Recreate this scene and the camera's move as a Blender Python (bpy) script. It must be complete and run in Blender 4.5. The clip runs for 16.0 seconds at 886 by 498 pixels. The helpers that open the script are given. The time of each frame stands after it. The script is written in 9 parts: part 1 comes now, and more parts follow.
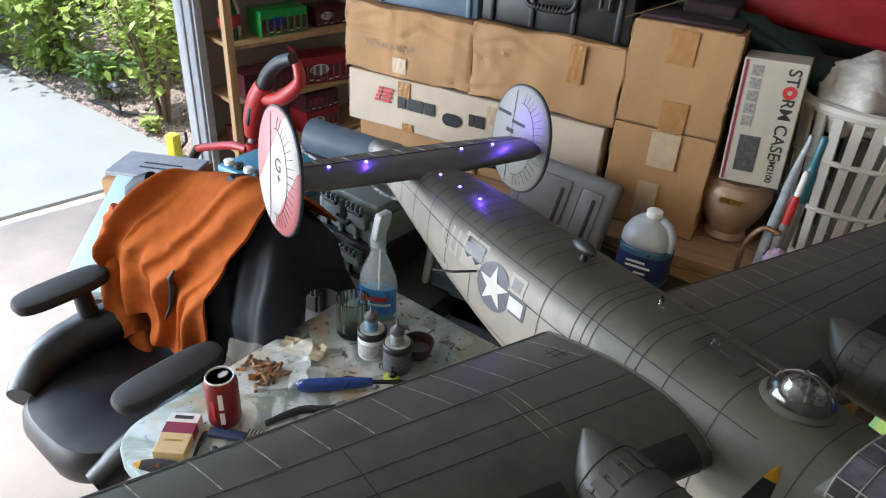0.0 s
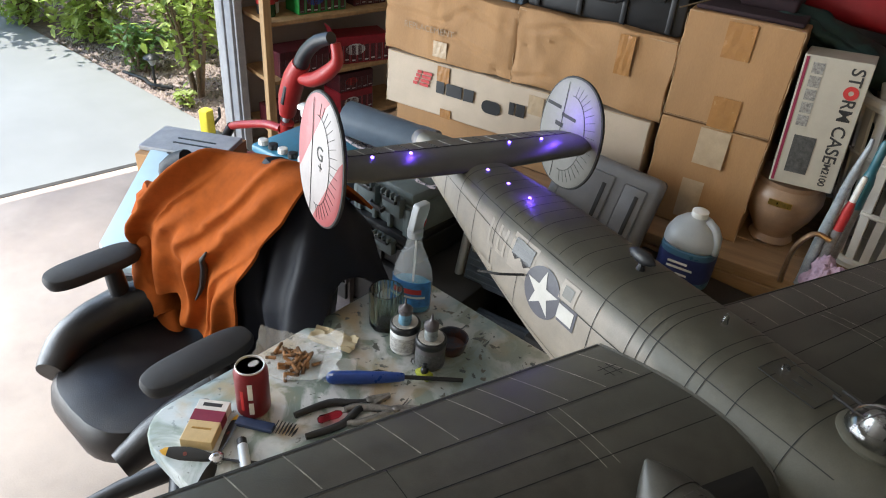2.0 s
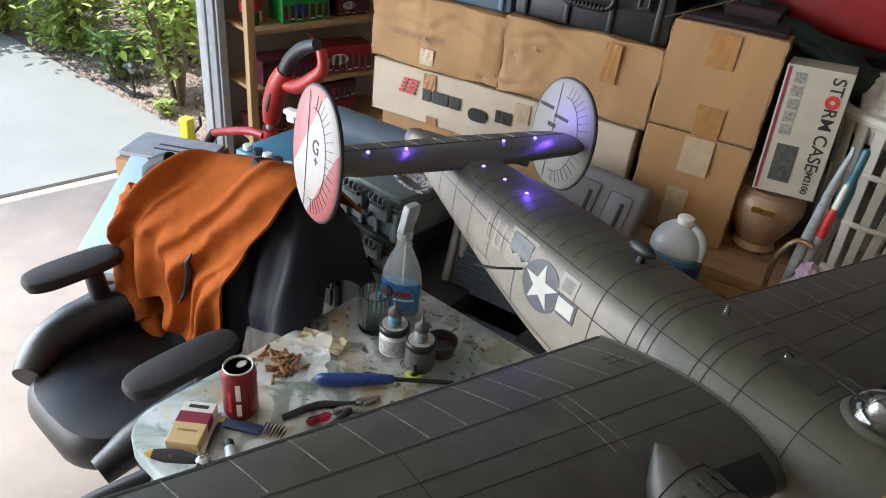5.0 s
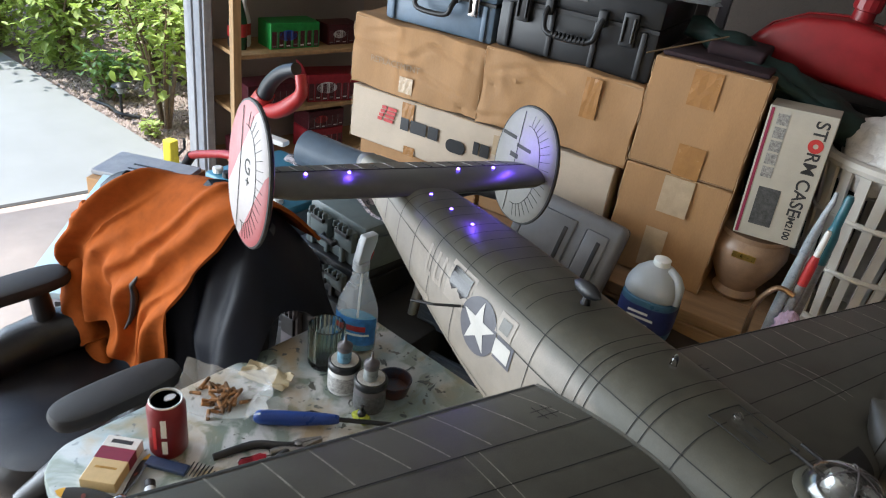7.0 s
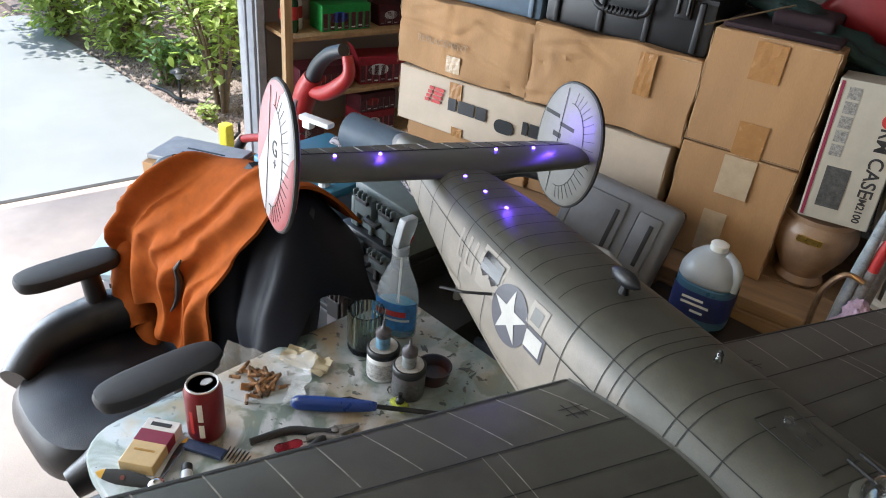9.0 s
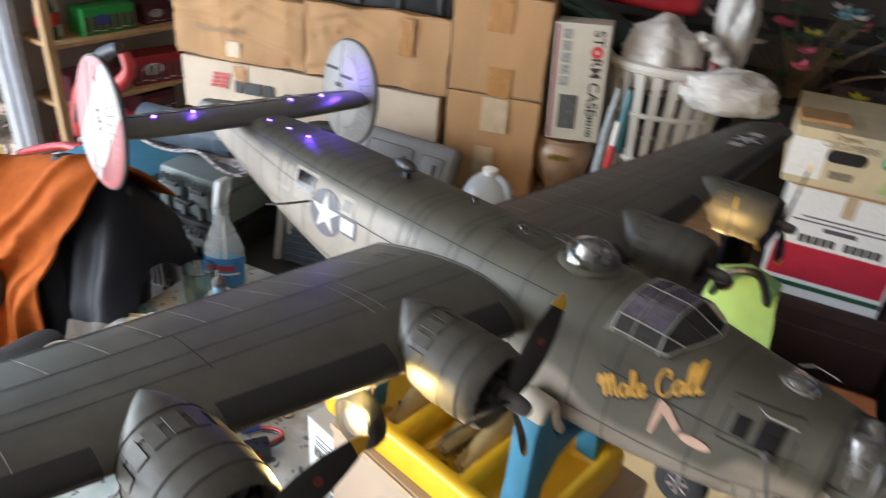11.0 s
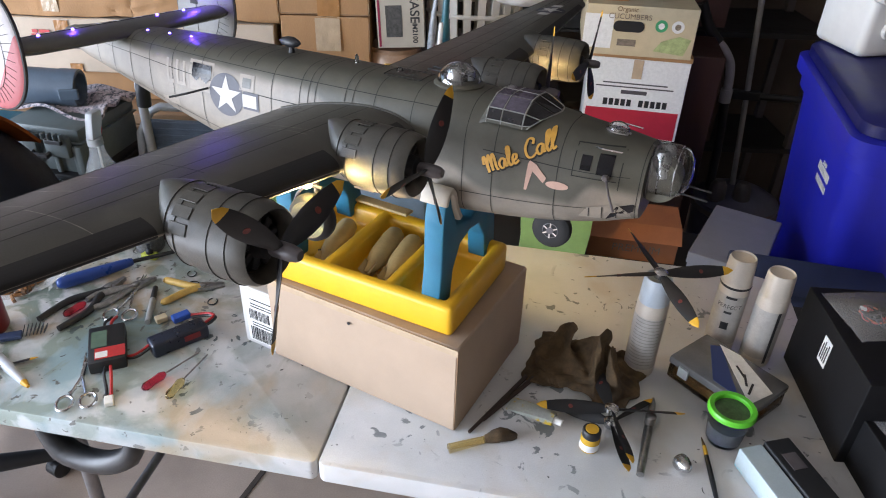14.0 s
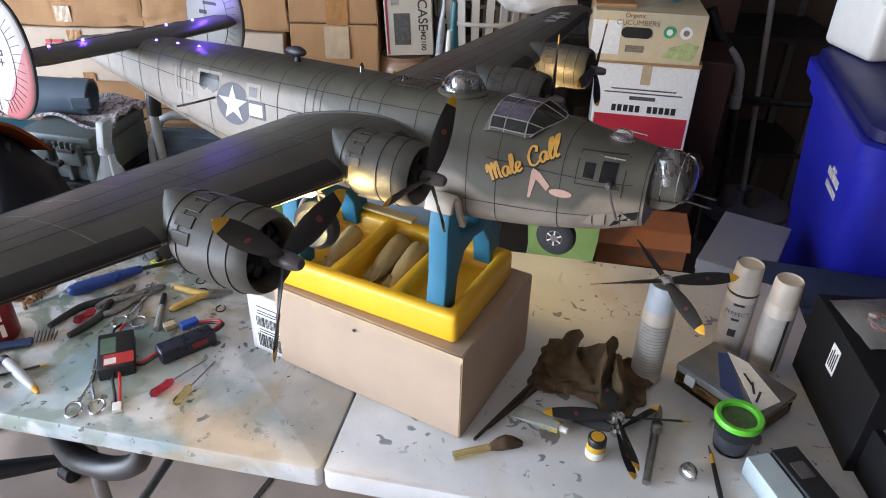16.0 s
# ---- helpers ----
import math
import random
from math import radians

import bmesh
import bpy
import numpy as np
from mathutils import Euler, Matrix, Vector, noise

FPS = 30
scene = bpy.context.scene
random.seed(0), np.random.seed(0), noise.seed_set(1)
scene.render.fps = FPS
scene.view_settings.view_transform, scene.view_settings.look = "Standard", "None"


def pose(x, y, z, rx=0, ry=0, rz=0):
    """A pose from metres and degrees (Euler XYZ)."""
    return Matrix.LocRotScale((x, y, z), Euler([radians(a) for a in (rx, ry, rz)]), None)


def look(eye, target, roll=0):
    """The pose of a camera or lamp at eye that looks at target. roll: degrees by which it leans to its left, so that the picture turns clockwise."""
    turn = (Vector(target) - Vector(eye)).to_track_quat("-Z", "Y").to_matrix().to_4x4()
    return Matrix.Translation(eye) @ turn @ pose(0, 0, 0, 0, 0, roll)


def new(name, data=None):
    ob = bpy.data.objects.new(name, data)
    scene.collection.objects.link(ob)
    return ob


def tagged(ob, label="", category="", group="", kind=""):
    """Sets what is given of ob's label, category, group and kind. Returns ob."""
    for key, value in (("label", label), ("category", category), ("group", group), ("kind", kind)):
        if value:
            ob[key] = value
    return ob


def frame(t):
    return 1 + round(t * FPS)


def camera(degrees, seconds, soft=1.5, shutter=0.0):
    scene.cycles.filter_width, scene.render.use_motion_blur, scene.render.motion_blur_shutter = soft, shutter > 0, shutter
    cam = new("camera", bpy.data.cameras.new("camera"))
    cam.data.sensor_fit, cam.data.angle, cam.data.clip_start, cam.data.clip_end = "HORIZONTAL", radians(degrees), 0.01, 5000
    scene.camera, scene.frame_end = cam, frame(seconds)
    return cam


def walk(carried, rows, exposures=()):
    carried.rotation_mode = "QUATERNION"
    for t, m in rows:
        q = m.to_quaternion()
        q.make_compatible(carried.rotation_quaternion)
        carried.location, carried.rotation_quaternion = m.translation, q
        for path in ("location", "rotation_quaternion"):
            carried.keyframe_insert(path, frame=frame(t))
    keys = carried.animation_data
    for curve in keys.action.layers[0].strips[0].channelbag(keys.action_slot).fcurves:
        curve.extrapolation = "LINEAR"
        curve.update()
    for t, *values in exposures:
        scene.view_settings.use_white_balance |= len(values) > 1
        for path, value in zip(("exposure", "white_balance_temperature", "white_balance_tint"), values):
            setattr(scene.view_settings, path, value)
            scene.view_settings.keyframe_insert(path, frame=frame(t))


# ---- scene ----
cam = camera(64.0, 16.0, 1.0, 0.5)
PATH = [
    (0, (0.188, -0.342, 1.731), (-0.843, 1.008, 0.676), 3.5),
    (0.5, (0.165, -0.343, 1.729), (-0.877, 0.979, 0.649), 5.0),
    (1, (0.15, -0.33, 1.728), (-0.899, 0.984, 0.645), 5.1),
    (1.5, (0.142, -0.329, 1.723), (-0.913, 0.983, 0.643), 5.8),
    (2, (0.133, -0.322, 1.724), (-0.93, 0.966, 0.623), 4.8),
    (2.5, (0.121, -0.325, 1.717), (-0.931, 0.955, 0.597), 4.3),
    (3, (0.121, -0.329, 1.718), (-0.931, 0.954, 0.601), 4.4),
    (3.5, (0.123, -0.334, 1.719), (-0.941, 0.953, 0.618), 4.1),
    (4, (0.115, -0.35, 1.71), (-0.91, 0.994, 0.64), 6.1),
    (4.2, (0.108, -0.353, 1.703), (-0.892, 1.022, 0.65), 6.5),
    (6.5, (0.156, -0.283, 1.683), (-0.971, 0.992, 0.631), 5.8),
    (7, (0.139, -0.245, 1.66), (-0.928, 1.14, 0.687), 8.4),
    (7.5, (0.131, -0.208, 1.648), (-0.94, 1.183, 0.691), 8.4),
    (8, (0.123, -0.19, 1.648), (-1.006, 1.117, 0.638), 5.4),
    (8.2, (0.118, -0.19, 1.645), (-1.032, 1.086, 0.621), 4.8),
    (10.3, (0.221, -0.262, 1.652), (-0.877, 1.04, 0.602), 9.5),
    (10.5, (0.236, -0.294, 1.656), (-0.767, 1.086, 0.612), 9.4),
    (11, (0.292, -0.403, 1.662), (-0.437, 1.162, 0.653), 4.7),
    (11.5, (0.343, -0.44, 1.627), (-0.147, 1.198, 0.589), 5.4),
    (12, (0.332, -0.472, 1.61), (-0.121, 1.137, 0.512), 7.0),
    (12.5, (0.293, -0.587, 1.617), (-0.076, 1.04, 0.515), 4.8),
    (13, (0.291, -0.67, 1.627), (-0.054, 0.979, 0.548), 3.8),
    (13.5, (0.298, -0.696, 1.62), (-0.018, 0.958, 0.542), 2.8),
    (14, (0.301, -0.694, 1.615), (0.027, 0.964, 0.531), 2.1),
    (14.5, (0.305, -0.694, 1.617), (0.041, 0.969, 0.536), 2.0),
    (15, (0.307, -0.694, 1.617), (0.043, 0.968, 0.535), 2.1),
    (15.5, (0.31, -0.695, 1.618), (0.015, 0.96, 0.535), 1.7),
    (16, (0.312, -0.693, 1.619), (0.003, 0.967, 0.548), 1.4),
]
walk(cam, [(t, look(eye, target, roll)) for t, eye, target, roll in PATH], [(0.0, 2.06, 5950, 7), (1.0, 1.97, 6200, 7), (3.5, 1.90, 6250, 7), (7.0, 1.97, 6050, 7), (8.0, 2.07, 6050, 7), (10.5, 1.99, 6020, 9), (11.0, 2.28, 6200, 9), (11.5, 2.50, 6300, 10), (12.2, 2.50, 6100, 12), (13.5, 2.23, 5870, 13), (16.0, 2.20, 5800, 13)])

# ---- world, sun, exposure ----
world = bpy.data.worlds.new("sky")
scene.world = world
world.use_nodes = True
wn = world.node_tree.nodes
sky = wn.new("ShaderNodeTexSky")
sky.sky_type = "NISHITA"
sky.sun_disc = False
sky.sun_elevation = radians(71)
sky.sun_rotation = radians(-159)
world.node_tree.links.new(sky.outputs[0], wn["Background"].inputs[0])
wn["Background"].inputs[1].default_value = 0.15
sun = new("sun", bpy.data.lights.new("sun", "SUN"))
sun.data.energy, sun.data.angle, sun.data.color = 2.3, radians(0.5), (1.0, 0.95, 0.88)
sun.matrix_world = look((-0.5, -1.3, 4.0), (0, 0, 0))
opening = new("door_daylight", bpy.data.lights.new("door_daylight", "AREA"))
opening.data.shape, opening.data.size, opening.data.size_y = "RECTANGLE", 3.8, 2.0
opening.data.energy, opening.data.color = 66, (0.95, 0.975, 1.0)
opening.matrix_world = look((-2.95, -1.75, 1.15), (0.0, -1.2, 1.0))

# ---- helpers for meshes ----
def part(name, bm, material, parent=None, label="", smooth=False, at=None):
    """Links a bmesh as one mesh object, under a thing or a part."""
    me = bpy.data.meshes.new(name)
    bm.to_mesh(me)
    bm.free()
    if smooth:
        for p in me.polygons:
            p.use_smooth = True
        me.set_sharp_from_angle(angle=radians(42))
    for mt in (material if isinstance(material, (list, tuple)) else (material,)):
        me.materials.append(mt)
    ob = new(name, me)
    if parent is not None:
        ob.parent = parent
    if at is not None:
        ob.matrix_basis = at
    if label:
        ob["label"] = label
    return ob


def thing(name, label, category, at=None, group="", kind=""):
    ob = new(name)
    ob.empty_display_size = 0.05
    if at is not None:
        ob.matrix_basis = at
    return tagged(ob, label, category, group, kind)


def add(bm, other, m=None, mat=None):
    """Copies another bmesh into bm."""
    if m is not None:
        bmesh.ops.transform(other, matrix=m, verts=other.verts)
    vs = [bm.verts.new(v.co) for v in other.verts]
    other.verts.index_update()
    for f in other.faces:
        try:
            g = bm.faces.new([vs[v.index] for v in f.verts])
            g.material_index = f.material_index if mat is None else mat
        except ValueError:
            pass
    other.free()
    return bm


def box(sx, sy, sz, c=(0, 0, 0), bevel=0.0, seg=2):
    """A box with its base centre at c."""
    bm = bmesh.new()
    bmesh.ops.create_cube(bm, size=1, matrix=Matrix.Translation((c[0], c[1], c[2] + sz / 2)) @ Matrix.Diagonal((sx, sy, sz, 1)))
    if bevel:
        bmesh.ops.bevel(bm, geom=bm.edges[:], offset=bevel, segments=seg, profile=0.5, affect="EDGES")
    return bm


def loft(rings, cap0=True, cap1=True, closed=True):
    bm = bmesh.new()
    rs = [[bm.verts.new(p) for p in r] for r in rings]
    n = len(rs[0])
    for a, b in zip(rs, rs[1:]):
        for i in range(n if closed else n - 1):
            j = (i + 1) % n
            bm.faces.new((a[i], a[j], b[j], b[i]))
    if cap0:
        bm.faces.new(rs[0][::-1])
    if cap1:
        bm.faces.new(rs[-1])
    bmesh.ops.recalc_face_normals(bm, faces=bm.faces[:])
    return bm


def lathe(profile, n=24, cap0=True, cap1=True):
    """Profile of (radius, z) turned about z."""
    rings = [[(max(r, 0.0004) * math.cos(2 * math.pi * i / n), max(r, 0.0004) * math.sin(2 * math.pi * i / n), z) for i in range(n)] for r, z in profile]
    return loft(rings, cap0, cap1)


def tube(points, radius, n=8, cap=True, spline=0):
    """A round bar along points; radius is one number or one for each point."""
    pts = [Vector(p) for p in points]
    if spline:
        out = []
        rad = []
        rr = radius if isinstance(radius, (list, tuple)) else [radius] * len(pts)
        for i in range(len(pts) - 1):
            p0, p1, p2, p3 = pts[max(i - 1, 0)], pts[i], pts[i + 1], pts[min(i + 2, len(pts) - 1)]
            for k in range(spline):
                s = k / spline
                out.append(0.5 * ((2 * p1) + (p2 - p0) * s + (2 * p0 - 5 * p1 + 4 * p2 - p3) * s * s + (3 * p1 - p0 - 3 * p2 + p3) * s ** 3))
                rad.append(rr[i] * (1 - s) + rr[i + 1] * s)
        out.append(pts[-1])
        rad.append(rr[-1])
        pts, radius = out, rad
    rr = radius if isinstance(radius, (list, tuple)) else [radius] * len(pts)
    rings = []
    up = Vector((0, 0, 1))
    for i, p in enumerate(pts):
        d = (pts[min(i + 1, len(pts) - 1)] - pts[max(i - 1, 0)])
        d = d.normalized() if d.length > 1e-9 else Vector((0, 0, 1))
        if abs(d.dot(up)) > 0.98:
            up = Vector((1, 0, 0)) if abs(d.x) < 0.9 else Vector((0, 1, 0))
        a = d.cross(up).normalized()
        b = a.cross(d)
        up = b
        rings.append([p + rr[i] * (math.cos(2 * math.pi * k / n) * a + math.sin(2 * math.pi * k / n) * b) for k in range(n)])
    return loft(rings, cap, cap)


def slab(outline, z0, z1, bevel=0.0):
    """An outline in x, y drawn up from z0 to z1."""
    bm = loft([[(x, y, z0) for x, y in outline], [(x, y, z1) for x, y in outline]])
    if bevel:
        bmesh.ops.bevel(bm, geom=[e for e in bm.edges if abs(e.verts[0].co.z - e.verts[1].co.z) < 1e-6], offset=bevel, segments=2, profile=0.5, affect="EDGES")
    return bm


def rounded(x0, y0, x1, y1, r, n=5):
    out = []
    for cx, cy, a in ((x1 - r, y1 - r, 0), (x0 + r, y1 - r, 90), (x0 + r, y0 + r, 180), (x1 - r, y0 + r, 270)):
        out += [(cx + r * math.cos(radians(a + 90 * k / n)), cy + r * math.sin(radians(a + 90 * k / n))) for k in range(n + 1)]
    return out


def crumple(bm, amount, size, seed=0.0, axis=None):
    for v in bm.verts:
        d = noise.noise_vector(v.co / size + Vector((seed, seed * 1.7, seed * 0.3)))
        v.co += amount * (d if axis is None else d * Vector(axis))
    return bm


def words(text, size, depth=0.0004, align="CENTER", bold=0.0):
    """Letters of the built-in font as a bmesh in the xy plane."""
    cu = bpy.data.curves.new("letters", "FONT")
    cu.body, cu.size, cu.extrude, cu.align_x, cu.align_y = text, size, depth, align, "CENTER"
    cu.offset = bold
    ob = bpy.data.objects.new("letters", cu)
    scene.collection.objects.link(ob)
    me = bpy.data.meshes.new_from_object(ob.evaluated_get(bpy.context.evaluated_depsgraph_get()))
    bm = bmesh.new()
    bm.from_mesh(me)
    bpy.data.objects.remove(ob)
    bpy.data.meshes.remove(me)
    return bm


def grid(nx, ny, f):
    """A sheet of nx by ny cells; f(u, v) gives its points."""
    bm = bmesh.new()
    vs = [[bm.verts.new(f(i / nx, j / ny)) for i in range(nx + 1)] for j in range(ny + 1)]
    for j in range(ny):
        for i in range(nx):
            bm.faces.new((vs[j][i], vs[j][i + 1], vs[j + 1][i + 1], vs[j + 1][i]))
    return bm


def thicken(bm, t):
    bmesh.ops.recalc_face_normals(bm, faces=bm.faces[:])
    bmesh.ops.solidify(bm, geom=bm.faces[:], thickness=t)
    return bm


# ---- materials ----
def surf(name, base, rough=0.6, metal=0.0, var=0.25, size=0.05, bump=0.15, grain=0.003, second=None, cover=0.5, edge=0.1, spec=0.5, rvar=0.1, piece=0.0, aniso=None, sheen=0.0, coat=0.0):
    """A surface with mottling at two sizes, fine relief and, with second, blotches of another colour."""
    m = bpy.data.materials.new(name)
    m.use_nodes = True
    nt = m.node_tree
    n, ln = nt.nodes, nt.links
    b = n["Principled BSDF"]
    tc = n.new("ShaderNodeTexCoord")
    vec = tc.outputs["Object"]
    if aniso:
        mp = n.new("ShaderNodeMapping")
        mp.inputs["Scale"].default_value = aniso
        ln.new(vec, mp.inputs[0])
        vec = mp.outputs[0]

    def ns(scale, detail=4, rough_=0.6):
        t = n.new("ShaderNodeTexNoise")
        t.inputs["Scale"].default_value = scale
        t.inputs["Detail"].default_value = detail
        t.inputs["Roughness"].default_value = rough_
        ln.new(vec, t.inputs["Vector"])
        return t.outputs["Fac"]

    big, fine = ns(1 / size), ns(1 / grain, 3)
    mr = n.new("ShaderNodeMapRange")
    mr.inputs[1].default_value, mr.inputs[2].default_value = 0.3, 0.7
    mr.inputs[3].default_value, mr.inputs[4].default_value = 1 - var, 1 + var * 0.6
    ln.new(big, mr.inputs[0])
    mr2 = n.new("ShaderNodeMapRange")
    mr2.inputs[1].default_value, mr2.inputs[2].default_value = 0.3, 0.7
    mr2.inputs[3].default_value, mr2.inputs[4].default_value = 1 - var * 0.4, 1 + var * 0.3
    ln.new(fine, mr2.inputs[0])
    mul = n.new("ShaderNodeMath")
    mul.operation = "MULTIPLY"
    ln.new(mr.outputs[0], mul.inputs[0])
    ln.new(mr2.outputs[0], mul.inputs[1])
    val = mul.outputs[0]
    if piece:
        oi = n.new("ShaderNodeObjectInfo")
        pr = n.new("ShaderNodeMapRange")
        pr.inputs[3].default_value, pr.inputs[4].default_value = 1 - piece, 1 + piece
        ln.new(oi.outputs["Random"], pr.inputs[0])
        m3 = n.new("ShaderNodeMath")
        m3.operation = "MULTIPLY"
        ln.new(val, m3.inputs[0])
        ln.new(pr.outputs[0], m3.inputs[1])
        val = m3.outputs[0]
    hold = n.new("ShaderNodeRGB")
    hold.outputs[0].default_value = (*base, 1)
    col = hold.outputs[0]
    if second:
        st = ns(1 / (size * 1.7), 6, 0.65)
        sr = n.new("ShaderNodeMapRange")
        sr.inputs[1].default_value, sr.inputs[2].default_value = 1 - cover - edge / 2, 1 - cover + edge / 2
        ln.new(st, sr.inputs[0])
        mx = n.new("ShaderNodeMix")
        mx.data_type = "RGBA"
        mx.inputs[7].default_value = (*second, 1)
        ln.new(sr.outputs[0], mx.inputs[0])
        ln.new(col, mx.inputs[6])
        col = mx.outputs[2]
    sc = n.new("ShaderNodeVectorMath")
    sc.operation = "SCALE"
    ln.new(col, sc.inputs[0])
    ln.new(val, sc.inputs["Scale"])
    ln.new(sc.outputs[0], b.inputs["Base Color"])
    rr = n.new("ShaderNodeMapRange")
    rr.inputs[3].default_value, rr.inputs[4].default_value = max(rough - rvar, 0.02), min(rough + rvar, 1)
    ln.new(big, rr.inputs[0])
    ln.new(rr.outputs[0], b.inputs["Roughness"])
    b.inputs["Metallic"].default_value = metal
    b.inputs["Specular IOR Level"].default_value = spec
    b.inputs["Sheen Weight"].default_value = sheen
    b.inputs["Coat Weight"].default_value = coat
    if bump:
        bp = n.new("ShaderNodeBump")
        bp.inputs["Strength"].default_value = bump
        bp.inputs["Distance"].default_value = grain
        ln.new(fine, bp.inputs["Height"])
        ln.new(bp.outputs[0], b.inputs["Normal"])
    return m


def glass(name, tint=(1, 1, 1), rough=0.02, ior=1.45):
    m = bpy.data.materials.new(name)
    m.use_nodes = True
    b = m.node_tree.nodes["Principled BSDF"]
    b.inputs["Base Color"].default_value = (*tint, 1)
    b.inputs["Transmission Weight"].default_value = 1
    b.inputs["Roughness"].default_value = rough
    b.inputs["IOR"].default_value = ior
    return m


def film(name, tint, rough, alpha):
    """Thin clear plastic that shows what lies behind it."""
    m = glass(name, tint, rough, 1.45)
    b = m.node_tree.nodes["Principled BSDF"]
    b.inputs["Transmission Weight"].default_value = 0.0
    b.inputs["Alpha"].default_value = alpha
    return m


def glow(name, colour, strength):
    m = bpy.data.materials.new(name)
    m.use_nodes = True
    b = m.node_tree.nodes["Principled BSDF"]
    b.inputs["Base Color"].default_value = (*colour, 1)
    b.inputs["Emission Color"].default_value = (*colour, 1)
    b.inputs["Emission Strength"].default_value = strength
    return m


CARD = surf("cardboard", (0.365, 0.205, 0.09), 0.8, var=0.16, size=0.12, bump=0.25, grain=0.0025, piece=0.08, aniso=(1, 1, 0.25))
CARD_PALE = surf("pale_cardboard", (0.47, 0.385, 0.295), 0.8, var=0.12, size=0.12, bump=0.2, grain=0.0025, piece=0.06)
CONC = surf("garage_concrete", (0.45, 0.355, 0.285), 0.65, var=0.2, size=0.4, bump=0.2, grain=0.004, second=(0.54, 0.44, 0.36), cover=0.45, edge=0.3)
DRIVE = surf("driveway_concrete", (0.215, 0.22, 0.215), 0.8, var=0.1, size=0.5, bump=0.3, grain=0.004)
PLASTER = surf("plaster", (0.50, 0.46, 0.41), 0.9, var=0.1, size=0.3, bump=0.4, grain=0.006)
# very dark base: the dimness of the far garage is put into the wall colour
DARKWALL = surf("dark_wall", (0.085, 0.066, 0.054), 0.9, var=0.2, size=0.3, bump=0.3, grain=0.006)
WOOD = surf("pine", (0.45, 0.28, 0.13), 0.6, var=0.25, size=0.03, bump=0.2, grain=0.002, aniso=(1, 1, 0.08))
PLANK = surf("bench_wood", (0.35, 0.22, 0.12), 0.65, var=0.25, size=0.03, bump=0.2, grain=0.002, aniso=(0.08, 1, 1))
OLIVE = surf("olive_drab_foam", (0.080, 0.078, 0.064), 0.42, var=0.22, size=0.05, bump=0.16, grain=0.0012, second=(0.052, 0.049, 0.041), cover=0.42, edge=0.45)
BLACK = surf("black_plastic", (0.011, 0.012, 0.014), 0.45, var=0.2, size=0.05, bump=0.1, grain=0.001)
LEATHER = surf("black_leather", (0.006, 0.006, 0.008), 0.32, var=0.3, size=0.05, bump=0.35, grain=0.0022, second=(0.028, 0.022, 0.018), cover=0.34, edge=0.25)
YELLOW = surf("yellow_plastic", (0.82, 0.46, 0.015), 0.35, var=0.08, size=0.06, bump=0.08, grain=0.001)
TEAL = surf("teal_foam", (0.022, 0.15, 0.25), 0.6, var=0.15, size=0.04, bump=0.2, grain=0.0015)
ORANGE = surf("orange_cloth", (0.33, 0.080, 0.014), 0.95, var=0.2, size=0.03, bump=0.4, grain=0.0009, spec=0.1)
BLUEBIN = surf("blue_bin_plastic", (0.022, 0.026, 0.52), 0.42, var=0.1, size=0.1, bump=0.08, grain=0.002)
WHITE = surf("white_plastic", (0.75, 0.75, 0.73), 0.4, var=0.05, size=0.05, bump=0.05, grain=0.001)
RED = surf("red_plastic", (0.5, 0.015, 0.015), 0.35, var=0.12, size=0.05, bump=0.06, grain=0.001)

# ---- setting ----
WALL = pose(-0.611, 1.477, 0, 0, 0, 10)          # the front of the stacked boxes: x along it, y behind it
GAR = pose(-3.0, 1.72, 0, 0, 0, -8)              # the door jamb: x into the garage, y along the front wall


def structure(name, bm, m, label, at=None, smooth=False):
    return tagged(part(name, bm, m, None, label, smooth, at), category=name.split("_")[0], kind="structure")


GRAVELBED = surf("garden_soil", (0.16, 0.12, 0.10), 0.95, var=0.4, size=0.06, bump=0.6, grain=0.02)
JAMB = surf("grey_door_track", (0.30, 0.30, 0.31), 0.5, var=0.2, size=0.05, bump=0.15, grain=0.003)
STUCCO = surf("beige_stucco", (0.55, 0.46, 0.36), 0.95, var=0.12, size=0.2, bump=0.6, grain=0.008)
HOUSE = surf("garden_wall", (0.58, 0.48, 0.36), 0.9, var=0.1, size=0.3, bump=0.5, grain=0.01)
structure("floor", box(6.6, 7.6, 0.1, (3.28, -1.6, -0.1)), CONC, "smooth pinkish concrete garage floor with worn patches", GAR)
structure("ground", box(900, 900, 0.1, (0, 0, -0.18)), GRAVELBED, "bare ground reaching the horizon")
drive = structure("driveway", slab([(-3.035, 1.66), (-6.4, 1.60), (-6.4, -3.0), (-3.66, -3.0)], -0.1, -0.012, 0.006), DRIVE, "pale grey concrete driveway in bright daylight")
for pts in ([(-3.672, -3.012), (-6.4, -3.012), (-6.4, -8.0), (-4.35, -8.0)], [(-6.412, 1.2), (-14.0, 1.2), (-14.0, -8.0), (-6.412, -8.0)]):
    part("slab", slab(pts, -0.1, -0.012, 0.006), DRIVE, drive)
structure("door_threshold", slab([(-3.035, 1.655), (-3.66, -3.0), (-3.63, -3.0), (-3.005, 1.655)], -0.05, 0.003), surf("dark_rubber_seal", (0.05, 0.045, 0.04), 0.9, var=0.3, size=0.05, bump=0.3), "worn dark threshold strip under the garage door")
structure("floor_joint", slab([(-1.005, -2.452), (-0.990, -2.455), (0.165, 3.2), (0.150, 3.203)], 0.0, 0.003), surf("dark_joint_filler", (0.07, 0.055, 0.045), 0.9, var=0.3, size=0.05, bump=0.3), "dark filled joint across the garage floor")
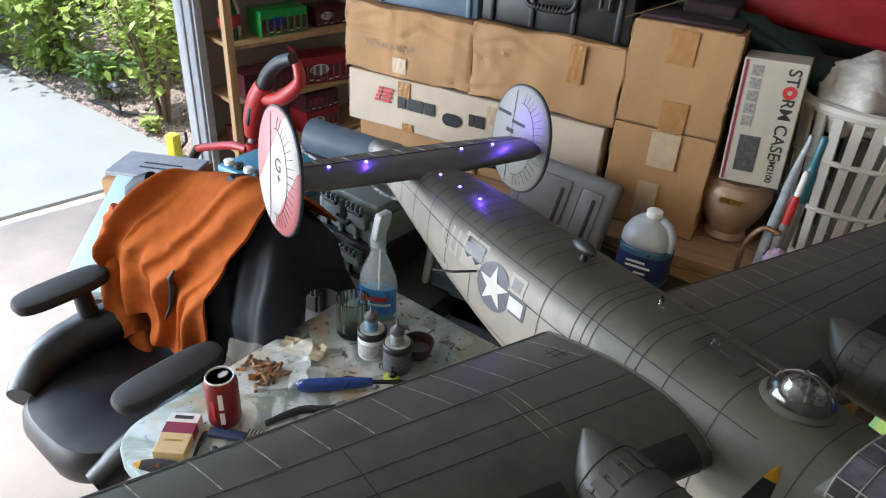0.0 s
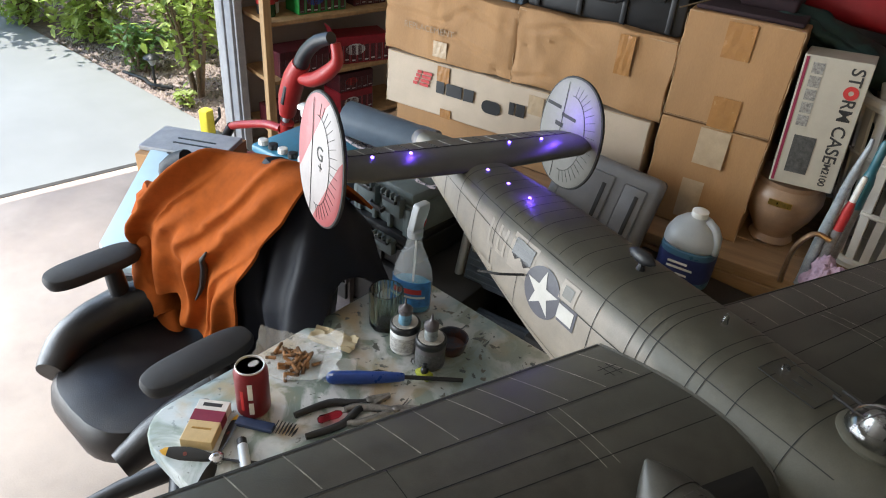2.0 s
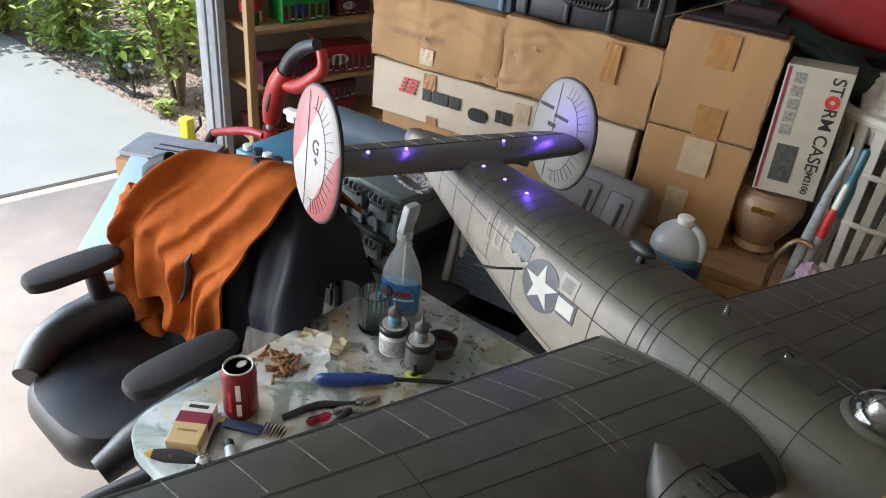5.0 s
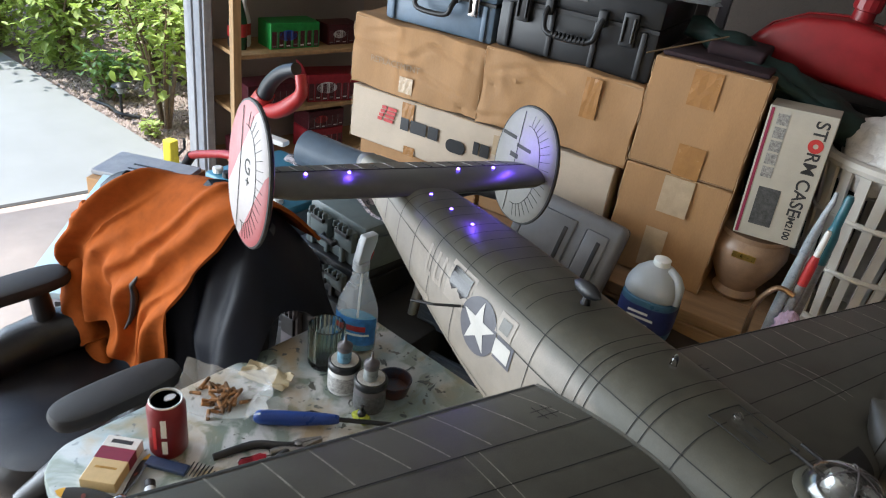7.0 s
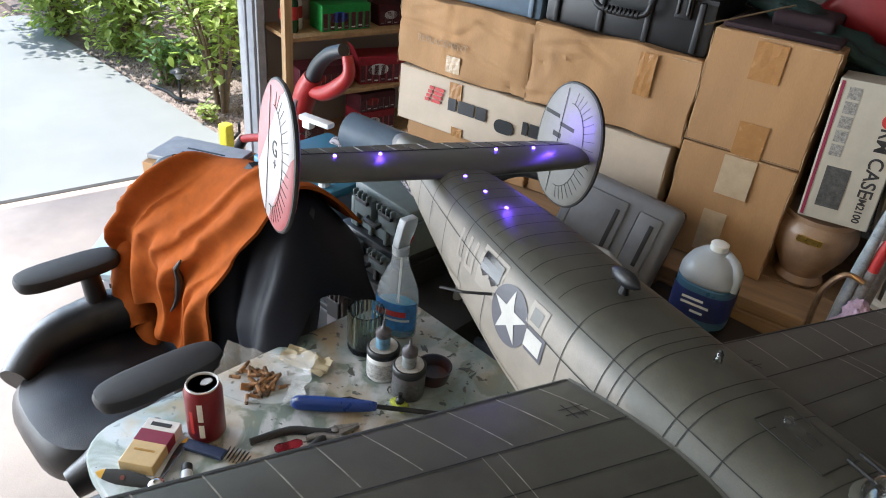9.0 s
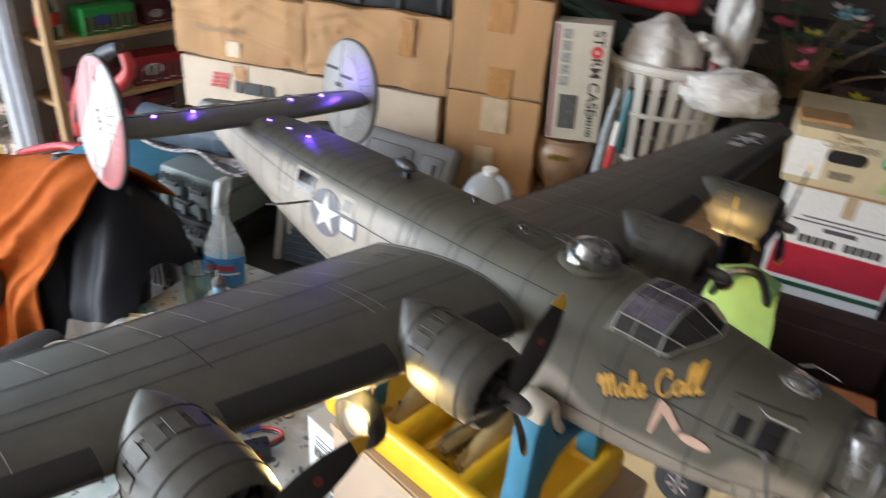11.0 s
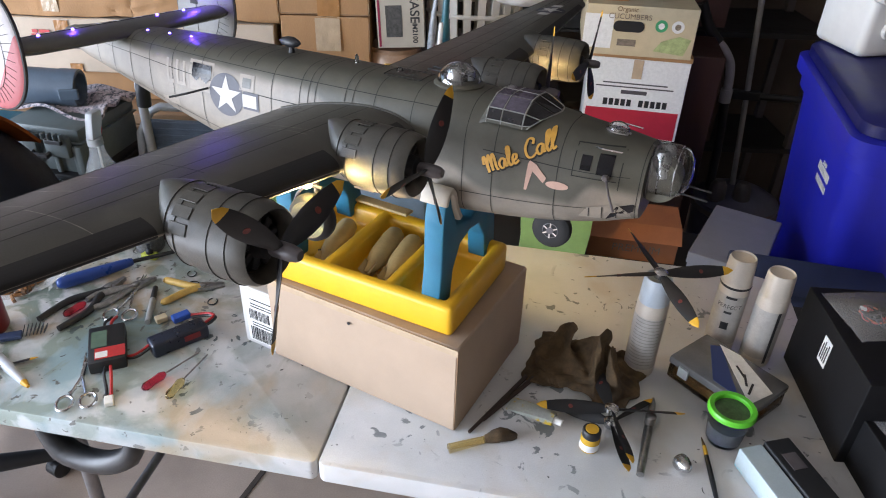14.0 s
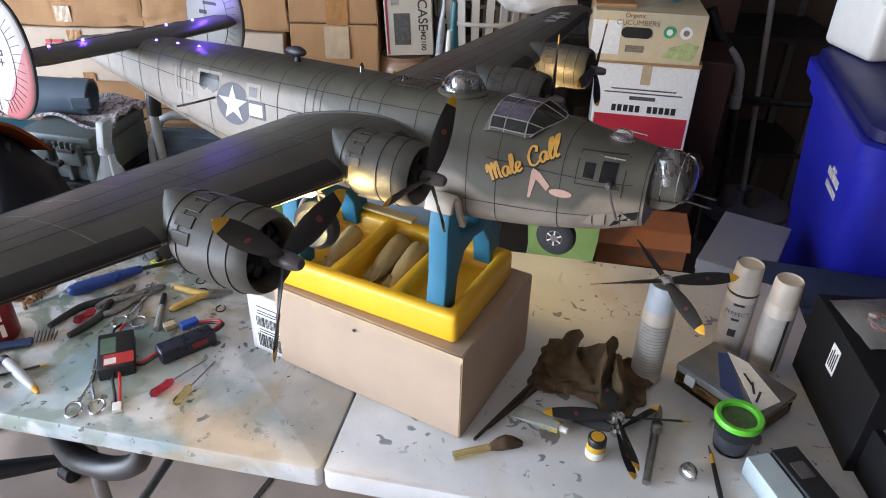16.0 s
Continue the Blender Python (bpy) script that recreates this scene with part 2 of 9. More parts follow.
structure("wall_front", box(0.14, 1.42, 2.7, (-0.05, 0.71, 0)), STUCCO, "stuccoed return of the garage front wall", GAR)
structure("header", box(0.14, 6.0, 0.45, (-0.05, -2.9, 2.25)), PLASTER, "plastered header over the wide garage door opening", GAR)
structure("wall_north", box(6.6, 0.12, 2.7, (3.2, 1.43, 0)), DARKWALL, "garage wall behind the stored things, its dimness in the colour", GAR)
structure("wall_east", box(0.12, 7.42, 2.7, (6.3, -2.29, 0)), DARKWALL, "plain garage wall, its dimness in the colour", GAR)
structure("wall_south", box(6.6, 0.12, 2.7, (3.2, -6.0, 0)), PLASTER, "plain plastered garage wall", GAR)
structure("ceiling", box(6.6, 7.7, 0.12, (3.2, -2.2, 2.70)), PLASTER, "plain plastered garage ceiling", GAR)
structure("wall_garden", box(5.0, 0.16, 1.5, (-2.66, 0.60, -0.1)), HOUSE, "sunlit beige house wall behind the shrubs", GAR)
# the door jamb: stucco edge, grey track with grooves, a pine stud
jm = bmesh.new()
for x0, x1, y, d in ((-0.02, 0.05, 0.0, 0.10), (0.05, 0.058, -0.012, 0.05), (0.064, 0.105, -0.004, 0.06), (0.112, 0.150, -0.012, 0.05), (0.156, 0.172, 0.0, 0.04)):
    add(jm, box(x1 - x0, d, 2.3, ((x0 + x1) / 2, y + d / 2, 0), 0.002, 1))
structure("door_jamb", jm, JAMB, "weathered grey metal door track on the jamb", GAR @ pose(0, -0.105, 0))
structure("jamb_edge", box(0.05, 0.10, 2.3, (-0.046, -0.05, 0), 0.006), JAMB, "weathered grey edge board of the door opening", GAR)

# ---- shelves on the front wall ----
SHELFP = GAR @ pose(0, -0.11, 0)
shelf = thing("shelf_unit", "open pine shelves with drinks in the garage corner", "shelves", SHELFP)
part("post", box(0.04, 0.04, 2.0, (0.345, 0.075, 0), 0.002, 1), WOOD, shelf)
for z in (0.165, 0.435, 0.72, 1.02):
    part("shelf", box(0.30, 0.90, 0.02, (0.19, 0.54, z - 0.02), 0.002, 1), WOOD, shelf)
part("back", box(0.01, 0.90, 1.9, (0.032, 0.54, 0.02)), PLASTER, shelf)
SODARED = surf("red_printed_card", (0.30, 0.02, 0.03), 0.4, var=0.2, size=0.02, bump=0.05)
SODADARK = surf("dark_red_printed_card", (0.08, 0.012, 0.018), 0.4, var=0.4, size=0.012, bump=0.05)
SODAGREEN = surf("green_printed_card", (0.03, 0.30, 0.06), 0.4, var=0.2, size=0.02, bump=0.05)
PRINTW = surf("white_print", (0.7, 0.7, 0.68), 0.5, var=0.1, size=0.01, bump=0)
PRINTB = surf("black_print", (0.02, 0.02, 0.022), 0.5, var=0.2, size=0.01, bump=0)
PRINTBLUE = surf("blue_print", (0.03, 0.09, 0.42), 0.45, var=0.15, size=0.01, bump=0)
PRINTRED = surf("red_print", (0.45, 0.03, 0.03), 0.45, var=0.15, size=0.01, bump=0)


PALEGREY = surf("grey_can_print", (0.22, 0.21, 0.21), 0.4, var=0.3, size=0.01, bump=0)
CANPIC = surf("printed_can_picture", (0.11, 0.03, 0.035), 0.4, var=0.6, size=0.01, bump=0)


def drink_carton(x, y, z, w, d, h, m, label, yaw=0, spot=PRINTW):
    """A printed drinks carton: body, end flap and plain marks on its front."""
    c = thing("drink_carton", label, "carton", SHELFP @ pose(x, y, z, 0, 0, yaw), "drink cartons on the shelves")
    part("body", box(d, w, h, (0, 0, 0), 0.004), m, c)
    lg = bmesh.new()
    add(lg, lathe([(h * 0.26, 0), (h * 0.26, 0.0006)], 20), pose(d / 2, -w * 0.15, h * 0.52, 90, 0, 90) @ Matrix.Diagonal((1.5, 0.8, 1, 1)))
    part("mark", lg, spot, c)
    n_ = max(2, int(w / 0.034))
    for k in range(n_):
        part("can_picture", box(0.0008, 0.024, h * 0.62, (d / 2 + 0.0002, -w / 2 + w * (k + 0.5) / n_, h * 0.06), 0.0002, 1), CANPIC, c)
        part("can_rim", box(0.0010, 0.020, h * 0.05, (d / 2 + 0.0004, -w / 2 + w * (k + 0.5) / n_, h * (0.10 + 0.04 * (k % 2))), 0.0002, 1), PRINTW if k % 3 else PALEGREY, c)
        part("can_seam", box(0.0010, 0.0022, h * 0.62, (d / 2 + 0.0004, -w / 2 + w * (k + 1) / n_ - 0.001, h * 0.06), 0.0002, 1), PALEGREY, c)
    part("flap", box(d * 0.9, 0.002, h * 0.45, (0, -w / 2 - 0.001, h * 0.5), 0.0005, 1), m, c)
    return c


drink_carton(0.22, 0.42, 0.72, 0.27, 0.13, 0.125, SODAGREEN, "green printed drinks carton lying on a pine shelf", 0, PRINTBLUE)
drink_carton(0.20, 0.72, 0.72, 0.20, 0.13, 0.10, SODADARK, "dark flat drinks carton on a pine shelf")
drink_carton(0.24, 0.29, 0.435, 0.28, 0.15, 0.125, SODADARK, "dark red drinks carton on a pine shelf", 0, PRINTRED)
torn = drink_carton(0.24, 0.66, 0.435, 0.30, 0.15, 0.145, SODARED, "torn open red drinks carton on a pine shelf", -10)
part("torn_flap", box(0.06, 0.003, 0.09, (0, 0, 0), 0.001, 1), SODARED, torn, at=pose(0.03, -0.155, 0.13, 28, 10, 12))
part("torn_flap", box(0.07, 0.003, 0.08, (0, 0, 0), 0.001, 1), SODARED, torn, at=pose(0.05, -0.16, 0.06, 35, 60, 0))
drink_carton(0.24, 0.60, 0.165, 0.22, 0.15, 0.125, SODARED, "dark red drinks carton on the lowest shelf", 3)
drink_carton(0.24, 0.60, 0.292, 0.22, 0.15, 0.10, SODADARK, "dark drinks carton on another carton", 2, PRINTRED)
drink_carton(0.22, 0.20, 0.165, 0.18, 0.15, 0.10, SODADARK, "black drinks carton on the lowest shelf", 5)


def pop_bottle(x, y, z, m, h=0.24, r=0.032):
    b = thing("drink_bottle", "capped plastic drink bottle standing on a pine shelf", "bottle", SHELFP @ pose(x, y, z), "bottles on the shelves")
    part("body", lathe([(r * 0.9, 0), (r, 0.01), (r, h * 0.55), (r * 0.85, h * 0.65), (r * 0.4, h * 0.9), (r * 0.4, h * 0.95)], 18), m, b, smooth=True)
    part("cap", lathe([(r * 0.46, h * 0.94), (r * 0.46, h), (0, h)], 14), WHITE, b)
    part("label", lathe([(r * 1.02, h * 0.25), (r * 1.02, h * 0.5)], 18, False, False), PRINTRED, b, smooth=True)


GLASSGREEN = surf("dark_green_plastic", (0.02, 0.07, 0.03), 0.2, var=0.2, size=0.02, bump=0)
for k, (y, m) in enumerate(((0.15, BLACK), (0.20, WHITE), (0.155, GLASSGREEN))):
    pop_bottle(0.18 + 0.05 * (k == 2), y, 0.72, m, 0.20 + 0.02 * k)

# ---- the folding table ----
TZ = 0.74


def table_surface():
    """White moulded plastic with spilt paint, dark drips and a bluish wash at the paint end."""
    m = surf("stained_plastic", (0.60, 0.60, 0.60), 0.4, var=0.1, size=0.15, bump=0.35, grain=0.0016)
    n, ln = m.node_tree.nodes, m.node_tree.links
    tc = n.new("ShaderNodeTexCoord")
    sp = n.new("ShaderNodeSeparateXYZ")
    ln.new(tc.outputs["Object"], sp.inputs[0])
    col = [q for q in n if q.bl_idname == "ShaderNodeRGB"][0].outputs[0]

    def mr(src, a, b, lo=0.0, hi=1.0):
        k = n.new("ShaderNodeMapRange")
        for i, q in enumerate((a, b, lo, hi)):
            k.inputs[i + 1].default_value = q
        ln.new(src, k.inputs[0])
        return k.outputs[0]

    def mul(a, b):
        k = n.new("ShaderNodeMath")
        k.operation = "MULTIPLY"
        ln.new(a, k.inputs[0])
        ln.new(b, k.inputs[1])
        return k.outputs[0]

    def spots(scale, lo, hi, detail=2, distort=0.0, seed=0.0):
        k = n.new("ShaderNodeTexNoise")
        k.noise_dimensions = "4D"
        k.inputs["W"].default_value = seed
        k.inputs["Scale"].default_value, k.inputs["Detail"].default_value, k.inputs["Distortion"].default_value = scale, detail, distort
        ln.new(tc.outputs["Object"], k.inputs["Vector"])
        return mr(k.outputs["Fac"], lo, hi)

    def over(col, fac, c):
        k = n.new("ShaderNodeMix")
        k.data_type = "RGBA"
        ln.new(fac, k.inputs[0])
        ln.new(col, k.inputs[6])
        k.inputs[7].default_value = (*c, 1)
        return k.outputs[2]

    left = mr(sp.outputs[0], 0.05, -0.45)
    lefter = mr(sp.outputs[0], -0.35, -0.7, 0.0, 1.0)
    col = over(col, mul(spots(5, 0.45, 0.62, 5, 0.5, 1.0), mr(sp.outputs[0], 0.1, -0.35, 0.2, 0.95)), (0.20, 0.29, 0.31))
    col = over(col, mul(spots(10, 0.49, 0.58, 6, 1.6, 2.0), mul(left, mr(lefter, 0, 1, 0.7, 1.0))), (0.20, 0.25, 0.21))
    col = over(col, mul(spots(6, 0.52, 0.64, 5, 1.0, 3.0), mr(left, 0, 1, 0.25, 0.75)), (0.42, 0.29, 0.13))
    col = over(col, mul(mul(spots(20, 0.615, 0.64, 5, 2.2, 4.0), spots(4.5, 0.47, 0.56, 3, 0.4, 9.0)), mr(left, 0, 1, 0.75, 1.0)), (0.05, 0.07, 0.08))
    col = over(col, spots(60, 0.71, 0.735, 3, 1.0, 5.0), (0.04, 0.04, 0.045))
    col = over(col, mul(spots(45, 0.63, 0.66, 3, 0.4, 6.0), left), (0.10, 0.10, 0.09))
    ln.new(col, [q for q in n if q.bl_idname == "ShaderNodeVectorMath"][0].inputs[0])
    return m


TABLE = table_surface()
STEEL = surf("grey_steel_tube", (0.22, 0.22, 0.23), 0.35, 0.8, var=0.2, size=0.03, bump=0.05)
table = thing("folding_table", "paint-stained white plastic fold-in-half table", "table")
for x0, x1, rl, rr in ((-0.812, -0.0012, 0.075, 0.012), (0.0012, 0.83, 0.012, 0.075)):
    out = []
    for cx, cy, a, r in ((x1 - rr, 0.70 - rr, 0, rr), (x0 + rl, 0.70 - rl, 90, rl), (x0 + rl, rl, 180, rl), (x1 - rr, rr, 270, rr)):
        out += [(cx + r * math.cos(radians(a + 15 * k)), cy + r * math.sin(radians(a + 15 * k))) for k in range(7)]
    tops = part("tabletop", slab(out, TZ - 0.042, TZ, 0.006), TABLE, table, smooth=True)
    part("rail", box(abs(x1 - x0) - 0.16, 0.025, 0.03, ((x0 + x1) / 2, 0.06, TZ - 0.072), 0.003), STEEL, table)
    part("rail", box(abs(x1 - x0) - 0.16, 0.025, 0.03, ((x0 + x1) / 2, 0.64, TZ - 0.072), 0.003), STEEL, table)
for x in (-0.50, 0.56):
    for y in (0.09, 0.61):
        part("leg", tube([(x, y, TZ - 0.06), (x - 0.02 * (1 if x < 0 else -1), y, 0.0)], 0.0135, 12), STEEL, table, smooth=True)
    part("leg_brace", tube([(x, 0.09, 0.32), (x, 0.61, 0.32)], 0.010, 10), STEEL, table, smooth=True)
    part("strut", tube([(x, 0.35, 0.5), (x * 0.45, 0.35, TZ - 0.06)], 0.008, 8), STEEL, table, smooth=True)
    part("hinge_bracket", tube([(x + 0.17, 0.03, TZ - 0.045), (x + 0.15, 0.03, TZ - 0.10), (x + 0.08, 0.04, TZ - 0.145), (x + 0.0, 0.05, TZ - 0.14), (x - 0.04, 0.06, TZ - 0.06)], [0.014, 0.02, 0.022, 0.024, 0.016], 10, spline=4), BLACK, table, "black plastic leg latch", True)

# ---- the model bomber ----
PLANE = Matrix.Translation((0.068, 0.3025, 1.199)) @ pose(0, 0, 0, 0, 0, -16.8) @ pose(0, 0, 0, -4.7, -1.0, 0) @ Matrix.Translation((0.01, 0, 0)) @ Matrix.Diagonal((1.04, 1, 1, 1))
plane = thing("model_bomber", "large olive and grey foam model of a four-engined bomber", "model plane", PLANE)


def camo(name, soft):
    """Olive drab above, sandy grey below, with a wavy sprayed border."""
    m = surf(name, (0.078, 0.075, 0.056), 0.5, var=0.22, size=0.05, bump=0.12, grain=0.0012)
    nt = m.node_tree
    n, ln = nt.nodes, nt.links
    tc = n.new("ShaderNodeTexCoord")
    sp = n.new("ShaderNodeSeparateXYZ")
    ln.new(tc.outputs["Object"], sp.inputs[0])

    def math_(op, a, b):
        k = n.new("ShaderNodeMath")
        k.operation = op
        for i, q in enumerate((a, b)):
            if isinstance(q, (int, float)):
                k.inputs[i].default_value = q
            else:
                ln.new(q, k.inputs[i])
        return k.outputs[0]

    def step(src, a, b, lo, hi):
        k = n.new("ShaderNodeMapRange")
        k.interpolation_type = "SMOOTHSTEP"
        for i, q in enumerate((a, b, lo, hi)):
            k.inputs[i + 1].default_value = q
        ln.new(src, k.inputs[0])
        return k.outputs[0]

    X, Z = sp.outputs[0], sp.outputs[2]
    zb = math_("ADD", step(X, -0.17, 0.06, 0.034, -0.03), step(X, 0.10, 0.16, 0.0, -0.030))
    zb = math_("ADD", zb, step(X, 0.18, 0.21, 0.0, 0.008))
    zb = math_("ADD", zb, step(X, 0.268, 0.30, 0.0, 0.030))
    nz = n.new("ShaderNodeTexNoise")
    nz.inputs["Scale"].default_value = 14
    ln.new(tc.outputs["Object"], nz.inputs["Vector"])
    zb = math_("ADD", zb, math_("MULTIPLY", math_("SUBTRACT", nz.outputs["Fac"], 0.5), 0.016))
    fac = step(math_("SUBTRACT", Z, zb), -soft, soft, 1.0, 0.0)
    mx = n.new("ShaderNodeMix")
    mx.data_type = "RGBA"
    hold = [q for q in n if q.bl_idname == "ShaderNodeRGB"][0]
    ln.new(hold.outputs[0], mx.inputs[6])
    mx.inputs[7].default_value = (0.215, 0.188, 0.152, 1)
    ln.new(fac, mx.inputs[0])
    sc = [q for q in n if q.bl_idname == "ShaderNodeVectorMath"][0]
    ln.new(mx.outputs[2], sc.inputs[0])
    return m


FUSPAINT = camo("camouflage_paint", 0.009)


def nacelle_paint():
    """Sooty olive above, sandy grey below, split along the cowling with a wavy border."""
    m = surf("nacelle_paint", (0.060, 0.057, 0.047), 0.42, var=0.3, size=0.025, bump=0.18, grain=0.0012)
    n, ln = m.node_tree.nodes, m.node_tree.links
    tc, sp = n.new("ShaderNodeTexCoord"), n.new("ShaderNodeSeparateXYZ")
    ln.new(tc.outputs["Object"], sp.inputs[0])
    nz = n.new("ShaderNodeTexNoise")
    nz.inputs["Scale"].default_value = 22
    ln.new(tc.outputs["Object"], nz.inputs["Vector"])
    ad = n.new("ShaderNodeMath")
    ad.operation = "MULTIPLY_ADD"
    ad.inputs[1].default_value = 0.04
    ln.new(nz.outputs["Fac"], ad.inputs[0])
    ln.new(sp.outputs[2], ad.inputs[2])
    st = n.new("ShaderNodeMapRange")
    st.interpolation_type = "SMOOTHSTEP"
    for i, q in enumerate((-0.006, 0.010, 1.0, 0.0)):
        st.inputs[i + 1].default_value = q
    ln.new(ad.outputs[0], st.inputs[0])
    mx = n.new("ShaderNodeMix")
    mx.data_type = "RGBA"
    ln.new([q for q in n if q.bl_idname == "ShaderNodeRGB"][0].outputs[0], mx.inputs[6])
    mx.inputs[7].default_value = (0.27, 0.235, 0.19, 1)
    ln.new(st.outputs[0], mx.inputs[0])
    ln.new(mx.outputs[2], [q for q in n if q.bl_idname == "ShaderNodeVectorMath"][0].inputs[0])
    return m


NACPAINT = nacelle_paint()
PALE = surf("sandy_grey_paint", (0.26, 0.228, 0.187), 0.5, var=0.15, size=0.04, bump=0.1, grain=0.0012)
LINE = surf("panel_line_ink", (0.012, 0.012, 0.011), 0.7, var=0.2, size=0.02, bump=0)
SCRATCH = surf("worn_line", (0.32, 0.31, 0.27), 0.6, var=0.5, size=0.01, bump=0)
BOOT = surf("black_rubber", (0.014, 0.014, 0.015), 0.6, var=0.25, size=0.03, bump=0.1, grain=0.001)
INSIG_BLUE = surf("insignia_blue", (0.052, 0.053, 0.07), 0.55, var=0.2, size=0.02, bump=0.05)
NOSEGLASS = surf("black_window", (0.006, 0.006, 0.008), 0.15, var=0.2, size=0.01, bump=0, spec=0.3)
INSIG_WHITE = surf("insignia_white", (0.46, 0.45, 0.42), 0.55, var=0.1, size=0.02, bump=0.05)
GOLD = surf("gold_paint", (0.62, 0.34, 0.05), 0.5, var=0.15, size=0.01, bump=0.05)
FLESH = surf("pale_pink_paint", (0.55, 0.36, 0.28), 0.55, var=0.1, size=0.01, bump=0.05)
PLEXI = glass("clear_canopy", (0.93, 0.95, 0.95), 0.02, 1.5)
STEEL = surf("dull_silver_paint", (0.5, 0.5, 0.5), 0.28, 0.85, var=0.2, size=0.01, bump=0.05)
CHROME = surf("bare_metal", (0.6, 0.6, 0.6), 0.25, 1.0, var=0.1, size=0.01, bump=0.05, grain=0.001)
TYRE = surf("tyre_rubber", (0.012, 0.012, 0.012), 0.75, var=0.2, size=0.01, bump=0.2, grain=0.001)
DARKGREY = surf("dark_grey_plastic", (0.09, 0.08, 0.085), 0.4, var=0.15, size=0.02, bump=0.08, grain=0.001)
TIPYEL = surf("yellow_tip_paint", (0.62, 0.35, 0.02), 0.5, var=0.1, size=0.01, bump=0.05)
VIOLET = glow("violet_led", (0.13, 0.06, 1.0), 6)
WARMLED = glow("warm_led", (1.0, 0.72, 0.25), 40)


def lerp(tab, x):
    for (x0, *a), (x1, *b) in zip(tab, tab[1:]):
        if x <= x1:
            s = min(max((x - x0) / (x1 - x0), 0), 1)
            return [p * (1 - s) + q * s for p, q in zip(a, b)]
    return list(tab[-1][1:])


# stations along the fuselage: x, top z, bottom z, half width
FUS = [(-0.69, 0.036, 0.004, 0.018), (-0.67, 0.044, -0.006, 0.026), (-0.60, 0.052, -0.022, 0.038), (-0.50, 0.058, -0.046, 0.055), (-0.40, 0.061, -0.073, 0.067), (-0.30, 0.062, -0.100, 0.073), (-0.20, 0.062, -0.117, 0.075), (0.0, 0.062, -0.120, 0.075), (0.10, 0.064, -0.116, 0.075), (0.20, 0.056, -0.104, 0.074), (0.26, 0.045, -0.093, 0.069), (0.305, 0.040, -0.083, 0.064), (0.335, 0.036, -0.074, 0.057), (0.358, 0.031, -0.062, 0.047)]
FE = 0.62


def fus_dims(x):
    # smooth the stations a little
    acc = [0.0, 0.0, 0.0]
    for d in (-0.02, 0.0, 0.02):
        for i, q in enumerate(lerp(FUS, x + d)):
            acc[i] += q / 3
    return acc


def fus_round(x, upper):
    """How square the section is: the upper half grows rounder towards the nose."""
    if not upper:
        return FE
    k = max(0.0, min(1.0, (x - 0.04) / 0.10))
    return FE + 0.13 * k * k * (3 - 2 * k)


def fus_pt(x, a, off=0.0):
    """The skin at station x and angle a (0: port side, 90: top)."""
    top, bot, hw = fus_dims(x)
    zc, hh = (top + bot) / 2, (top - bot) / 2
    c, s = math.cos(a), math.sin(a)
    hw, hh = hw + off, hh + off
    e = fus_round(x, s > 0)
    return Vector((x, hw * math.copysign(abs(c) ** e, c), zc + hh * math.copysign(abs(s) ** e, s)))


def fus_y(x, z, off=0.0):
    top, bot, hw = fus_dims(x)
    zc, hh = (top + bot) / 2, (top - bot) / 2
    k = min(abs((z - zc) / hh), 0.995)
    e = fus_round(x, z > zc)
    return hw * (1 - k ** (2 / e)) ** (e / 2) + off


NX = 90
X0, X1 = -0.69, 0.356
part("fuselage", loft([[fus_pt(X0 + (X1 - X0) * i / NX, 2 * math.pi * k / 56) for k in range(56)] for i in range(NX + 1)]), FUSPAINT, plane, smooth=True)


def fus_ribbon(pts, w, off=0.0005, along=True):
    """A thin band on the skin through (x, angle) points; along: it runs fore and aft."""
    bm = bmesh.new()
    prev = None
    for x, a in pts:
        if along:
            da = w / 0.13
            p, q = fus_pt(x, a - da, off), fus_pt(x, a + da, off)
        else:
            p, q = fus_pt(x - w / 2, a, off), fus_pt(x + w / 2, a, off)
        cur = (bm.verts.new(p), bm.verts.new(q))
        if prev:
            bm.faces.new((prev[0], prev[1], cur[1], cur[0]))
        prev = cur
    return bm


def ring(x, a0=-90, a1=270, w=0.0010, n=48):
    return fus_ribbon([(x, radians(a0 + (a1 - a0) * i / n)) for i in range(n + 1)], w, along=False)


for x in (-0.60, -0.555, -0.505, -0.455, -0.40, -0.335, -0.196, -0.145, -0.13, -0.118, -0.068, -0.055, -0.02, 0.04, 0.123, 0.166, 0.252, 0.352):
    part("panel_line", ring(x, -40 if x < 0.1 else -55, 220 if x < 0.1 else 235), LINE, plane)
for x in (-0.58, -0.53, -0.48, -0.43, -0.38, -0.36, -0.31, -0.285, -0.26, -0.235):
    part("panel_line", ring(x, 48, 132, 0.0009, 20), LINE, plane)
for a in (42, 138):
    part("panel_line", fus_ribbon([(-0.62 + 0.7 * i / 40, radians(a)) for i in range(41)], 0.0011), LINE, plane)
for a, xa, xb in ((168, -0.62, -0.14), (168, 0.15, 0.34), (197, 0.12, 0.34), (205, -0.55, -0.2)):
    part("panel_line", fus_ribbon([(xa + (xb - xa) * i / 30, radians(a)) for i in range(31)], 0.0009), LINE, plane)


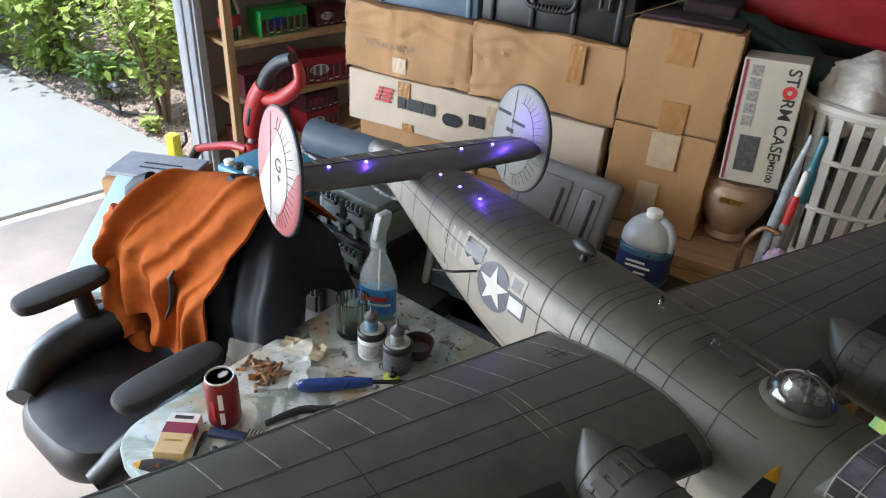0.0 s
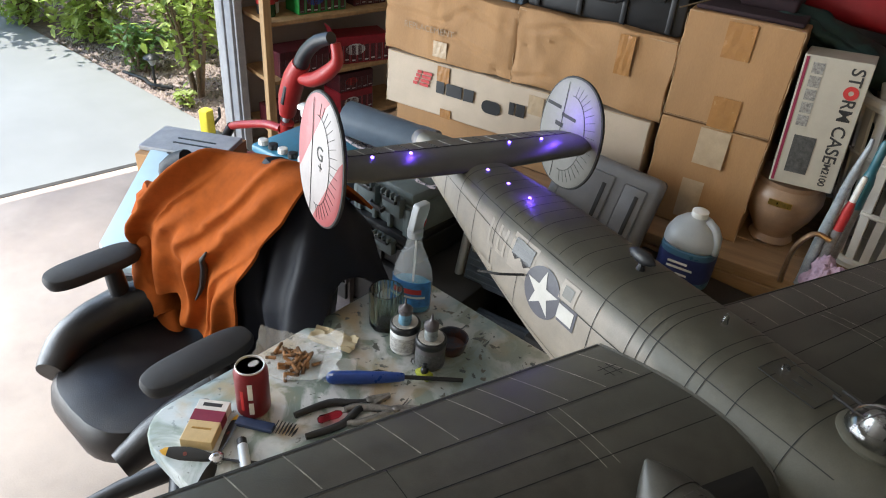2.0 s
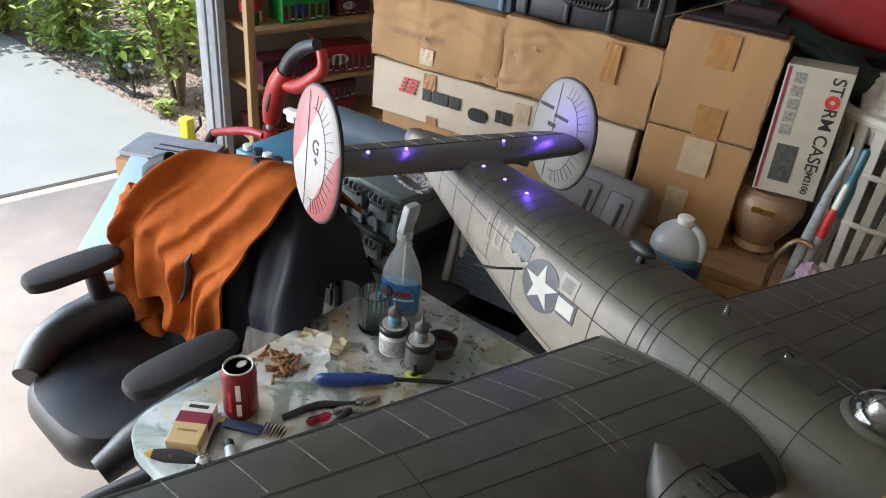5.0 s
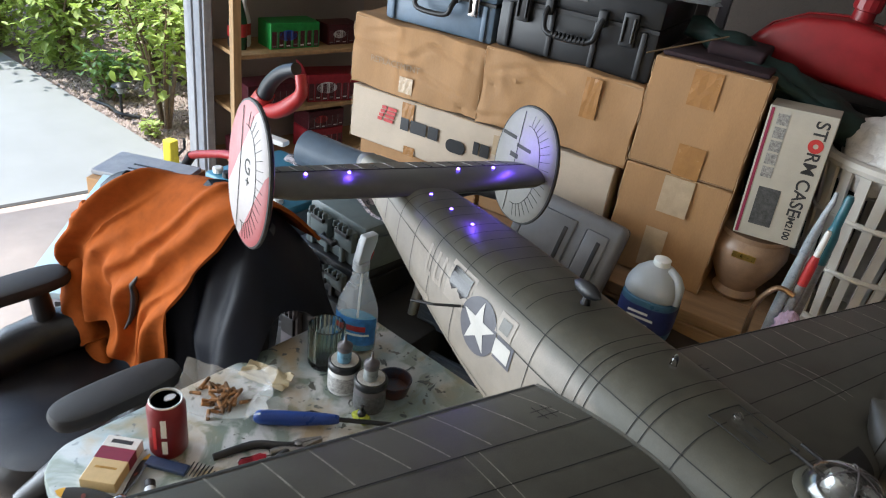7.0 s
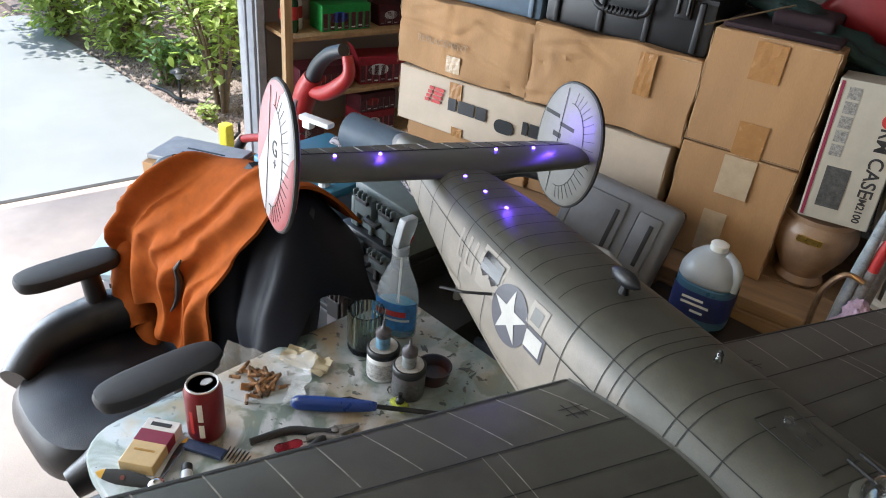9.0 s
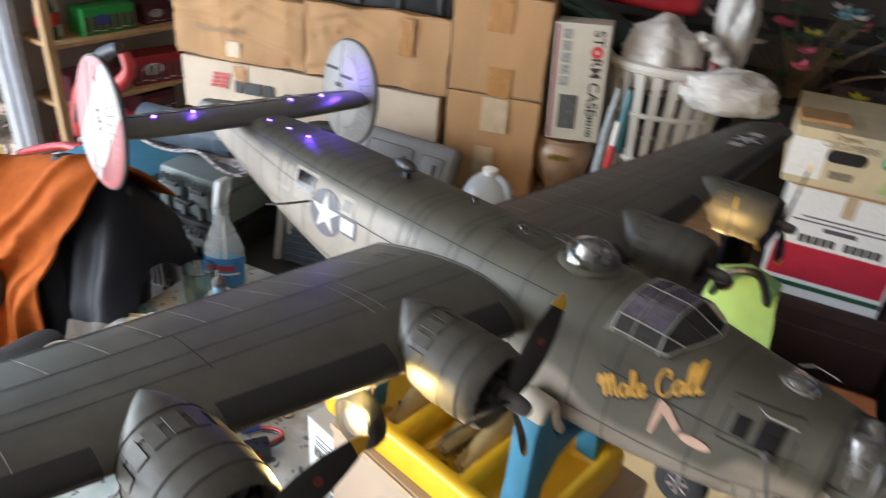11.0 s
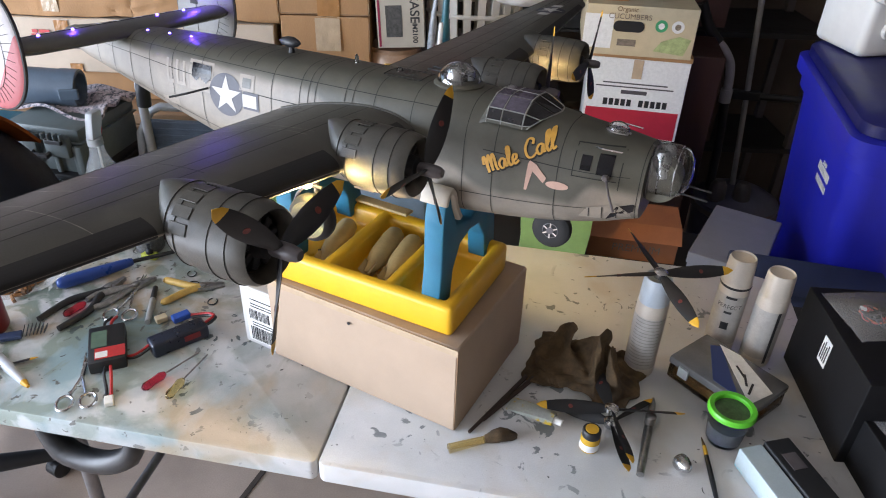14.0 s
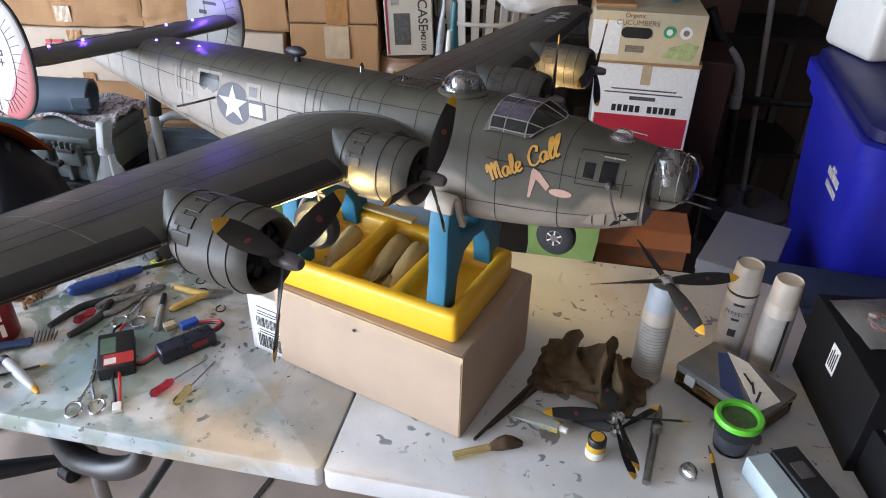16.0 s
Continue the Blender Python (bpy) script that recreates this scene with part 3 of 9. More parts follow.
def decal(polys, sg=-1, off=0.0009, cuts=2):
    """Flat shapes of (x, z) outlines laid on the side of the fuselage."""
    bm = bmesh.new()
    for poly in polys:
        f = bm.faces.new([bm.verts.new((x, 0, z)) for x, z in poly])
    bmesh.ops.remove_doubles(bm, verts=bm.verts, dist=0.00002)
    bmesh.ops.triangulate(bm, faces=bm.faces[:])
    if cuts:
        bmesh.ops.subdivide_edges(bm, edges=bm.edges[:], cuts=cuts, use_grid_fill=True)
    for v in bm.verts:
        v.co.y = sg * fus_y(v.co.x, v.co.z, off)
    return bm


def circle(cx, cz, r, n=28, sx=1.0):
    return [(cx + sx * r * math.cos(2 * math.pi * k / n), cz + r * math.sin(2 * math.pi * k / n)) for k in range(n)]


def quad(x0, z0, x1, z1, sh=0.0):
    return [(x0, z0), (x1, z0), (x1 + sh, z1), (x0 + sh, z1)]


def star(cx, cz, r, rot=90):
    out = []
    for k in range(5):
        a, b, c = (radians(rot + 72 * k + d) for d in (-36, 0, 36))
        out.append([(cx, cz), (cx + 0.39 * r * math.cos(a), cz + 0.39 * r * math.sin(a)), (cx + r * math.cos(b), cz + r * math.sin(b)), (cx + 0.39 * r * math.cos(c), cz + 0.39 * r * math.sin(c))])
    return out


for sg in (-1, 1):
    C = (-0.284, -0.004)
    ins = part("insignia", decal([circle(*C, 0.034, 36), quad(-0.250, -0.020, -0.220, 0.008)], sg, 0.0008, 3), INSIG_BLUE, plane, "blue disc with a white star and bars")
    part("star", decal(star(*C, 0.031), sg, 0.0013), INSIG_WHITE, ins)
    for xa, xb in ((-0.251, -0.224),):
        part("bar", decal([quad(xa, -0.016, xb, 0.004)], sg, 0.0013), INSIG_WHITE, ins)
    # waist window with its gun
    w = part("waist_window", decal([quad(-0.361, -0.008, -0.310, 0.040)], sg, 0.0006), PALE, plane, "pale waist hatch")
    part("opening", decal([[(-0.355, 0.014), (-0.346, 0.008), (-0.337, 0.015), (-0.326, 0.006), (-0.314, 0.016), (-0.315, 0.035), (-0.354, 0.036)]], sg, 0.0012), NOSEGLASS, w)
    part("gun", tube([(-0.319, sg * 0.074, 0.001), (-0.340, sg * 0.098, -0.006), (-0.366, sg * 0.112, -0.014)], 0.0018), BLACK, w)
    sw = part("side_window", decal([quad(-0.257, 0.009, -0.229, 0.034)], sg, 0.0008), PALE, plane)
    part("pane", decal([quad(-0.251, 0.014, -0.235, 0.029)], sg, 0.0012), OLIVE, sw)
    # faint squadron letters as plain bars
    part("code_mark", decal([quad(-0.413, -0.006, -0.408, 0.034), quad(-0.408, -0.006, -0.397, 0.000), quad(-0.391, -0.006, -0.386, 0.034), quad(-0.386, -0.006, -0.376, 0.000), quad(-0.376, -0.006, -0.371, 0.034)], sg, 0.0006), PALE, plane)
    part("stencil_plate", decal([quad(-0.432, -0.044, -0.392, -0.032)], sg, 0.0006), PALE, plane)
    # nose windows and the gun between them
    for xa, xb, za, zb in ((0.2785, 0.2915, 0.000, 0.019), (0.299, 0.318, -0.003, 0.023)):
        nw = part("nose_window", decal([quad(xa, za, xb, zb)], sg, 0.0009), NOSEGLASS, plane)
    part("panel_line", decal([quad(0.2695, -0.010, 0.2707, 0.031), quad(0.2695, 0.031, 0.325, 0.0322), quad(0.2695, -0.010, 0.325, -0.0088), quad(0.3275, -0.02, 0.3287, 0.03)], sg, 0.0008), LINE, plane)
    part("nose_gun", add(tube([(0.312, sg * 0.062, -0.005), (0.324, sg * 0.086, -0.018), (0.336, sg * 0.104, -0.030)], 0.0016), lathe([(0.004, -0.003), (0.005, 0), (0.003, 0.004)], 12), pose(0.312, sg * 0.064, -0.005, 90)), DARKGREY, plane)
    part("pitot_tube", tube([(0.292, sg * 0.052, 0.030), (0.302, sg * 0.062, 0.032), (0.326, sg * 0.058, 0.031)], 0.0011), CHROME, plane)
    part("wheel_door", decal([[(0.285, -0.066), (0.295, -0.050), (0.330, -0.040), (0.347, -0.052), (0.350, -0.064)]], sg, 0.0012), PALE, plane)
    part("panel_line", decal([quad(0.297, -0.064, 0.2982, -0.050), quad(0.313, -0.064, 0.3142, -0.046), quad(0.330, -0.062, 0.3312, -0.044)], sg, 0.0018), LINE, plane)

# nose art on the near side: gold lettering over a plain pink shape
STROKES = {
    "M": (0.88, [(0.0, 0.5), (0.06, 0.86), (0.17, 0.85), (0.2, 0.0), (0.24, 0.5), (0.38, 0.92), (0.44, 0.8), (0.46, 0.03), (0.5, 0.5), (0.64, 0.92), (0.72, 0.75), (0.72, 0.1), (0.84, 0.0)]),
    "a": (0.55, [(0.45, 0.42), (0.25, 0.52), (0.05, 0.3), (0.12, 0.02), (0.3, 0.06), (0.44, 0.45), (0.42, 0.08), (0.55, 0.05)]),
    "l": (0.30, [(0.0, 0.1), (0.22, 0.6), (0.25, 0.98), (0.13, 0.95), (0.07, 0.3), (0.14, 0.0), (0.3, 0.08)]),
    "e": (0.40, [(0.0, 0.15), (0.25, 0.28), (0.3, 0.46), (0.14, 0.5), (0.03, 0.25), (0.13, 0.0), (0.38, 0.12)]),
    "C": (0.66, [(0.55, 0.66), (0.6, 0.9), (0.35, 1.0), (0.08, 0.6), (0.1, 0.12), (0.36, -0.02), (0.66, 0.15)])}


def script(text, x, z, size, slope, off, width):
    """Painted script lettering laid on the fuselage side, one ribbon a letter."""
    bm = bmesh.new()
    c, s = math.cos(radians(slope)), math.sin(radians(slope))
    pen = 0.0
    for ch in text:
        adv, pts = STROKES[ch]
        ctl = [Vector((px, pz, 0)) for px, pz in pts]
        ctl = [ctl[0] * 2 - ctl[1]] + ctl + [ctl[-1] * 2 - ctl[-2]]
        line = []
        for i in range(1, len(ctl) - 2):
            p0, p1, p2, p3 = ctl[i - 1:i + 3]
            for k in range(6):
                t = k / 6
                line.append(0.5 * (2 * p1 + (p2 - p0) * t + (2 * p0 - 5 * p1 + 4 * p2 - p3) * t * t + (3 * p1 - p0 - 3 * p2 + p3) * t ** 3))
        line.append(ctl[-2])
        rows = []
        for i, p in enumerate(line):
            d = line[min(i + 1, len(line) - 1)] - line[max(i - 1, 0)]
            nrm = Vector((-d.y, d.x, 0)).normalized()
            w = width * (0.75 + 0.5 * abs(d.normalized().y)) / 2
            row = []
            for sgn in (-1, 1):
                q = p + nrm * w * sgn
                a, b = (pen + q.x + 0.12 * q.y) * size, q.y * size
                px, pz = x + a * c - b * s, z + a * s + b * c
                row.append(bm.verts.new((px, -fus_y(px, pz, off + 0.00002 * (i % 3)), pz)))
            rows.append(row)
        for r0, r1 in zip(rows, rows[1:]):
            bm.faces.new((r0[0], r0[1], r1[1], r1[0]))
        pen += adv
    return bm


for txt, x, z, sz in (("Male", 0.159, -0.031, 0.0240), ("Call", 0.2105, 0.001, 0.0225)):
    part("lettering_shadow", script(txt, x + 0.0010, z - 0.0018, sz, 31, 0.0007, 0.19), LINE, plane)
    part("lettering", script(txt, x, z, sz, 31, 0.0012, 0.125), GOLD, plane, "gold script lettering")
part("nose_art", decal([circle(0.254, -0.0275, 0.0055, 20, 2.7), [(0.2115, -0.042), (0.2150, -0.042), (0.2210, -0.012), (0.2225, -0.003), (0.2155, 0.000), (0.2135, -0.005)], [(0.2170, -0.011), (0.2235, -0.003), (0.2395, -0.020), (0.2355, -0.028), (0.2285, -0.021)]], -1, 0.0011), FLESH, plane, "plain pale pink painted shapes")

# cockpit canopy: a back, a middle and a front hoop, then the raked windscreen
CAN_PROFILE = [(-0.0645, 0.037), (-0.0635, 0.041), (-0.0535, 0.0545), (-0.025, 0.0665), (0.0, 0.0680), (0.025, 0.0665), (0.0535, 0.0545), (0.0635, 0.041), (0.0645, 0.037)]
CAN_FRONT = [(0.203, -0.0635, 0.037), (0.207, -0.061, 0.041), (0.215, -0.045, 0.0465), (0.225, -0.020, 0.0505), (0.229, 0.0, 0.0515), (0.225, 0.020, 0.0505), (0.215, 0.045, 0.0465), (0.207, 0.061, 0.041), (0.203, 0.0635, 0.037)]
can_rings = [[Vector((0.138 + 0.004 * (abs(y) < 0.06), y * 0.99, z - 0.004)) for y, z in CAN_PROFILE]]
for x, dz in ((0.148, 0.0), (0.168, 0.0), (0.198, -0.001)):
    can_rings.append([Vector((x - 0.10 * max(0, z - 0.03), y, z + dz)) for y, z in CAN_PROFILE])
can_rings.append([Vector(p) for p in CAN_FRONT])
can = part("canopy", loft(can_rings, False, False, closed=False), FUSPAINT, plane, "framed cockpit canopy")
CANFRAME = surf("canopy_frame", (0.34, 0.34, 0.32), 0.4, var=0.25, size=0.01, bump=0)
CANGLASS = surf("dark_canopy_glass", (0.012, 0.012, 0.015), 0.06, var=0.3, size=0.02, bump=0)
ROOFGLASS = surf("violet_grey_canopy_glass", (0.10, 0.085, 0.115), 0.08, var=0.4, size=0.015, bump=0)


def pane_quad(a, b, c, d, inset=0.10, lift=0.0009):
    mid = (a + b + c + d) / 4
    nrm = (b - a).cross(d - a).normalized()
    if nrm.dot(mid - Vector((0.17, 0, 0.0))) < 0:
        nrm = -nrm
    bm = bmesh.new()
    lo = [bm.verts.new(p.lerp(mid, inset) - nrm * 0.0006) for p in (a, b, c, d)]
    hi = [bm.verts.new(p.lerp(mid, inset + 0.02) + nrm * lift) for p in (a, b, c, d)]
    bm.faces.new(hi)
    for k in range(4):
        bm.faces.new((lo[k], lo[(k + 1) % 4], hi[(k + 1) % 4], hi[k]))
    bmesh.ops.recalc_face_normals(bm, faces=bm.faces[:])
    return bm


for i in (1, 2, 3):
    for j in range(1, 7):
        q = pane_quad(can_rings[i][j], can_rings[i + 1][j], can_rings[i + 1][j + 1], can_rings[i][j + 1])
        part("pane", q, CANGLASS if j in (1, 6) or i == 3 else ROOFGLASS, can)
for i in (1, 2, 3, 4):
    part("frame", tube([p + Vector((0, 0, 0.0004)) for p in can_rings[i]], 0.0009 if i != 2 else 0.0006, 6), CANFRAME, can, "worn metal frame")
for j in (1, 2, 4, 6, 7):
    part("frame", tube([can_rings[i][j] + Vector((0, 0, 0.0004)) for i in (1, 2, 3, 4)], 0.0008, 6), CANFRAME, can, "worn metal frame")

# turrets, domes and small fittings
def dome(r, squash, n=24, m=8, cut=0.0):
    return lathe([(r * math.cos(radians(cut + (90 - cut) * k / m)), r * squash * math.sin(radians(cut + (90 - cut) * k / m))) for k in range(m + 1)], n, False, False)


tt = part("top_turret", lathe([(0.035, -0.004), (0.036, 0.0), (0.033, 0.003), (0.028, 0.004)], 32), FUSPAINT, plane, "clear domed gun turret", True, pose(0.077, 0, 0.064))
part("dome", thicken(dome(0.031, 0.85, 32), 0.0012), PLEXI, tt, smooth=True, at=pose(0, 0, 0.002))
tg = bmesh.new()
add(tg, box(0.016, 0.014, 0.010, (0.004, 0, 0.0), 0.003))
# two bright cylinders added to stand in for reflections in the top dome
part("breech", lathe([(0.013, 0), (0.013, 0.010), (0.010, 0.016), (0.0, 0.018)], 20), STEEL, tt, "silver cylinder by the guns", True, pose(-0.006, 0, 0.003))
part("breech", lathe([(0.007, 0), (0.007, 0.014), (0.0, 0.016)], 16), STEEL, tt, "silver cylinder by the guns", True, pose(0.012, 0.008, 0.003))
for y in (-0.008, 0.008):
    add(tg, tube([(0, y, 0.012), (-0.045, y, 0.014)], 0.0016, 6))
part("guns", tg, BLACK, tt)
for k in range(3):
    part("dome_frame", tube([Vector((0.029 * math.cos(radians(a)) * math.cos(radians(60 * k)), 0.029 * math.cos(radians(a)) * math.sin(radians(60 * k)), 0.002 + 0.0275 * math.sin(radians(a)))) for a in range(0, 181, 12)], 0.0007, 5), DARKGREY, tt)
ad = part("astrodome", lathe([(0.0165, -0.003), (0.017, 0.001), (0.0145, 0.0025)], 24), CHROME, plane, "small clear dome", True, pose(0.305, 0, 0.0395, 0, 7))
part("bubble", thicken(dome(0.0145, 0.75), 0.001), PLEXI, ad, smooth=True, at=pose(0, 0, 0.002))
nt_ = part("nose_turret", lathe([(0.0, -0.026), (0.020, -0.025), (0.027, -0.020), (0.028, 0.020), (0.020, 0.025), (0.0, 0.026)], 32), surf("drab_turret_drum", (0.17, 0.17, 0.135), 0.55, var=0.2, size=0.02, bump=0.1), plane, "glazed nose gun turret", True, pose(0.368, 0, -0.012, 90))
nt_mat = pose(0.384, 0, -0.012, 90).inverted()
part("bulkhead", loft([[Vector((x, 0.040 * s * math.copysign(abs(math.cos(a)) ** 0.8, math.cos(a)), -0.004 + 0.036 * s * math.copysign(abs(math.sin(a)) ** 0.8, math.sin(a)))) for a in [2 * math.pi * k / 28 for k in range(28)]] for x, s in ((0.366, 1.0), (0.3745, 1.0), (0.3745, 0.02))]), BLACK, nt_, at=nt_mat)
shell = loft([[Vector((x, hw * math.copysign(abs(math.cos(a)) ** 0.85, math.cos(a)), 0.001 + hh * math.copysign(abs(math.sin(a)) ** 0.85, math.sin(a)))) for a in [2 * math.pi * k / 32 for k in range(32)]] for x, hw, hh in ((0.368, 0.038, 0.034), (0.385, 0.038, 0.035), (0.402, 0.036, 0.034), (0.413, 0.030, 0.029), (0.420, 0.019, 0.019), (0.4225, 0.006, 0.006))], False, True)
part("turret_glass", thicken(shell, 0.0012), PLEXI, nt_, "clear plastic dome", True, nt_mat)
for y in (-0.017, 0.017):
    part("breech", lathe([(0.0105, 0), (0.0105, 0.030), (0.008, 0.034), (0, 0.035)], 20), STEEL, nt_, "silver cylinder by the guns", True, nt_mat @ pose(0.389, y, -0.004, 0, -12))
    part("gun", tube([(0.40, y, -0.020), (0.447, y, -0.024)], 0.0015, 8), BLACK, nt_, at=nt_mat)
for x, k in ((0.386, 1.0), (0.404, 0.95)):
    part("turret_frame", tube([Vector((x, 0.0385 * k * math.cos(radians(a)), 0.001 + 0.0355 * k * math.sin(radians(a)))) for a in range(0, 361, 12)], 0.0007, 5), STEEL, nt_, at=nt_mat)
part("chin_window", decal([[(0.318, -0.066), (0.350, -0.048), (0.351, -0.036), (0.330, -0.043)]], -1, 0.001), CANGLASS, plane)
rt = part("tail_turret", loft([[Vector((x, hw * math.cos(a), 0.018 + hh * math.sin(a))) for a in [2 * math.pi * k / 24 for k in range(24)]] for x, hw, hh in ((-0.68, 0.022, 0.020), (-0.70, 0.021, 0.020), (-0.715, 0.015, 0.015), (-0.72, 0.004, 0.004))]), DARKGREY, plane, "dark glazed tail turret", True)
td = part("loop_antenna", lathe([(0.0005, -0.021), (0.006, -0.014), (0.0085, -0.004), (0.0085, 0.006), (0.005, 0.015), (0.0005, 0.02)], 20), BLACK, plane, "black teardrop aerial housing", True, pose(-0.212, 0, 0.078, 0, 90))
part("stalk", lathe([(0.006, 0), (0.004, 0.01)], 12), BLACK, plane, at=pose(-0.21, 0, 0.060))
part("beacon", lathe([(0.005, 0), (0.005, 0.006), (0.003, 0.009), (0.0, 0.010)], 14), PLEXI, plane, "clear strobe lens", True, pose(-0.018, 0, 0.061))
part("aerial_post", lathe([(0.004, 0), (0.003, 0.012), (0.0, 0.016)], 10), PLEXI, plane, "", True, pose(-0.095, 0.006, 0.061))
hat = part("roof_hatch", fus_ribbon([(-0.03 + 0.055 * i / 8, radians(90)) for i in range(9)], 0.006, 0.0006), OLIVE, plane)
hx = bmesh.new()
for (xa, ya), (xb, yb) in (((-0.032, -0.022), (0.028, -0.022)), ((-0.032, 0.022), (0.028, 0.022)), ((-0.032, -0.022), (-0.032, 0.022)), ((0.028, -0.022), (0.028, 0.022)), ((-0.006, -0.006), (0.008, -0.006)), ((-0.006, 0.006), (0.008, 0.006))):
    add(hx, tube([(xa, ya, 0.0645 - 3.2 * ya * ya), ((xa + xb) / 2, (ya + yb) / 2, 0.0645 - 3.2 * ((ya + yb) / 2) ** 2), (xb, yb, 0.0645 - 3.2 * yb * yb)], 0.0006, 5))
part("hatch_outline", hx, LINE, plane)

# ---- wings ----
def chord(y):
    y = abs(y)
    le, te = 0.062 - 0.078 * y, -0.188 + 0.082 * y
    if y > 0.90:
        s = math.sqrt(max(1 - ((y - 0.90) / 0.07) ** 2, 0.0))
        mid = le * 0.55 + te * 0.45
        le, te = mid + (le - mid) * s, mid + (te - mid) * s
    return le, te


def wing_pt(y, f, upper=True, off=0.0):
    le, te = chord(y)
    c = le - te
    th = 0.25 - 0.18 * abs(y) if abs(y) < 0.5 else 0.16 - 0.06 * (abs(y) - 0.5)
    f = min(max(f, 0.0), 1.0)
    t = 5 * th * c * (0.2969 * math.sqrt(f) - 0.126 * f - 0.3516 * f * f + 0.2843 * f ** 3 - 0.1015 * f ** 4)
    z = -0.012 + 0.066 * abs(y) + 0.02 * 4 * f * (1 - f) * c
    return Vector((le - f * c, y, z + (t + off if upper else -t * 0.8 - off)))


def wing_band(sg, y0, f0, y1, f1, w, chordwise, upper=True, off=0.0005, n=24):
    bm = bmesh.new()
    prev = None
    for i in range(n + 1):
        s = i / n
        y, f = sg * (y0 + (y1 - y0) * s), f0 + (f1 - f0) * s
        if chordwise:
            a, b = wing_pt(y - w / 2, f, upper, off), wing_pt(y + w / 2, f, upper, off)
        else:
            c = chord(y)[0] - chord(y)[1]
            a, b = wing_pt(y, f - w / 2 / c, upper, off), wing_pt(y, f + w / 2 / c, upper, off)
        cur = (bm.verts.new(a), bm.verts.new(b))
        if prev:
            bm.faces.new((prev[0], prev[1], cur[1], cur[0]))
        prev = cur
    return bm


FR = [(1 - math.cos(math.pi * i / 22)) / 2 for i in range(23)]
FIN_PARTS, PROPS = [], []
for sg in (-1, 1):
    ys = [0.05 + 0.85 * i / 24 for i in range(25)] + [0.90 + 0.07 * math.sin(math.pi / 2 * k / 8) for k in range(1, 9)]
    wing = part("wing", loft([[wing_pt(sg * y, f) for f in FR] + [wing_pt(sg * y, f, False) for f in FR[-2:0:-1]] for y in ys]), [OLIVE, PALE], plane, smooth=True)
    for p in wing.data.polygons:
        if p.normal.z < -0.25:
            p.material_index = 1
    for f in (0.67, 0.47, 0.345):
        part("panel_line", wing_band(sg, 0.075, f, 0.92, f, 0.0014 if f > 0.6 else 0.0011, False, n=40), LINE, wing)
    part("panel_line", wing_band(sg, 0.075, 0.985, 0.92, 0.985, 0.003, False, n=40), LINE, wing)
    for y in (0.115, 0.165, 0.217, 0.26, 0.298, 0.337, 0.376, 0.42, 0.466, 0.515, 0.565, 0.62, 0.68, 0.74, 0.80, 0.86):
        part("rib_line", wing_band(sg, y - 0.012 - 0.01 * (y < 0.3), 0.685, y, 0.975, 0.0013, True, off=0.0006, n=10), SCRATCH, wing)
    for y, f0 in ((0.212, 0.30), (0.227, 0.30), (0.56, 0.02), (0.40, 0.3), (0.84, 0.03)):
        part("panel_line", wing_band(sg, y, f0, y, 0.665, 0.0009, True, n=16), LINE if y in (0.40, 0.84) else SCRATCH, wing)
    sq = bmesh.new()
    for (ya, fa), (yb, fb) in (((0.098, 0.76), (0.126, 0.76)), ((0.098, 0.80), (0.126, 0.80)), ((0.107, 0.73), (0.107, 0.83)), ((0.118, 0.73), (0.118, 0.83))):
        add(sq, wing_band(sg, ya, fa, yb, fb, 0.0011, fa != fb, n=4, off=0.0007))
    part("access_hatch", sq, LINE, wing)
    for y0, y1 in ((0.090, 0.160), (0.25, 0.420), (0.512, 0.88)):
        bt = grid(24, 14, lambda u, v: wing_pt(sg * (y0 + (y1 - y0) * u), 0.11 * (2 * v - 1) ** 2, v >= 0.5, 0.0014))
        part("deicer_boot", bt, BOOT, wing, "black rubber strip")
    if sg > 0:
        for what, m, cs in (("insignia", INSIG_BLUE, [circle(0, 0, 0.034, 30)]), ("star", INSIG_WHITE, star(0, 0, 0.031, 0) + [quad(-0.012, 0.036, 0.012, 0.06), quad(-0.012, -0.06, 0.012, -0.036)])):
            bm = bmesh.new()
            for poly in cs:
                bm.faces.new([bm.verts.new((x, z, 0)) for x, z in poly])
            bmesh.ops.triangulate(bm, faces=bm.faces[:])
            bmesh.ops.subdivide_edges(bm, edges=bm.edges[:], cuts=2, use_grid_fill=True)
            for v in bm.verts:
                y = 0.77 + v.co.y
                le, te = chord(y)
                v.co = wing_pt(y, (le - (-0.050 + v.co.x)) / (le - te), True, 0.0008 if what == "insignia" else 0.0014)
            part(what, bm, m, wing)
    # fillet where the wing meets the fuselage
    part("wing_fillet", tube([wing_pt(sg * (fus_y(wing_pt(0.07, f).x, wing_pt(0.07, f).z) - 0.001), f, True, 0.0005) for f in [0.03 + 0.95 * i / 20 for i in range(21)]], 0.0024, 7), OLIVE, wing, smooth=True)
    part("wingtip_light", lathe([(0.004, -0.006), (0.004, 0.002), (0.0, 0.006)], 10), RED, wing, "red tip light", True, pose(-0.055, sg * 0.962, 0.054, -90 * sg))
    # ---- tail ----
    stab = [(0.0, -0.513, -0.632), (0.20, -0.524, -0.626), (0.235, -0.54, -0.62)]
    def stab_pt(y, f, up, off=0.0):
        le, te = lerp([(a, b, c) for a, b, c in stab], abs(y))
        z = 0.012 * math.sin(math.pi * f ** 0.6) + off
        return Vector((le - (le - te) * f, y, 0.05 + (z if up else -z * 0.85)))
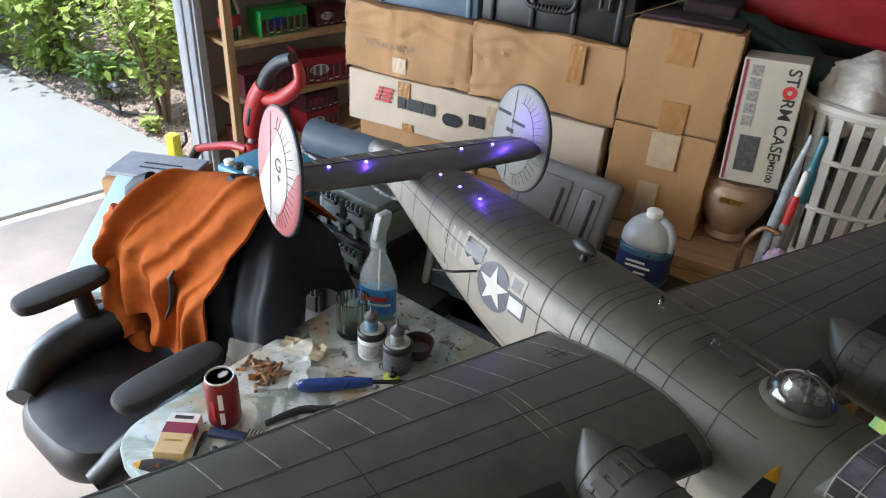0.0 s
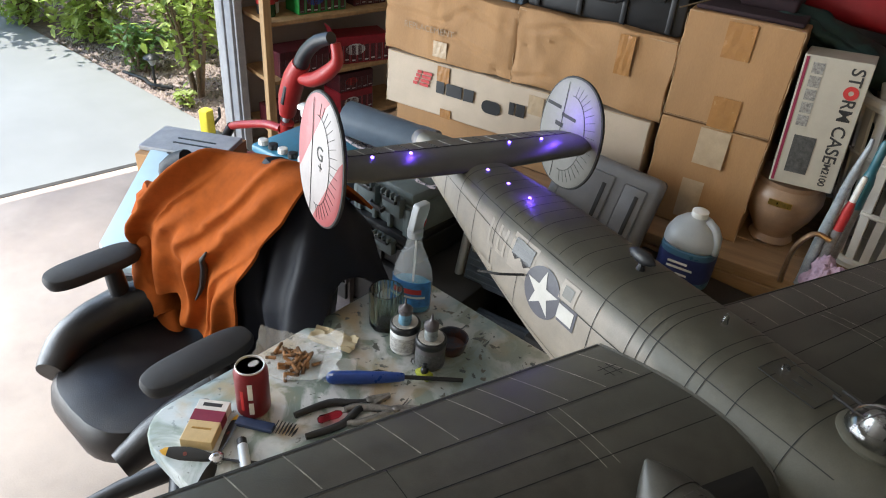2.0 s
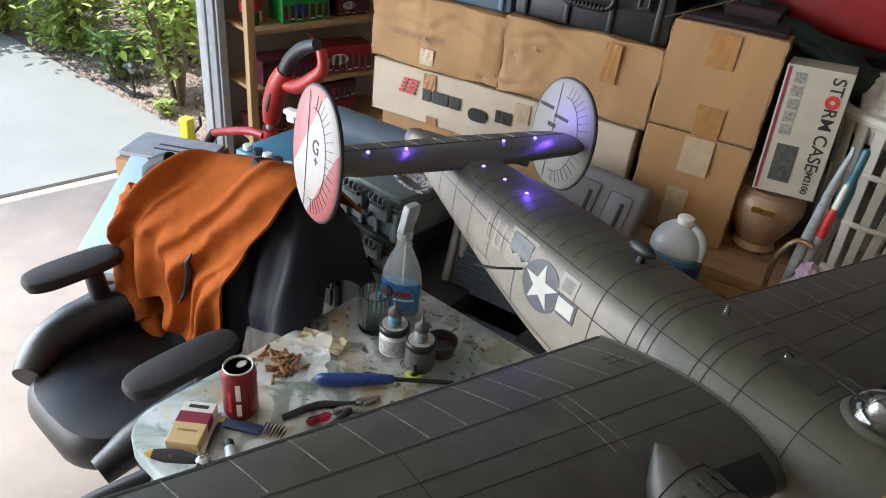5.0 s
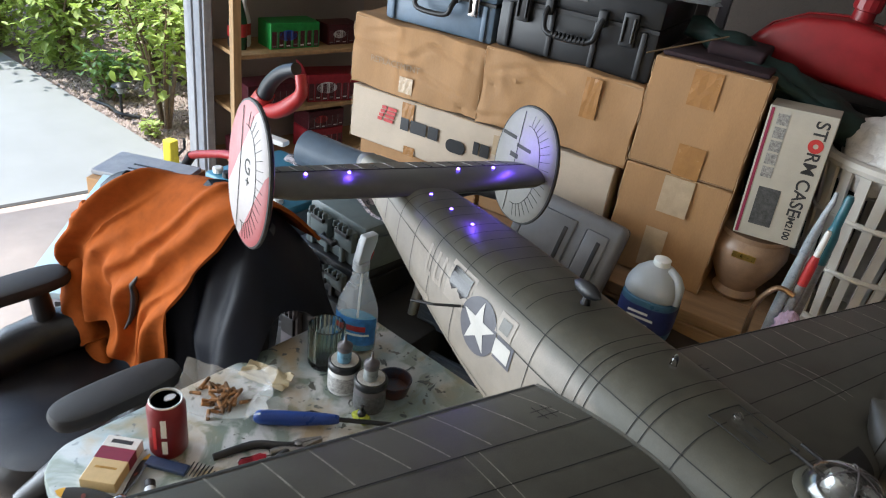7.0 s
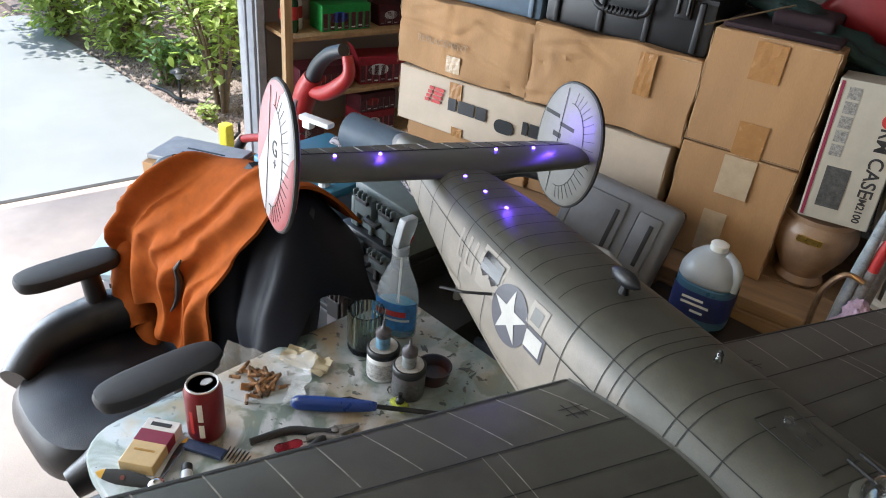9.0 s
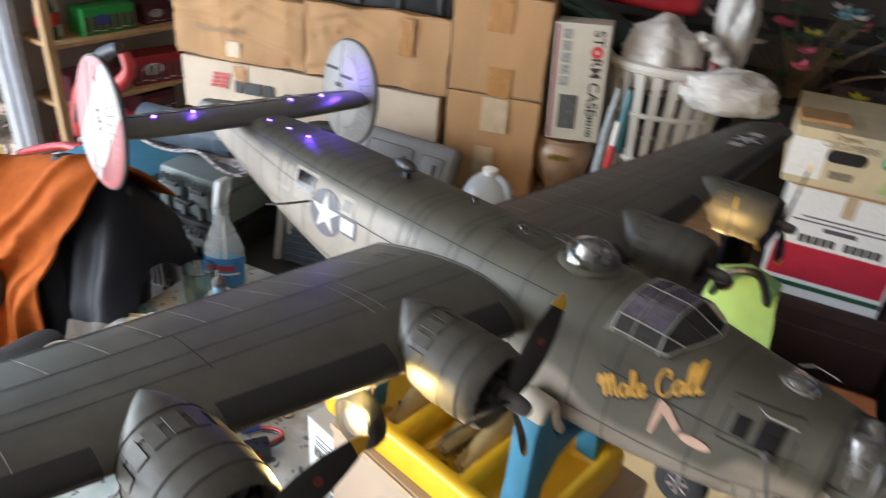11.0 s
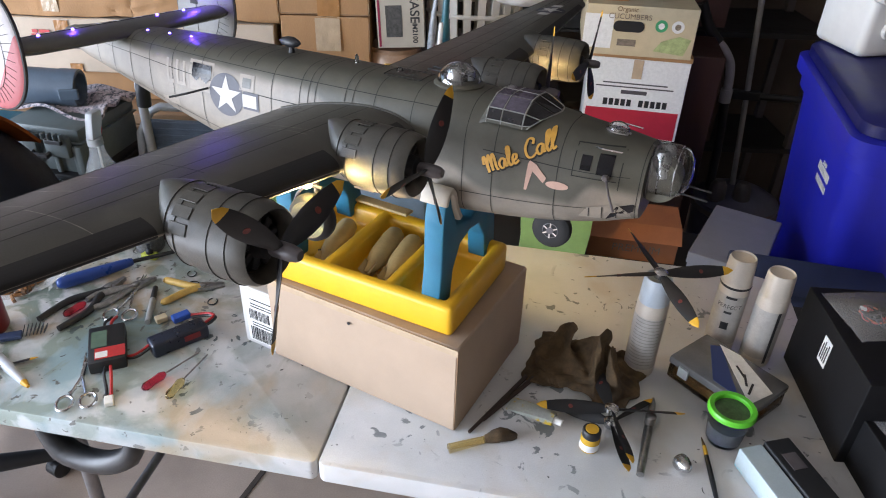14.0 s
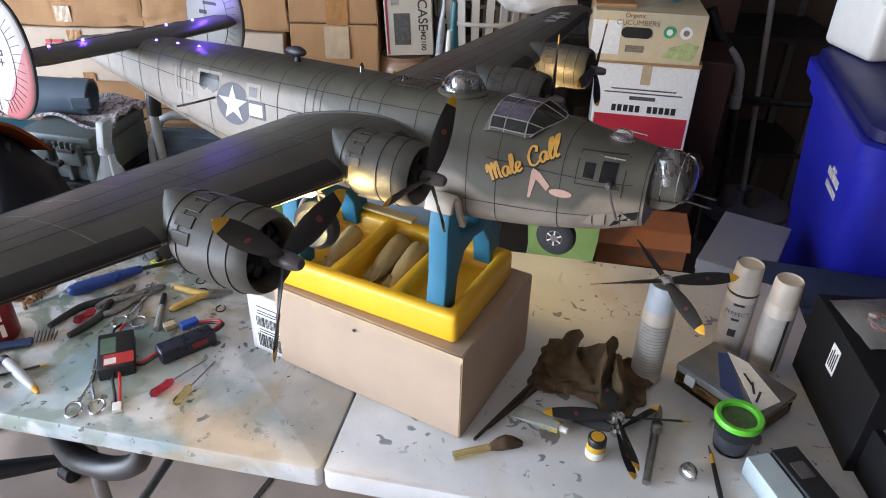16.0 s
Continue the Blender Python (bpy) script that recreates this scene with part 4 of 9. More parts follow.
    tp = part("tailplane", loft([[stab_pt(sg * y, f, True) for f in FR] + [stab_pt(sg * y, f, False) for f in FR[-2:0:-1]] for y, _, _ in stab]), OLIVE, plane, smooth=True)
    for k, y in enumerate((0.02, 0.045, 0.07, 0.095, 0.12, 0.145, 0.17, 0.195)):
        part("rib_line", tube([stab_pt(sg * y, f, True, 0.0002) for f in (0.66, 0.75, 0.85, 0.96)], 0.0006, 5), LINE if k % 2 else SCRATCH, tp)
    part("panel_line", tube([stab_pt(sg * (0.23 * i / 10), 0.63, True, 0.0002) for i in range(11)], 0.0008, 5), LINE, tp)
    for y in ((0.104, 0.168) if sg < 0 else (0.079, 0.146)):
        led = part("led", lathe([(0.0024, -0.001), (0.0024, 0.001), (0.0, 0.0025)], 12), VIOLET, tp, "glowing violet lamp", at=pose(-0.572, sg * y, 0.062))
    # fin: an oval slab with a dark rim and pressed lines
    def fin_ring(r, o):
        return [Vector((-0.597 + 0.074 * r * math.copysign(abs(math.cos(a)) ** 0.92, math.cos(a)), sg * (0.234 + o), 0.052 + 0.098 * r * math.copysign(abs(math.sin(a)) ** 0.92, math.sin(a)))) for a in [2 * math.pi * k / 44 for k in range(44)]]
    part_fin = part("tail_fin", loft([fin_ring(r, o) for r, o in ((0.3, -0.0068), (0.93, -0.0062), (1, -0.003), (1, 0.003), (0.93, 0.0062), (0.3, 0.0068))]), OLIVE, plane, "red and white tail fin" if sg < 0 else "grey tail fin", True)
    FIN_PARTS.append((sg, part_fin))
    part("rim", tube([p for p in fin_ring(0.995, 0)] + fin_ring(0.995, 0)[:1], 0.0034, 8), BOOT, part_fin, smooth=True)
    for o in (-0.0072, 0.0072):
        ln_ = bmesh.new()
        for dx in (-0.020,):
            add(ln_, tube([Vector((-0.597 + dx, sg * (0.234 + o), 0.052 + dz)) for dz in (-0.088, 0.0, 0.088)], 0.0005, 5))
        add(ln_, tube([Vector((-0.600 + 0.042 * math.cos(radians(a)), sg * (0.234 + o), 0.052 + 0.068 * math.sin(radians(a)))) for a in range(-95, 96, 10)], 0.0004, 5))
        for k in range(-9, 10):
            a = radians(9.5 * k)
            add(ln_, tube([Vector((-0.600 + 0.042 * math.cos(a), sg * (0.234 + o * 0.96), 0.052 + 0.068 * math.sin(a))), Vector((-0.598 + 0.064 * math.cos(a), sg * (0.234 + o * 0.9), 0.052 + 0.088 * math.sin(a)))], 0.00035, 4))
        part("pressed_line", ln_, LINE, part_fin)
    # ---- engines ----
    for y, spin, z0, dx in (((0.204, 28, 0.011, 0.007), (0.467, -12, 0.017, -0.003)) if sg < 0 else ((0.212, 60, 0.013, 0.011), (0.492, 35, 0.006, 0.001))):
        prof = [(0.100, 0.030, 0), (0.113, 0.0335, 0), (0.1165, 0.0365, 0), (0.112, 0.0395, 0), (0.098, 0.042, 0), (0.056, 0.0425, 0), (0.055, 0.0405, 0), (0.038, 0.0405, 0), (0.025, 0.037, 0.004), (0.012, 0.028, 0.013), (-0.002, 0.013, 0.026), (-0.010, 0.002, 0.034)]
        nac = part("engine_nacelle", loft([[Vector((x + dx, sg * y + r * math.cos(2 * math.pi * k / 36), z0 + zc + r * math.sin(2 * math.pi * k / 36))) for k in range(36)] for x, r, zc in prof], False), NACPAINT, plane, smooth=True)
        part("engine_face", lathe([(0.031, 0), (0.016, 0.004), (0.012, 0.02), (0.0, 0.022)], 24), BOOT, nac, smooth=True, at=pose(0.094 + dx, sg * y, z0, 0, 90))
        for k in range(9):
            a = 2 * math.pi * k / 9
            part("cylinder", box(0.008, 0.008, 0.014, (0, 0, 0), 0.0015, 1), BOOT, nac, at=pose(0.10 + dx, sg * y, z0) @ Matrix.Rotation(a, 4, "X") @ pose(0, 0, 0.012))
        for x, r in ((0.098, 0.0424), (0.078, 0.0427), (0.038, 0.0409), (0.025, 0.0374)):
            zc = 0.004 if x == 0.025 else 0
            part("panel_line", tube([(x + dx, sg * y + r * math.cos(2 * math.pi * k / 36), z0 + zc + r * math.sin(2 * math.pi * k / 36)) for k in range(37)], 0.0005, 4), LINE, nac)
        for k in range(7):
            a = radians(20 + 140 * k / 6)
            part("cowl_flap", box(0.020, 0.012, 0.0009, (0, 0, 0), 0.0003, 1), NACPAINT, nac, at=pose(0.043 + dx, sg * y, z0) @ Matrix.Rotation(a - math.pi / 2, 4, "X") @ pose(0, 0, 0.0408))
        part("scoop", box(0.03, 0.016, 0.01, (0, 0, 0), 0.002), PALE, nac, at=pose(0.045 + dx, sg * y, z0 - 0.046))
        prop = part("propeller", lathe([(0.007, 0), (0.0085, 0.004), (0.0085, 0.020), (0.007, 0.028), (0.005, 0.031), (0.0, 0.031)], 18), DARKGREY, plane, "three-bladed black propeller with yellow tips", True, pose(0.117 + dx, sg * y, z0) @ Matrix.Rotation(radians(spin), 4, "X") @ pose(0, 0, 0, 0, 90))
        PROPS.append(prop)
    # main wheel on its leg, with the landing light beside it
    leg = part("landing_gear", tube([(0.008, sg * 0.250, -0.012), (0.011, sg * 0.252, -0.045), (0.013, sg * 0.254, -0.060)], 0.0042, 10), DARKGREY, plane, "bare metal main leg", True)
    part("wheel", add(lathe([(0.012, -0.010), (0.024, -0.0115), (0.030, -0.007), (0.0315, 0), (0.030, 0.007), (0.024, 0.0115), (0.012, 0.010)], 32), bmesh.new()), TYRE, leg, smooth=True, at=pose(0.014, sg * 0.268, -0.060, 90))
    part("hub", lathe([(0.014, -0.0105), (0.015, 0.0), (0.014, 0.0105), (0.006, 0.012), (0.0, 0.012)], 20), DARKGREY, leg, smooth=True, at=pose(0.014, sg * 0.268, -0.060, 90))
    part("mudguard", tube([(0.014 + 0.035 * math.cos(radians(a)), sg * 0.256, -0.058 + 0.035 * math.sin(radians(a))) for a in range(80, 190, 14)], 0.0022, 6), DARKGREY, leg)
    part("landing_light", lathe([(0.005, -0.002), (0.006, 0.003), (0.0, 0.007)], 14), WARMLED, leg, "glowing warm landing light", True, pose(0.016, sg * 0.280, -0.010, 180))

for x in (-0.500, -0.450, -0.402):
    part("led", lathe([(0.0024, -0.001), (0.0024, 0.001), (0.0, 0.0025)], 12), VIOLET, plane, "glowing violet lamp", at=pose(x, -0.014, fus_dims(x)[0] - 0.0005))


# propeller blades, one mesh shared by all
def blade(radius, width, n=14):
    rings = []
    for i in range(n + 1):
        s = i / n
        r = 0.006 + (radius - 0.006) * s
        w = width * (0.35 + 0.9 * math.sin(math.pi * min(s * 0.92 + 0.06, 1)) ** 0.8) * (1 if s < 0.9 else math.sqrt(max(1 - ((s - 0.9) / 0.1) ** 2, 0.01)))
        tw = -radians(52 - 34 * s)
        t = 0.0022 * (1 - 0.7 * s)
        rings.append([Vector((r, w / 2 * math.cos(a) * math.cos(tw) - t * math.sin(a) * math.sin(tw), w / 2 * math.cos(a) * math.sin(tw) + t * math.sin(a) * math.cos(tw))) for a in [2 * math.pi * k / 10 for k in range(10)]])
    bm = loft(rings)
    for f in bm.faces:
        if f.calc_center_median().x > radius * 0.86:
            f.material_index = 1
    return bm


BADGE = surf("dull_red_badge", (0.16, 0.03, 0.022), 0.5, var=0.3, size=0.004, bump=0)


def add_blades(prop, radius, width, count, z, pitch=0):
    for k in range(count):
        if (radius, width) not in BLADES:
            b = part("blade", blade(radius, width), [BOOT, TIPYEL], prop, smooth=True)
            BLADES[(radius, width)] = b.data
        else:
            b = new("blade", BLADES[(radius, width)])
            b.parent = prop
        b.matrix_basis = pose(0, 0, z) @ pose(0, 0, 0, 0, 0, 360 * k / count) @ pose(0, 0, 0, pitch)
        for side in (1, -1):
            d = part("badge", lathe([(0.0036, -0.0002), (0.0036, 0.0003)], 12), BADGE, b, at=pose(radius * 0.55, 0, 0) @ Matrix.Rotation(radians(-33), 4, "X") @ pose(0, 0, 0.0016 * side))


BLADES = {}
for k, prop in enumerate(PROPS):
    add_blades(prop, 0.107, 0.020, 3, 0.010, 0 if k < 2 else 48)


# fin paint: red and white slanted fields outside, dull grey elsewhere
def fin_paint():
    m = surf("red_white_fin_paint", (0.32, 0.29, 0.285), 0.5, var=0.12, size=0.03, bump=0.08)
    n, ln = m.node_tree.nodes, m.node_tree.links
    tc = n.new("ShaderNodeTexCoord")
    dt = n.new("ShaderNodeVectorMath")
    dt.operation = "DOT_PRODUCT"
    dt.inputs[1].default_value = (1 / 0.074, 0, -0.9 / 0.098)
    ln.new(tc.outputs["Object"], dt.inputs[0])
    k = n.new("ShaderNodeMath")
    k.operation = "ADD"
    k.inputs[1].default_value = 0.597 / 0.074 + 0.9 * 0.052 / 0.098 - 0.08
    ln.new(dt.outputs["Value"], k.inputs[0])
    ab = n.new("ShaderNodeMath")
    ab.operation = "ABSOLUTE"
    ln.new(k.outputs[0], ab.inputs[0])
    gt = n.new("ShaderNodeMath")
    gt.operation = "GREATER_THAN"
    gt.inputs[1].default_value = 0.62
    ln.new(ab.outputs[0], gt.inputs[0])
    mx = n.new("ShaderNodeMix")
    mx.data_type = "RGBA"
    hold = [q for q in n if q.bl_idname == "ShaderNodeRGB"][0]
    ln.new(hold.outputs[0], mx.inputs[6])
    mx.inputs[7].default_value = (0.30, 0.050, 0.055, 1)
    ln.new(gt.outputs[0], mx.inputs[0])
    ln.new(mx.outputs[2], [q for q in n if q.bl_idname == "ShaderNodeVectorMath" and q.operation == "SCALE"][0].inputs[0])
    return m


FINRED = fin_paint()
FINGREY = surf("fin_grey", (0.15, 0.145, 0.13), 0.5, var=0.15, size=0.03, bump=0.08)
for sg, ob in FIN_PARTS:
    ob.data.materials[0] = FINRED if sg < 0 else FINGREY
    if sg < 0:
        part("letter", words("G", 0.030, 0.0002), LINE, ob, at=pose(-0.590, -0.234 - 0.0072, 0.066, 90))
        part("letter", words("+", 0.024, 0.0002), LINE, ob, at=pose(-0.587, -0.234 - 0.0072, 0.046, 90))
    else:
        for x0, z0, x1, z1 in ((-0.66, 0.088, -0.625, 0.094), (-0.62, 0.078, -0.585, 0.084), (-0.632, 0.058, -0.612, 0.066)):
            part("serial_bar", box(x1 - x0, 0.0006, z1 - z0, ((x0 + x1) / 2, 0.234 - 0.0068, z0)), LINE, ob)

# nose wheel
nl = part("nose_gear", tube([(0.230, -0.012, -0.09), (0.242, -0.012, -0.114)], 0.004, 10), CHROME, plane)
part("wheel", lathe([(0.012, -0.009), (0.021, -0.010), (0.027, -0.006), (0.028, 0), (0.027, 0.006), (0.021, 0.010), (0.012, 0.009)], 32), TYRE, nl, smooth=True, at=pose(0.243, -0.024, -0.113, 90))
hb = lathe([(0.0125, -0.0085), (0.0135, 0.0), (0.0125, 0.0085), (0.0105, 0.0095), (0.0105, 0.0075), (0.005, 0.0075), (0.005, 0.0105), (0.0, 0.0105)], 24)
hubp = part("hub", hb, DARKGREY, nl, smooth=True, at=pose(0.243, -0.024, -0.113, 90))
for k in range(6):
    part("spoke", box(0.0022, 0.008, 0.0015, (0, 0.0075, 0.0085)), CHROME, hubp, at=pose(0, 0, 0, 0, 0, 60 * k))

# lamps of the lit model: three violet ones and the two landing lights
def lamp(name, local, energy, colour, radius):
    ob = new(name, bpy.data.lights.new(name, "POINT"))
    ob.data.energy, ob.data.color, ob.data.shadow_soft_size = energy, colour, radius
    ob.matrix_world = Matrix.Translation(PLANE @ Vector(local))
    return ob


lamp("violet_lamp", (-0.578, 0.186, 0.090), 0.06, (0.16, 0.06, 1.0), 0.004)
lamp("violet_lamp", (-0.572, -0.104, 0.072), 0.018, (0.16, 0.06, 1.0), 0.004)
lamp("violet_lamp", (-0.402, -0.014, 0.072), 0.018, (0.16, 0.06, 1.0), 0.004)
lamp("landing_lamp", (0.026, -0.280, -0.042), 1.5, (1.0, 0.68, 0.24), 0.006)
lamp("landing_lamp", (0.026, 0.280, -0.042), 1.5, (1.0, 0.64, 0.22), 0.006)

# ---- boxes ----
TAPE = surf("brown_parcel_tape", (0.34, 0.17, 0.06), 0.25, var=0.12, size=0.03, bump=0.1, grain=0.004)
TAPEPALE = surf("clear_parcel_tape", (0.47, 0.36, 0.24), 0.2, var=0.1, size=0.03, bump=0.15, grain=0.004)
CORE = surf("cardboard_edge", (0.24, 0.15, 0.08), 0.9, var=0.2, size=0.01, bump=0.2)
WORNCARD = surf("scuffed_card_edge", (0.44, 0.31, 0.18), 0.9, var=0.25, size=0.01, bump=0.3)
INK = surf("faded_ink", (0.20, 0.16, 0.12), 0.8, var=0.4, size=0.01, bump=0)


def dented(sx, sy, sz, amount, seed, cut=7):
    bm = box(sx, sy, sz)
    bmesh.ops.bevel(bm, geom=bm.edges[:], offset=0.003, segments=1, profile=0.5, affect="EDGES")
    bmesh.ops.subdivide_edges(bm, edges=[e for e in bm.edges if e.calc_length() > 0.03], cuts=cut, use_grid_fill=True)
    crumple(bm, amount, 0.11, seed)
    low = min(v.co.z for v in bm.verts)
    for v in bm.verts:
        v.co.z -= low
    return bm


def carton(at, w, d, h, label, m=CARD, dent=0.003, seed=0.0, tapes=(), seam=None, group="", creases=()):
    """A closed carton: x along its front, its front face at y = 0, its base at z = 0. tapes: x, z, width, height, material on the front."""
    c = thing("cardboard_box", label, "box", at, group)
    bm = dented(w, d, h, dent, seed, 7 if not creases else 26)
    bmesh.ops.translate(bm, verts=bm.verts, vec=(w / 2, d / 2, 0))
    for v in bm.verts:
        if v.co.y < 0.02:
            for xa, za, xb, zb in creases:
                ab, ap = Vector((xb - xa, zb - za)), Vector((v.co.x - xa, v.co.z - za))
                t = max(0.0, min(1.0, ap.dot(ab) / ab.length_squared))
                gap = (ap - ab * t).length
                v.co.y += 0.0042 * math.exp(-(gap / 0.007) ** 2) - 0.0026 * math.exp(-((gap - 0.018) / 0.012) ** 2)
    part("body", bm, m, c, smooth=True)
    for x, z, tw, th, tm in tapes:
        g = grid(4, 4, lambda u, v: Vector((x + tw * u, -0.0035 - dent * 0.35 + 0.0006 * math.sin(9 * u + 5 * v + seed), z + th * v)))
        part("tape", thicken(g, 0.0006), tm, c, "strip of parcel tape")
    rnd_ = random.Random(int(seed * 10) + 1)
    for x0, z0, x1, z1 in ((0, h, w, h), (0, 0, 0, h), (w, 0, w, h)):
        q = 0.0
        while q < 0.97:
            step_ = rnd_.uniform(0.05, 0.22)
            q1 = min(1.0, q + step_)
            if rnd_.random() < 0.6:
                pts = [Vector((x0 + (x1 - x0) * f, -0.0006, z0 + (z1 - z0) * f)) + Vector((rnd_.uniform(-1, 1), 0, rnd_.uniform(-1, 1))) * 0.0012 for f in (q, (2 * q + q1) / 3, (q + 2 * q1) / 3, q1)]
                part("worn_edge", tube(pts, [0.0005, 0.0013, 0.0011, 0.0004], 5), WORNCARD, c)
            q = q1 + rnd_.uniform(0.0, 0.08)
    if seam is not None:
        part("flap_seam", box(w * 0.96, 0.002, 0.003, (w / 2, -0.001 - dent * 0.3, seam)), CORE, c)
        part("top_seam", box(w * 0.98, 0.003, 0.0015, (w / 2, d / 2, h + dent * 0.4)), CORE, c)
    return c


def on_wall(u, off, z, yaw=0):
    return WALL @ pose(u, off, z, 0, 0, yaw)


# the wooden bench under the stack
bench = thing("workbench", "low wooden bench carrying the stacked boxes", "bench", WALL)
for k in range(4):
    part("plank", box(1.86, 0.148, 0.035, (-0.06, -0.10 + 0.15 * k + 0.075, 0.655), 0.003), PLANK, bench)
part("front_rail", box(1.86, 0.035, 0.10, (-0.06, -0.085, 0.552), 0.003), PLANK, bench)
for u in (-0.80, 0.80):
    for y in (-0.06, 0.46):
        part("leg", box(0.07, 0.07, 0.656, (u, y, 0), 0.003), PLANK, bench)
BZ = 0.692
long_box = carton(on_wall(-0.93, 0, 0.792), 0.905, 0.40, 0.176, "long printed cardboard box with a red emblem", CARD_PALE, 0.002, 1.0, ((0.20, 0.115, 0.045, 0.055, TAPE), (0.22, 0.0, 0.04, 0.03, TAPE), (0.53, 0.10, 0.05, 0.06, TAPEPALE)))
for k in range(4):
    part("emblem_bar", box(0.017, 0.0012, 0.010, (0.118 + 0.005 * k, -0.0045, 0.088 + 0.0135 * k)), PRINTRED, long_box, "plain red bar")
    part("emblem_bar", box(0.034, 0.0012, 0.010, (0.152 + 0.004 * k, -0.0045, 0.088 + 0.0135 * k)), PRINTRED, long_box, "plain red bar")
for x, w_ in ((0.200, 0.030), (0.238, 0.058), (0.304, 0.036), (0.468, 0.018), (0.492, 0.030)):
    part("wordmark_bar", box(w_, 0.0012, 0.040, (x + w_ / 2, -0.0045, 0.080)), PRINTB, long_box, "plain black bar of print")
hole = part("handle_hole", slab(rounded(0.372, 0.062, 0.440, 0.104, 0.020, 4), -0.0012, 0.0012), BLACK, long_box, at=Matrix.Translation((0, -0.0045, 0)) @ pose(0, 0, 0, 90))
carton(on_wall(-0.90, 0.02, BZ), 0.46, 0.36, 0.10, "flat brown cardboard box under the printed one", CARD, 0.002, 2.0)
carton(on_wall(-0.43, 0.03, BZ), 0.40, 0.36, 0.10, "flat brown cardboard box on the bench", CARD, 0.002, 3.0)
b1 = carton(on_wall(-0.94, 0.0, 0.970), 0.468, 0.42, 0.214, "dented cardboard box with faded handwriting", CARD, 0.010, 4.0, ((0.19, 0.02, 0.05, 0.05, TAPEPALE),), None, "", ((0.0, 0.14, 0.21, 0.13), (0.185, 0.0, 0.20, 0.214), (0.21, 0.12, 0.30, 0.185), (0.30, 0.185, 0.44, 0.15), (0.22, 0.10, 0.40, 0.06), (0.41, 0.0, 0.44, 0.214), (0.05, 0.17, 0.16, 0.20)))
FAINT = surf("faint_ink", (0.33, 0.235, 0.15), 0.8, var=0.2, size=0.02, bump=0.0)
part("handwriting", words("REPLACEMENT", 0.028, 0.0002), FAINT, b1, "faded brown lettering", at=pose(0.17, -0.0085, 0.10, 90))
carton(on_wall(-0.47, 0.0, 0.970), 0.466, 0.42, 0.222, "creased cardboard box with a tape strip", CARD, 0.010, 5.0, ((0.31, 0.11, 0.045, 0.11, TAPE),), None, "", ((0.02, 0.214, 0.06, 0.0), (0.04, 0.17, 0.15, 0.20), (0.07, 0.05, 0.10, 0.19), (0.15, 0.20, 0.24, 0.16), (0.10, 0.10, 0.13, 0.16), (0.0, 0.02, 0.12, 0.05)))
carton(on_wall(0.0, 0.0, 1.003), 0.283, 0.40, 0.282, "open-topped cardboard box with two tape strips", CARD, 0.003, 6.0, ((0.105, 0.185, 0.07, 0.09, TAPE), (0.12, 0.0, 0.07, 0.085, TAPE)), 0.004)
carton(on_wall(0.0, 0.0, BZ), 0.283, 0.40, 0.308, "cardboard box with a torn corner and pale tape", CARD, 0.003, 7.0, ((0.11, 0.20, 0.08, 0.105, TAPEPALE), (0.10, 0.03, 0.06, 0.12, TAPEPALE)))

# ---- upright white carton with a printed case on it ----
st = thing("product_carton", "white printed carton standing upright on a bowl", "carton", on_wall(0.312, 0.0, 0.905, 0) @ pose(0, 0, 0, 0, -3, 0))
part("body", box(0.152, 0.085, 0.335, (0.076, 0.0425, 0), 0.002), surf("white_carton", (0.40, 0.365, 0.30), 0.6, var=0.08, size=0.05, bump=0.1), st)
MAROON = surf("maroon_print", (0.22, 0.015, 0.05), 0.5, var=0.1, size=0.02, bump=0)
part("stripe", box(0.007, 0.001, 0.325, (0.008, -0.0005, 0.005)), MAROON, st)
ph = bmesh.new()
add(ph, box(0.052, 0.0012, 0.10, (0.055, -0.0006, 0.035)))
part("picture", ph, surf("grey_print", (0.07, 0.07, 0.068), 0.5, var=0.5, size=0.01, bump=0), st, "dark grey picture of a case")
PALEPIC = surf("pale_print", (0.26, 0.25, 0.23), 0.5, var=0.5, size=0.006, bump=0)
for z in (0.16, 0.193, 0.226, 0.259, 0.292):
    part("small_picture", box(0.026, 0.001, 0.027, (0.036, -0.0005, z)), PALEPIC, st)
for txt, size_, z in (("ST", 0.042, 0.298), ("RM", 0.042, 0.216), ("CASE", 0.042, 0.128), ("iM2100", 0.022, 0.048)):
    part("lettering", words(txt, size_, 0.0003, "CENTER", 0.0006), PRINTB, st, at=pose(0.121, -0.0006, z, 90, 90))
part("swirl", lathe([(0.006, 0), (0.006, 0.001), (0.017, 0.001), (0.017, 0)], 24, False, False), PRINTRED, st, "red swirl emblem", at=pose(0.121, -0.0004, 0.260, 90))

# clay bowl under it
bowl = thing("clay_bowl", "tan glazed clay bowl with a gold band on the bench", "bowl", on_wall(0.36, 0.10, BZ))
part("body", lathe([(0.05, 0), (0.06, 0.012), (0.052, 0.03), (0.085, 0.09), (0.10, 0.14), (0.098, 0.165), (0.085, 0.185), (0.088, 0.20), (0.08, 0.2)], 32), surf("tan_glaze", (0.34, 0.22, 0.14), 0.35, var=0.2, size=0.03, bump=0.1), bowl, smooth=True)
part("gold_plate", box(0.06, 0.003, 0.018, (0, -0.100, 0.145), 0.001), surf("gold_leaf", (0.6, 0.4, 0.1), 0.3, 0.9, var=0.2, size=0.01, bump=0.1), bowl)

# ---- cases on top of the boxes ----
SUITBLUE = surf("blue_grey_case", (0.10, 0.15, 0.21), 0.45, var=0.15, size=0.05, bump=0.2, grain=0.002)


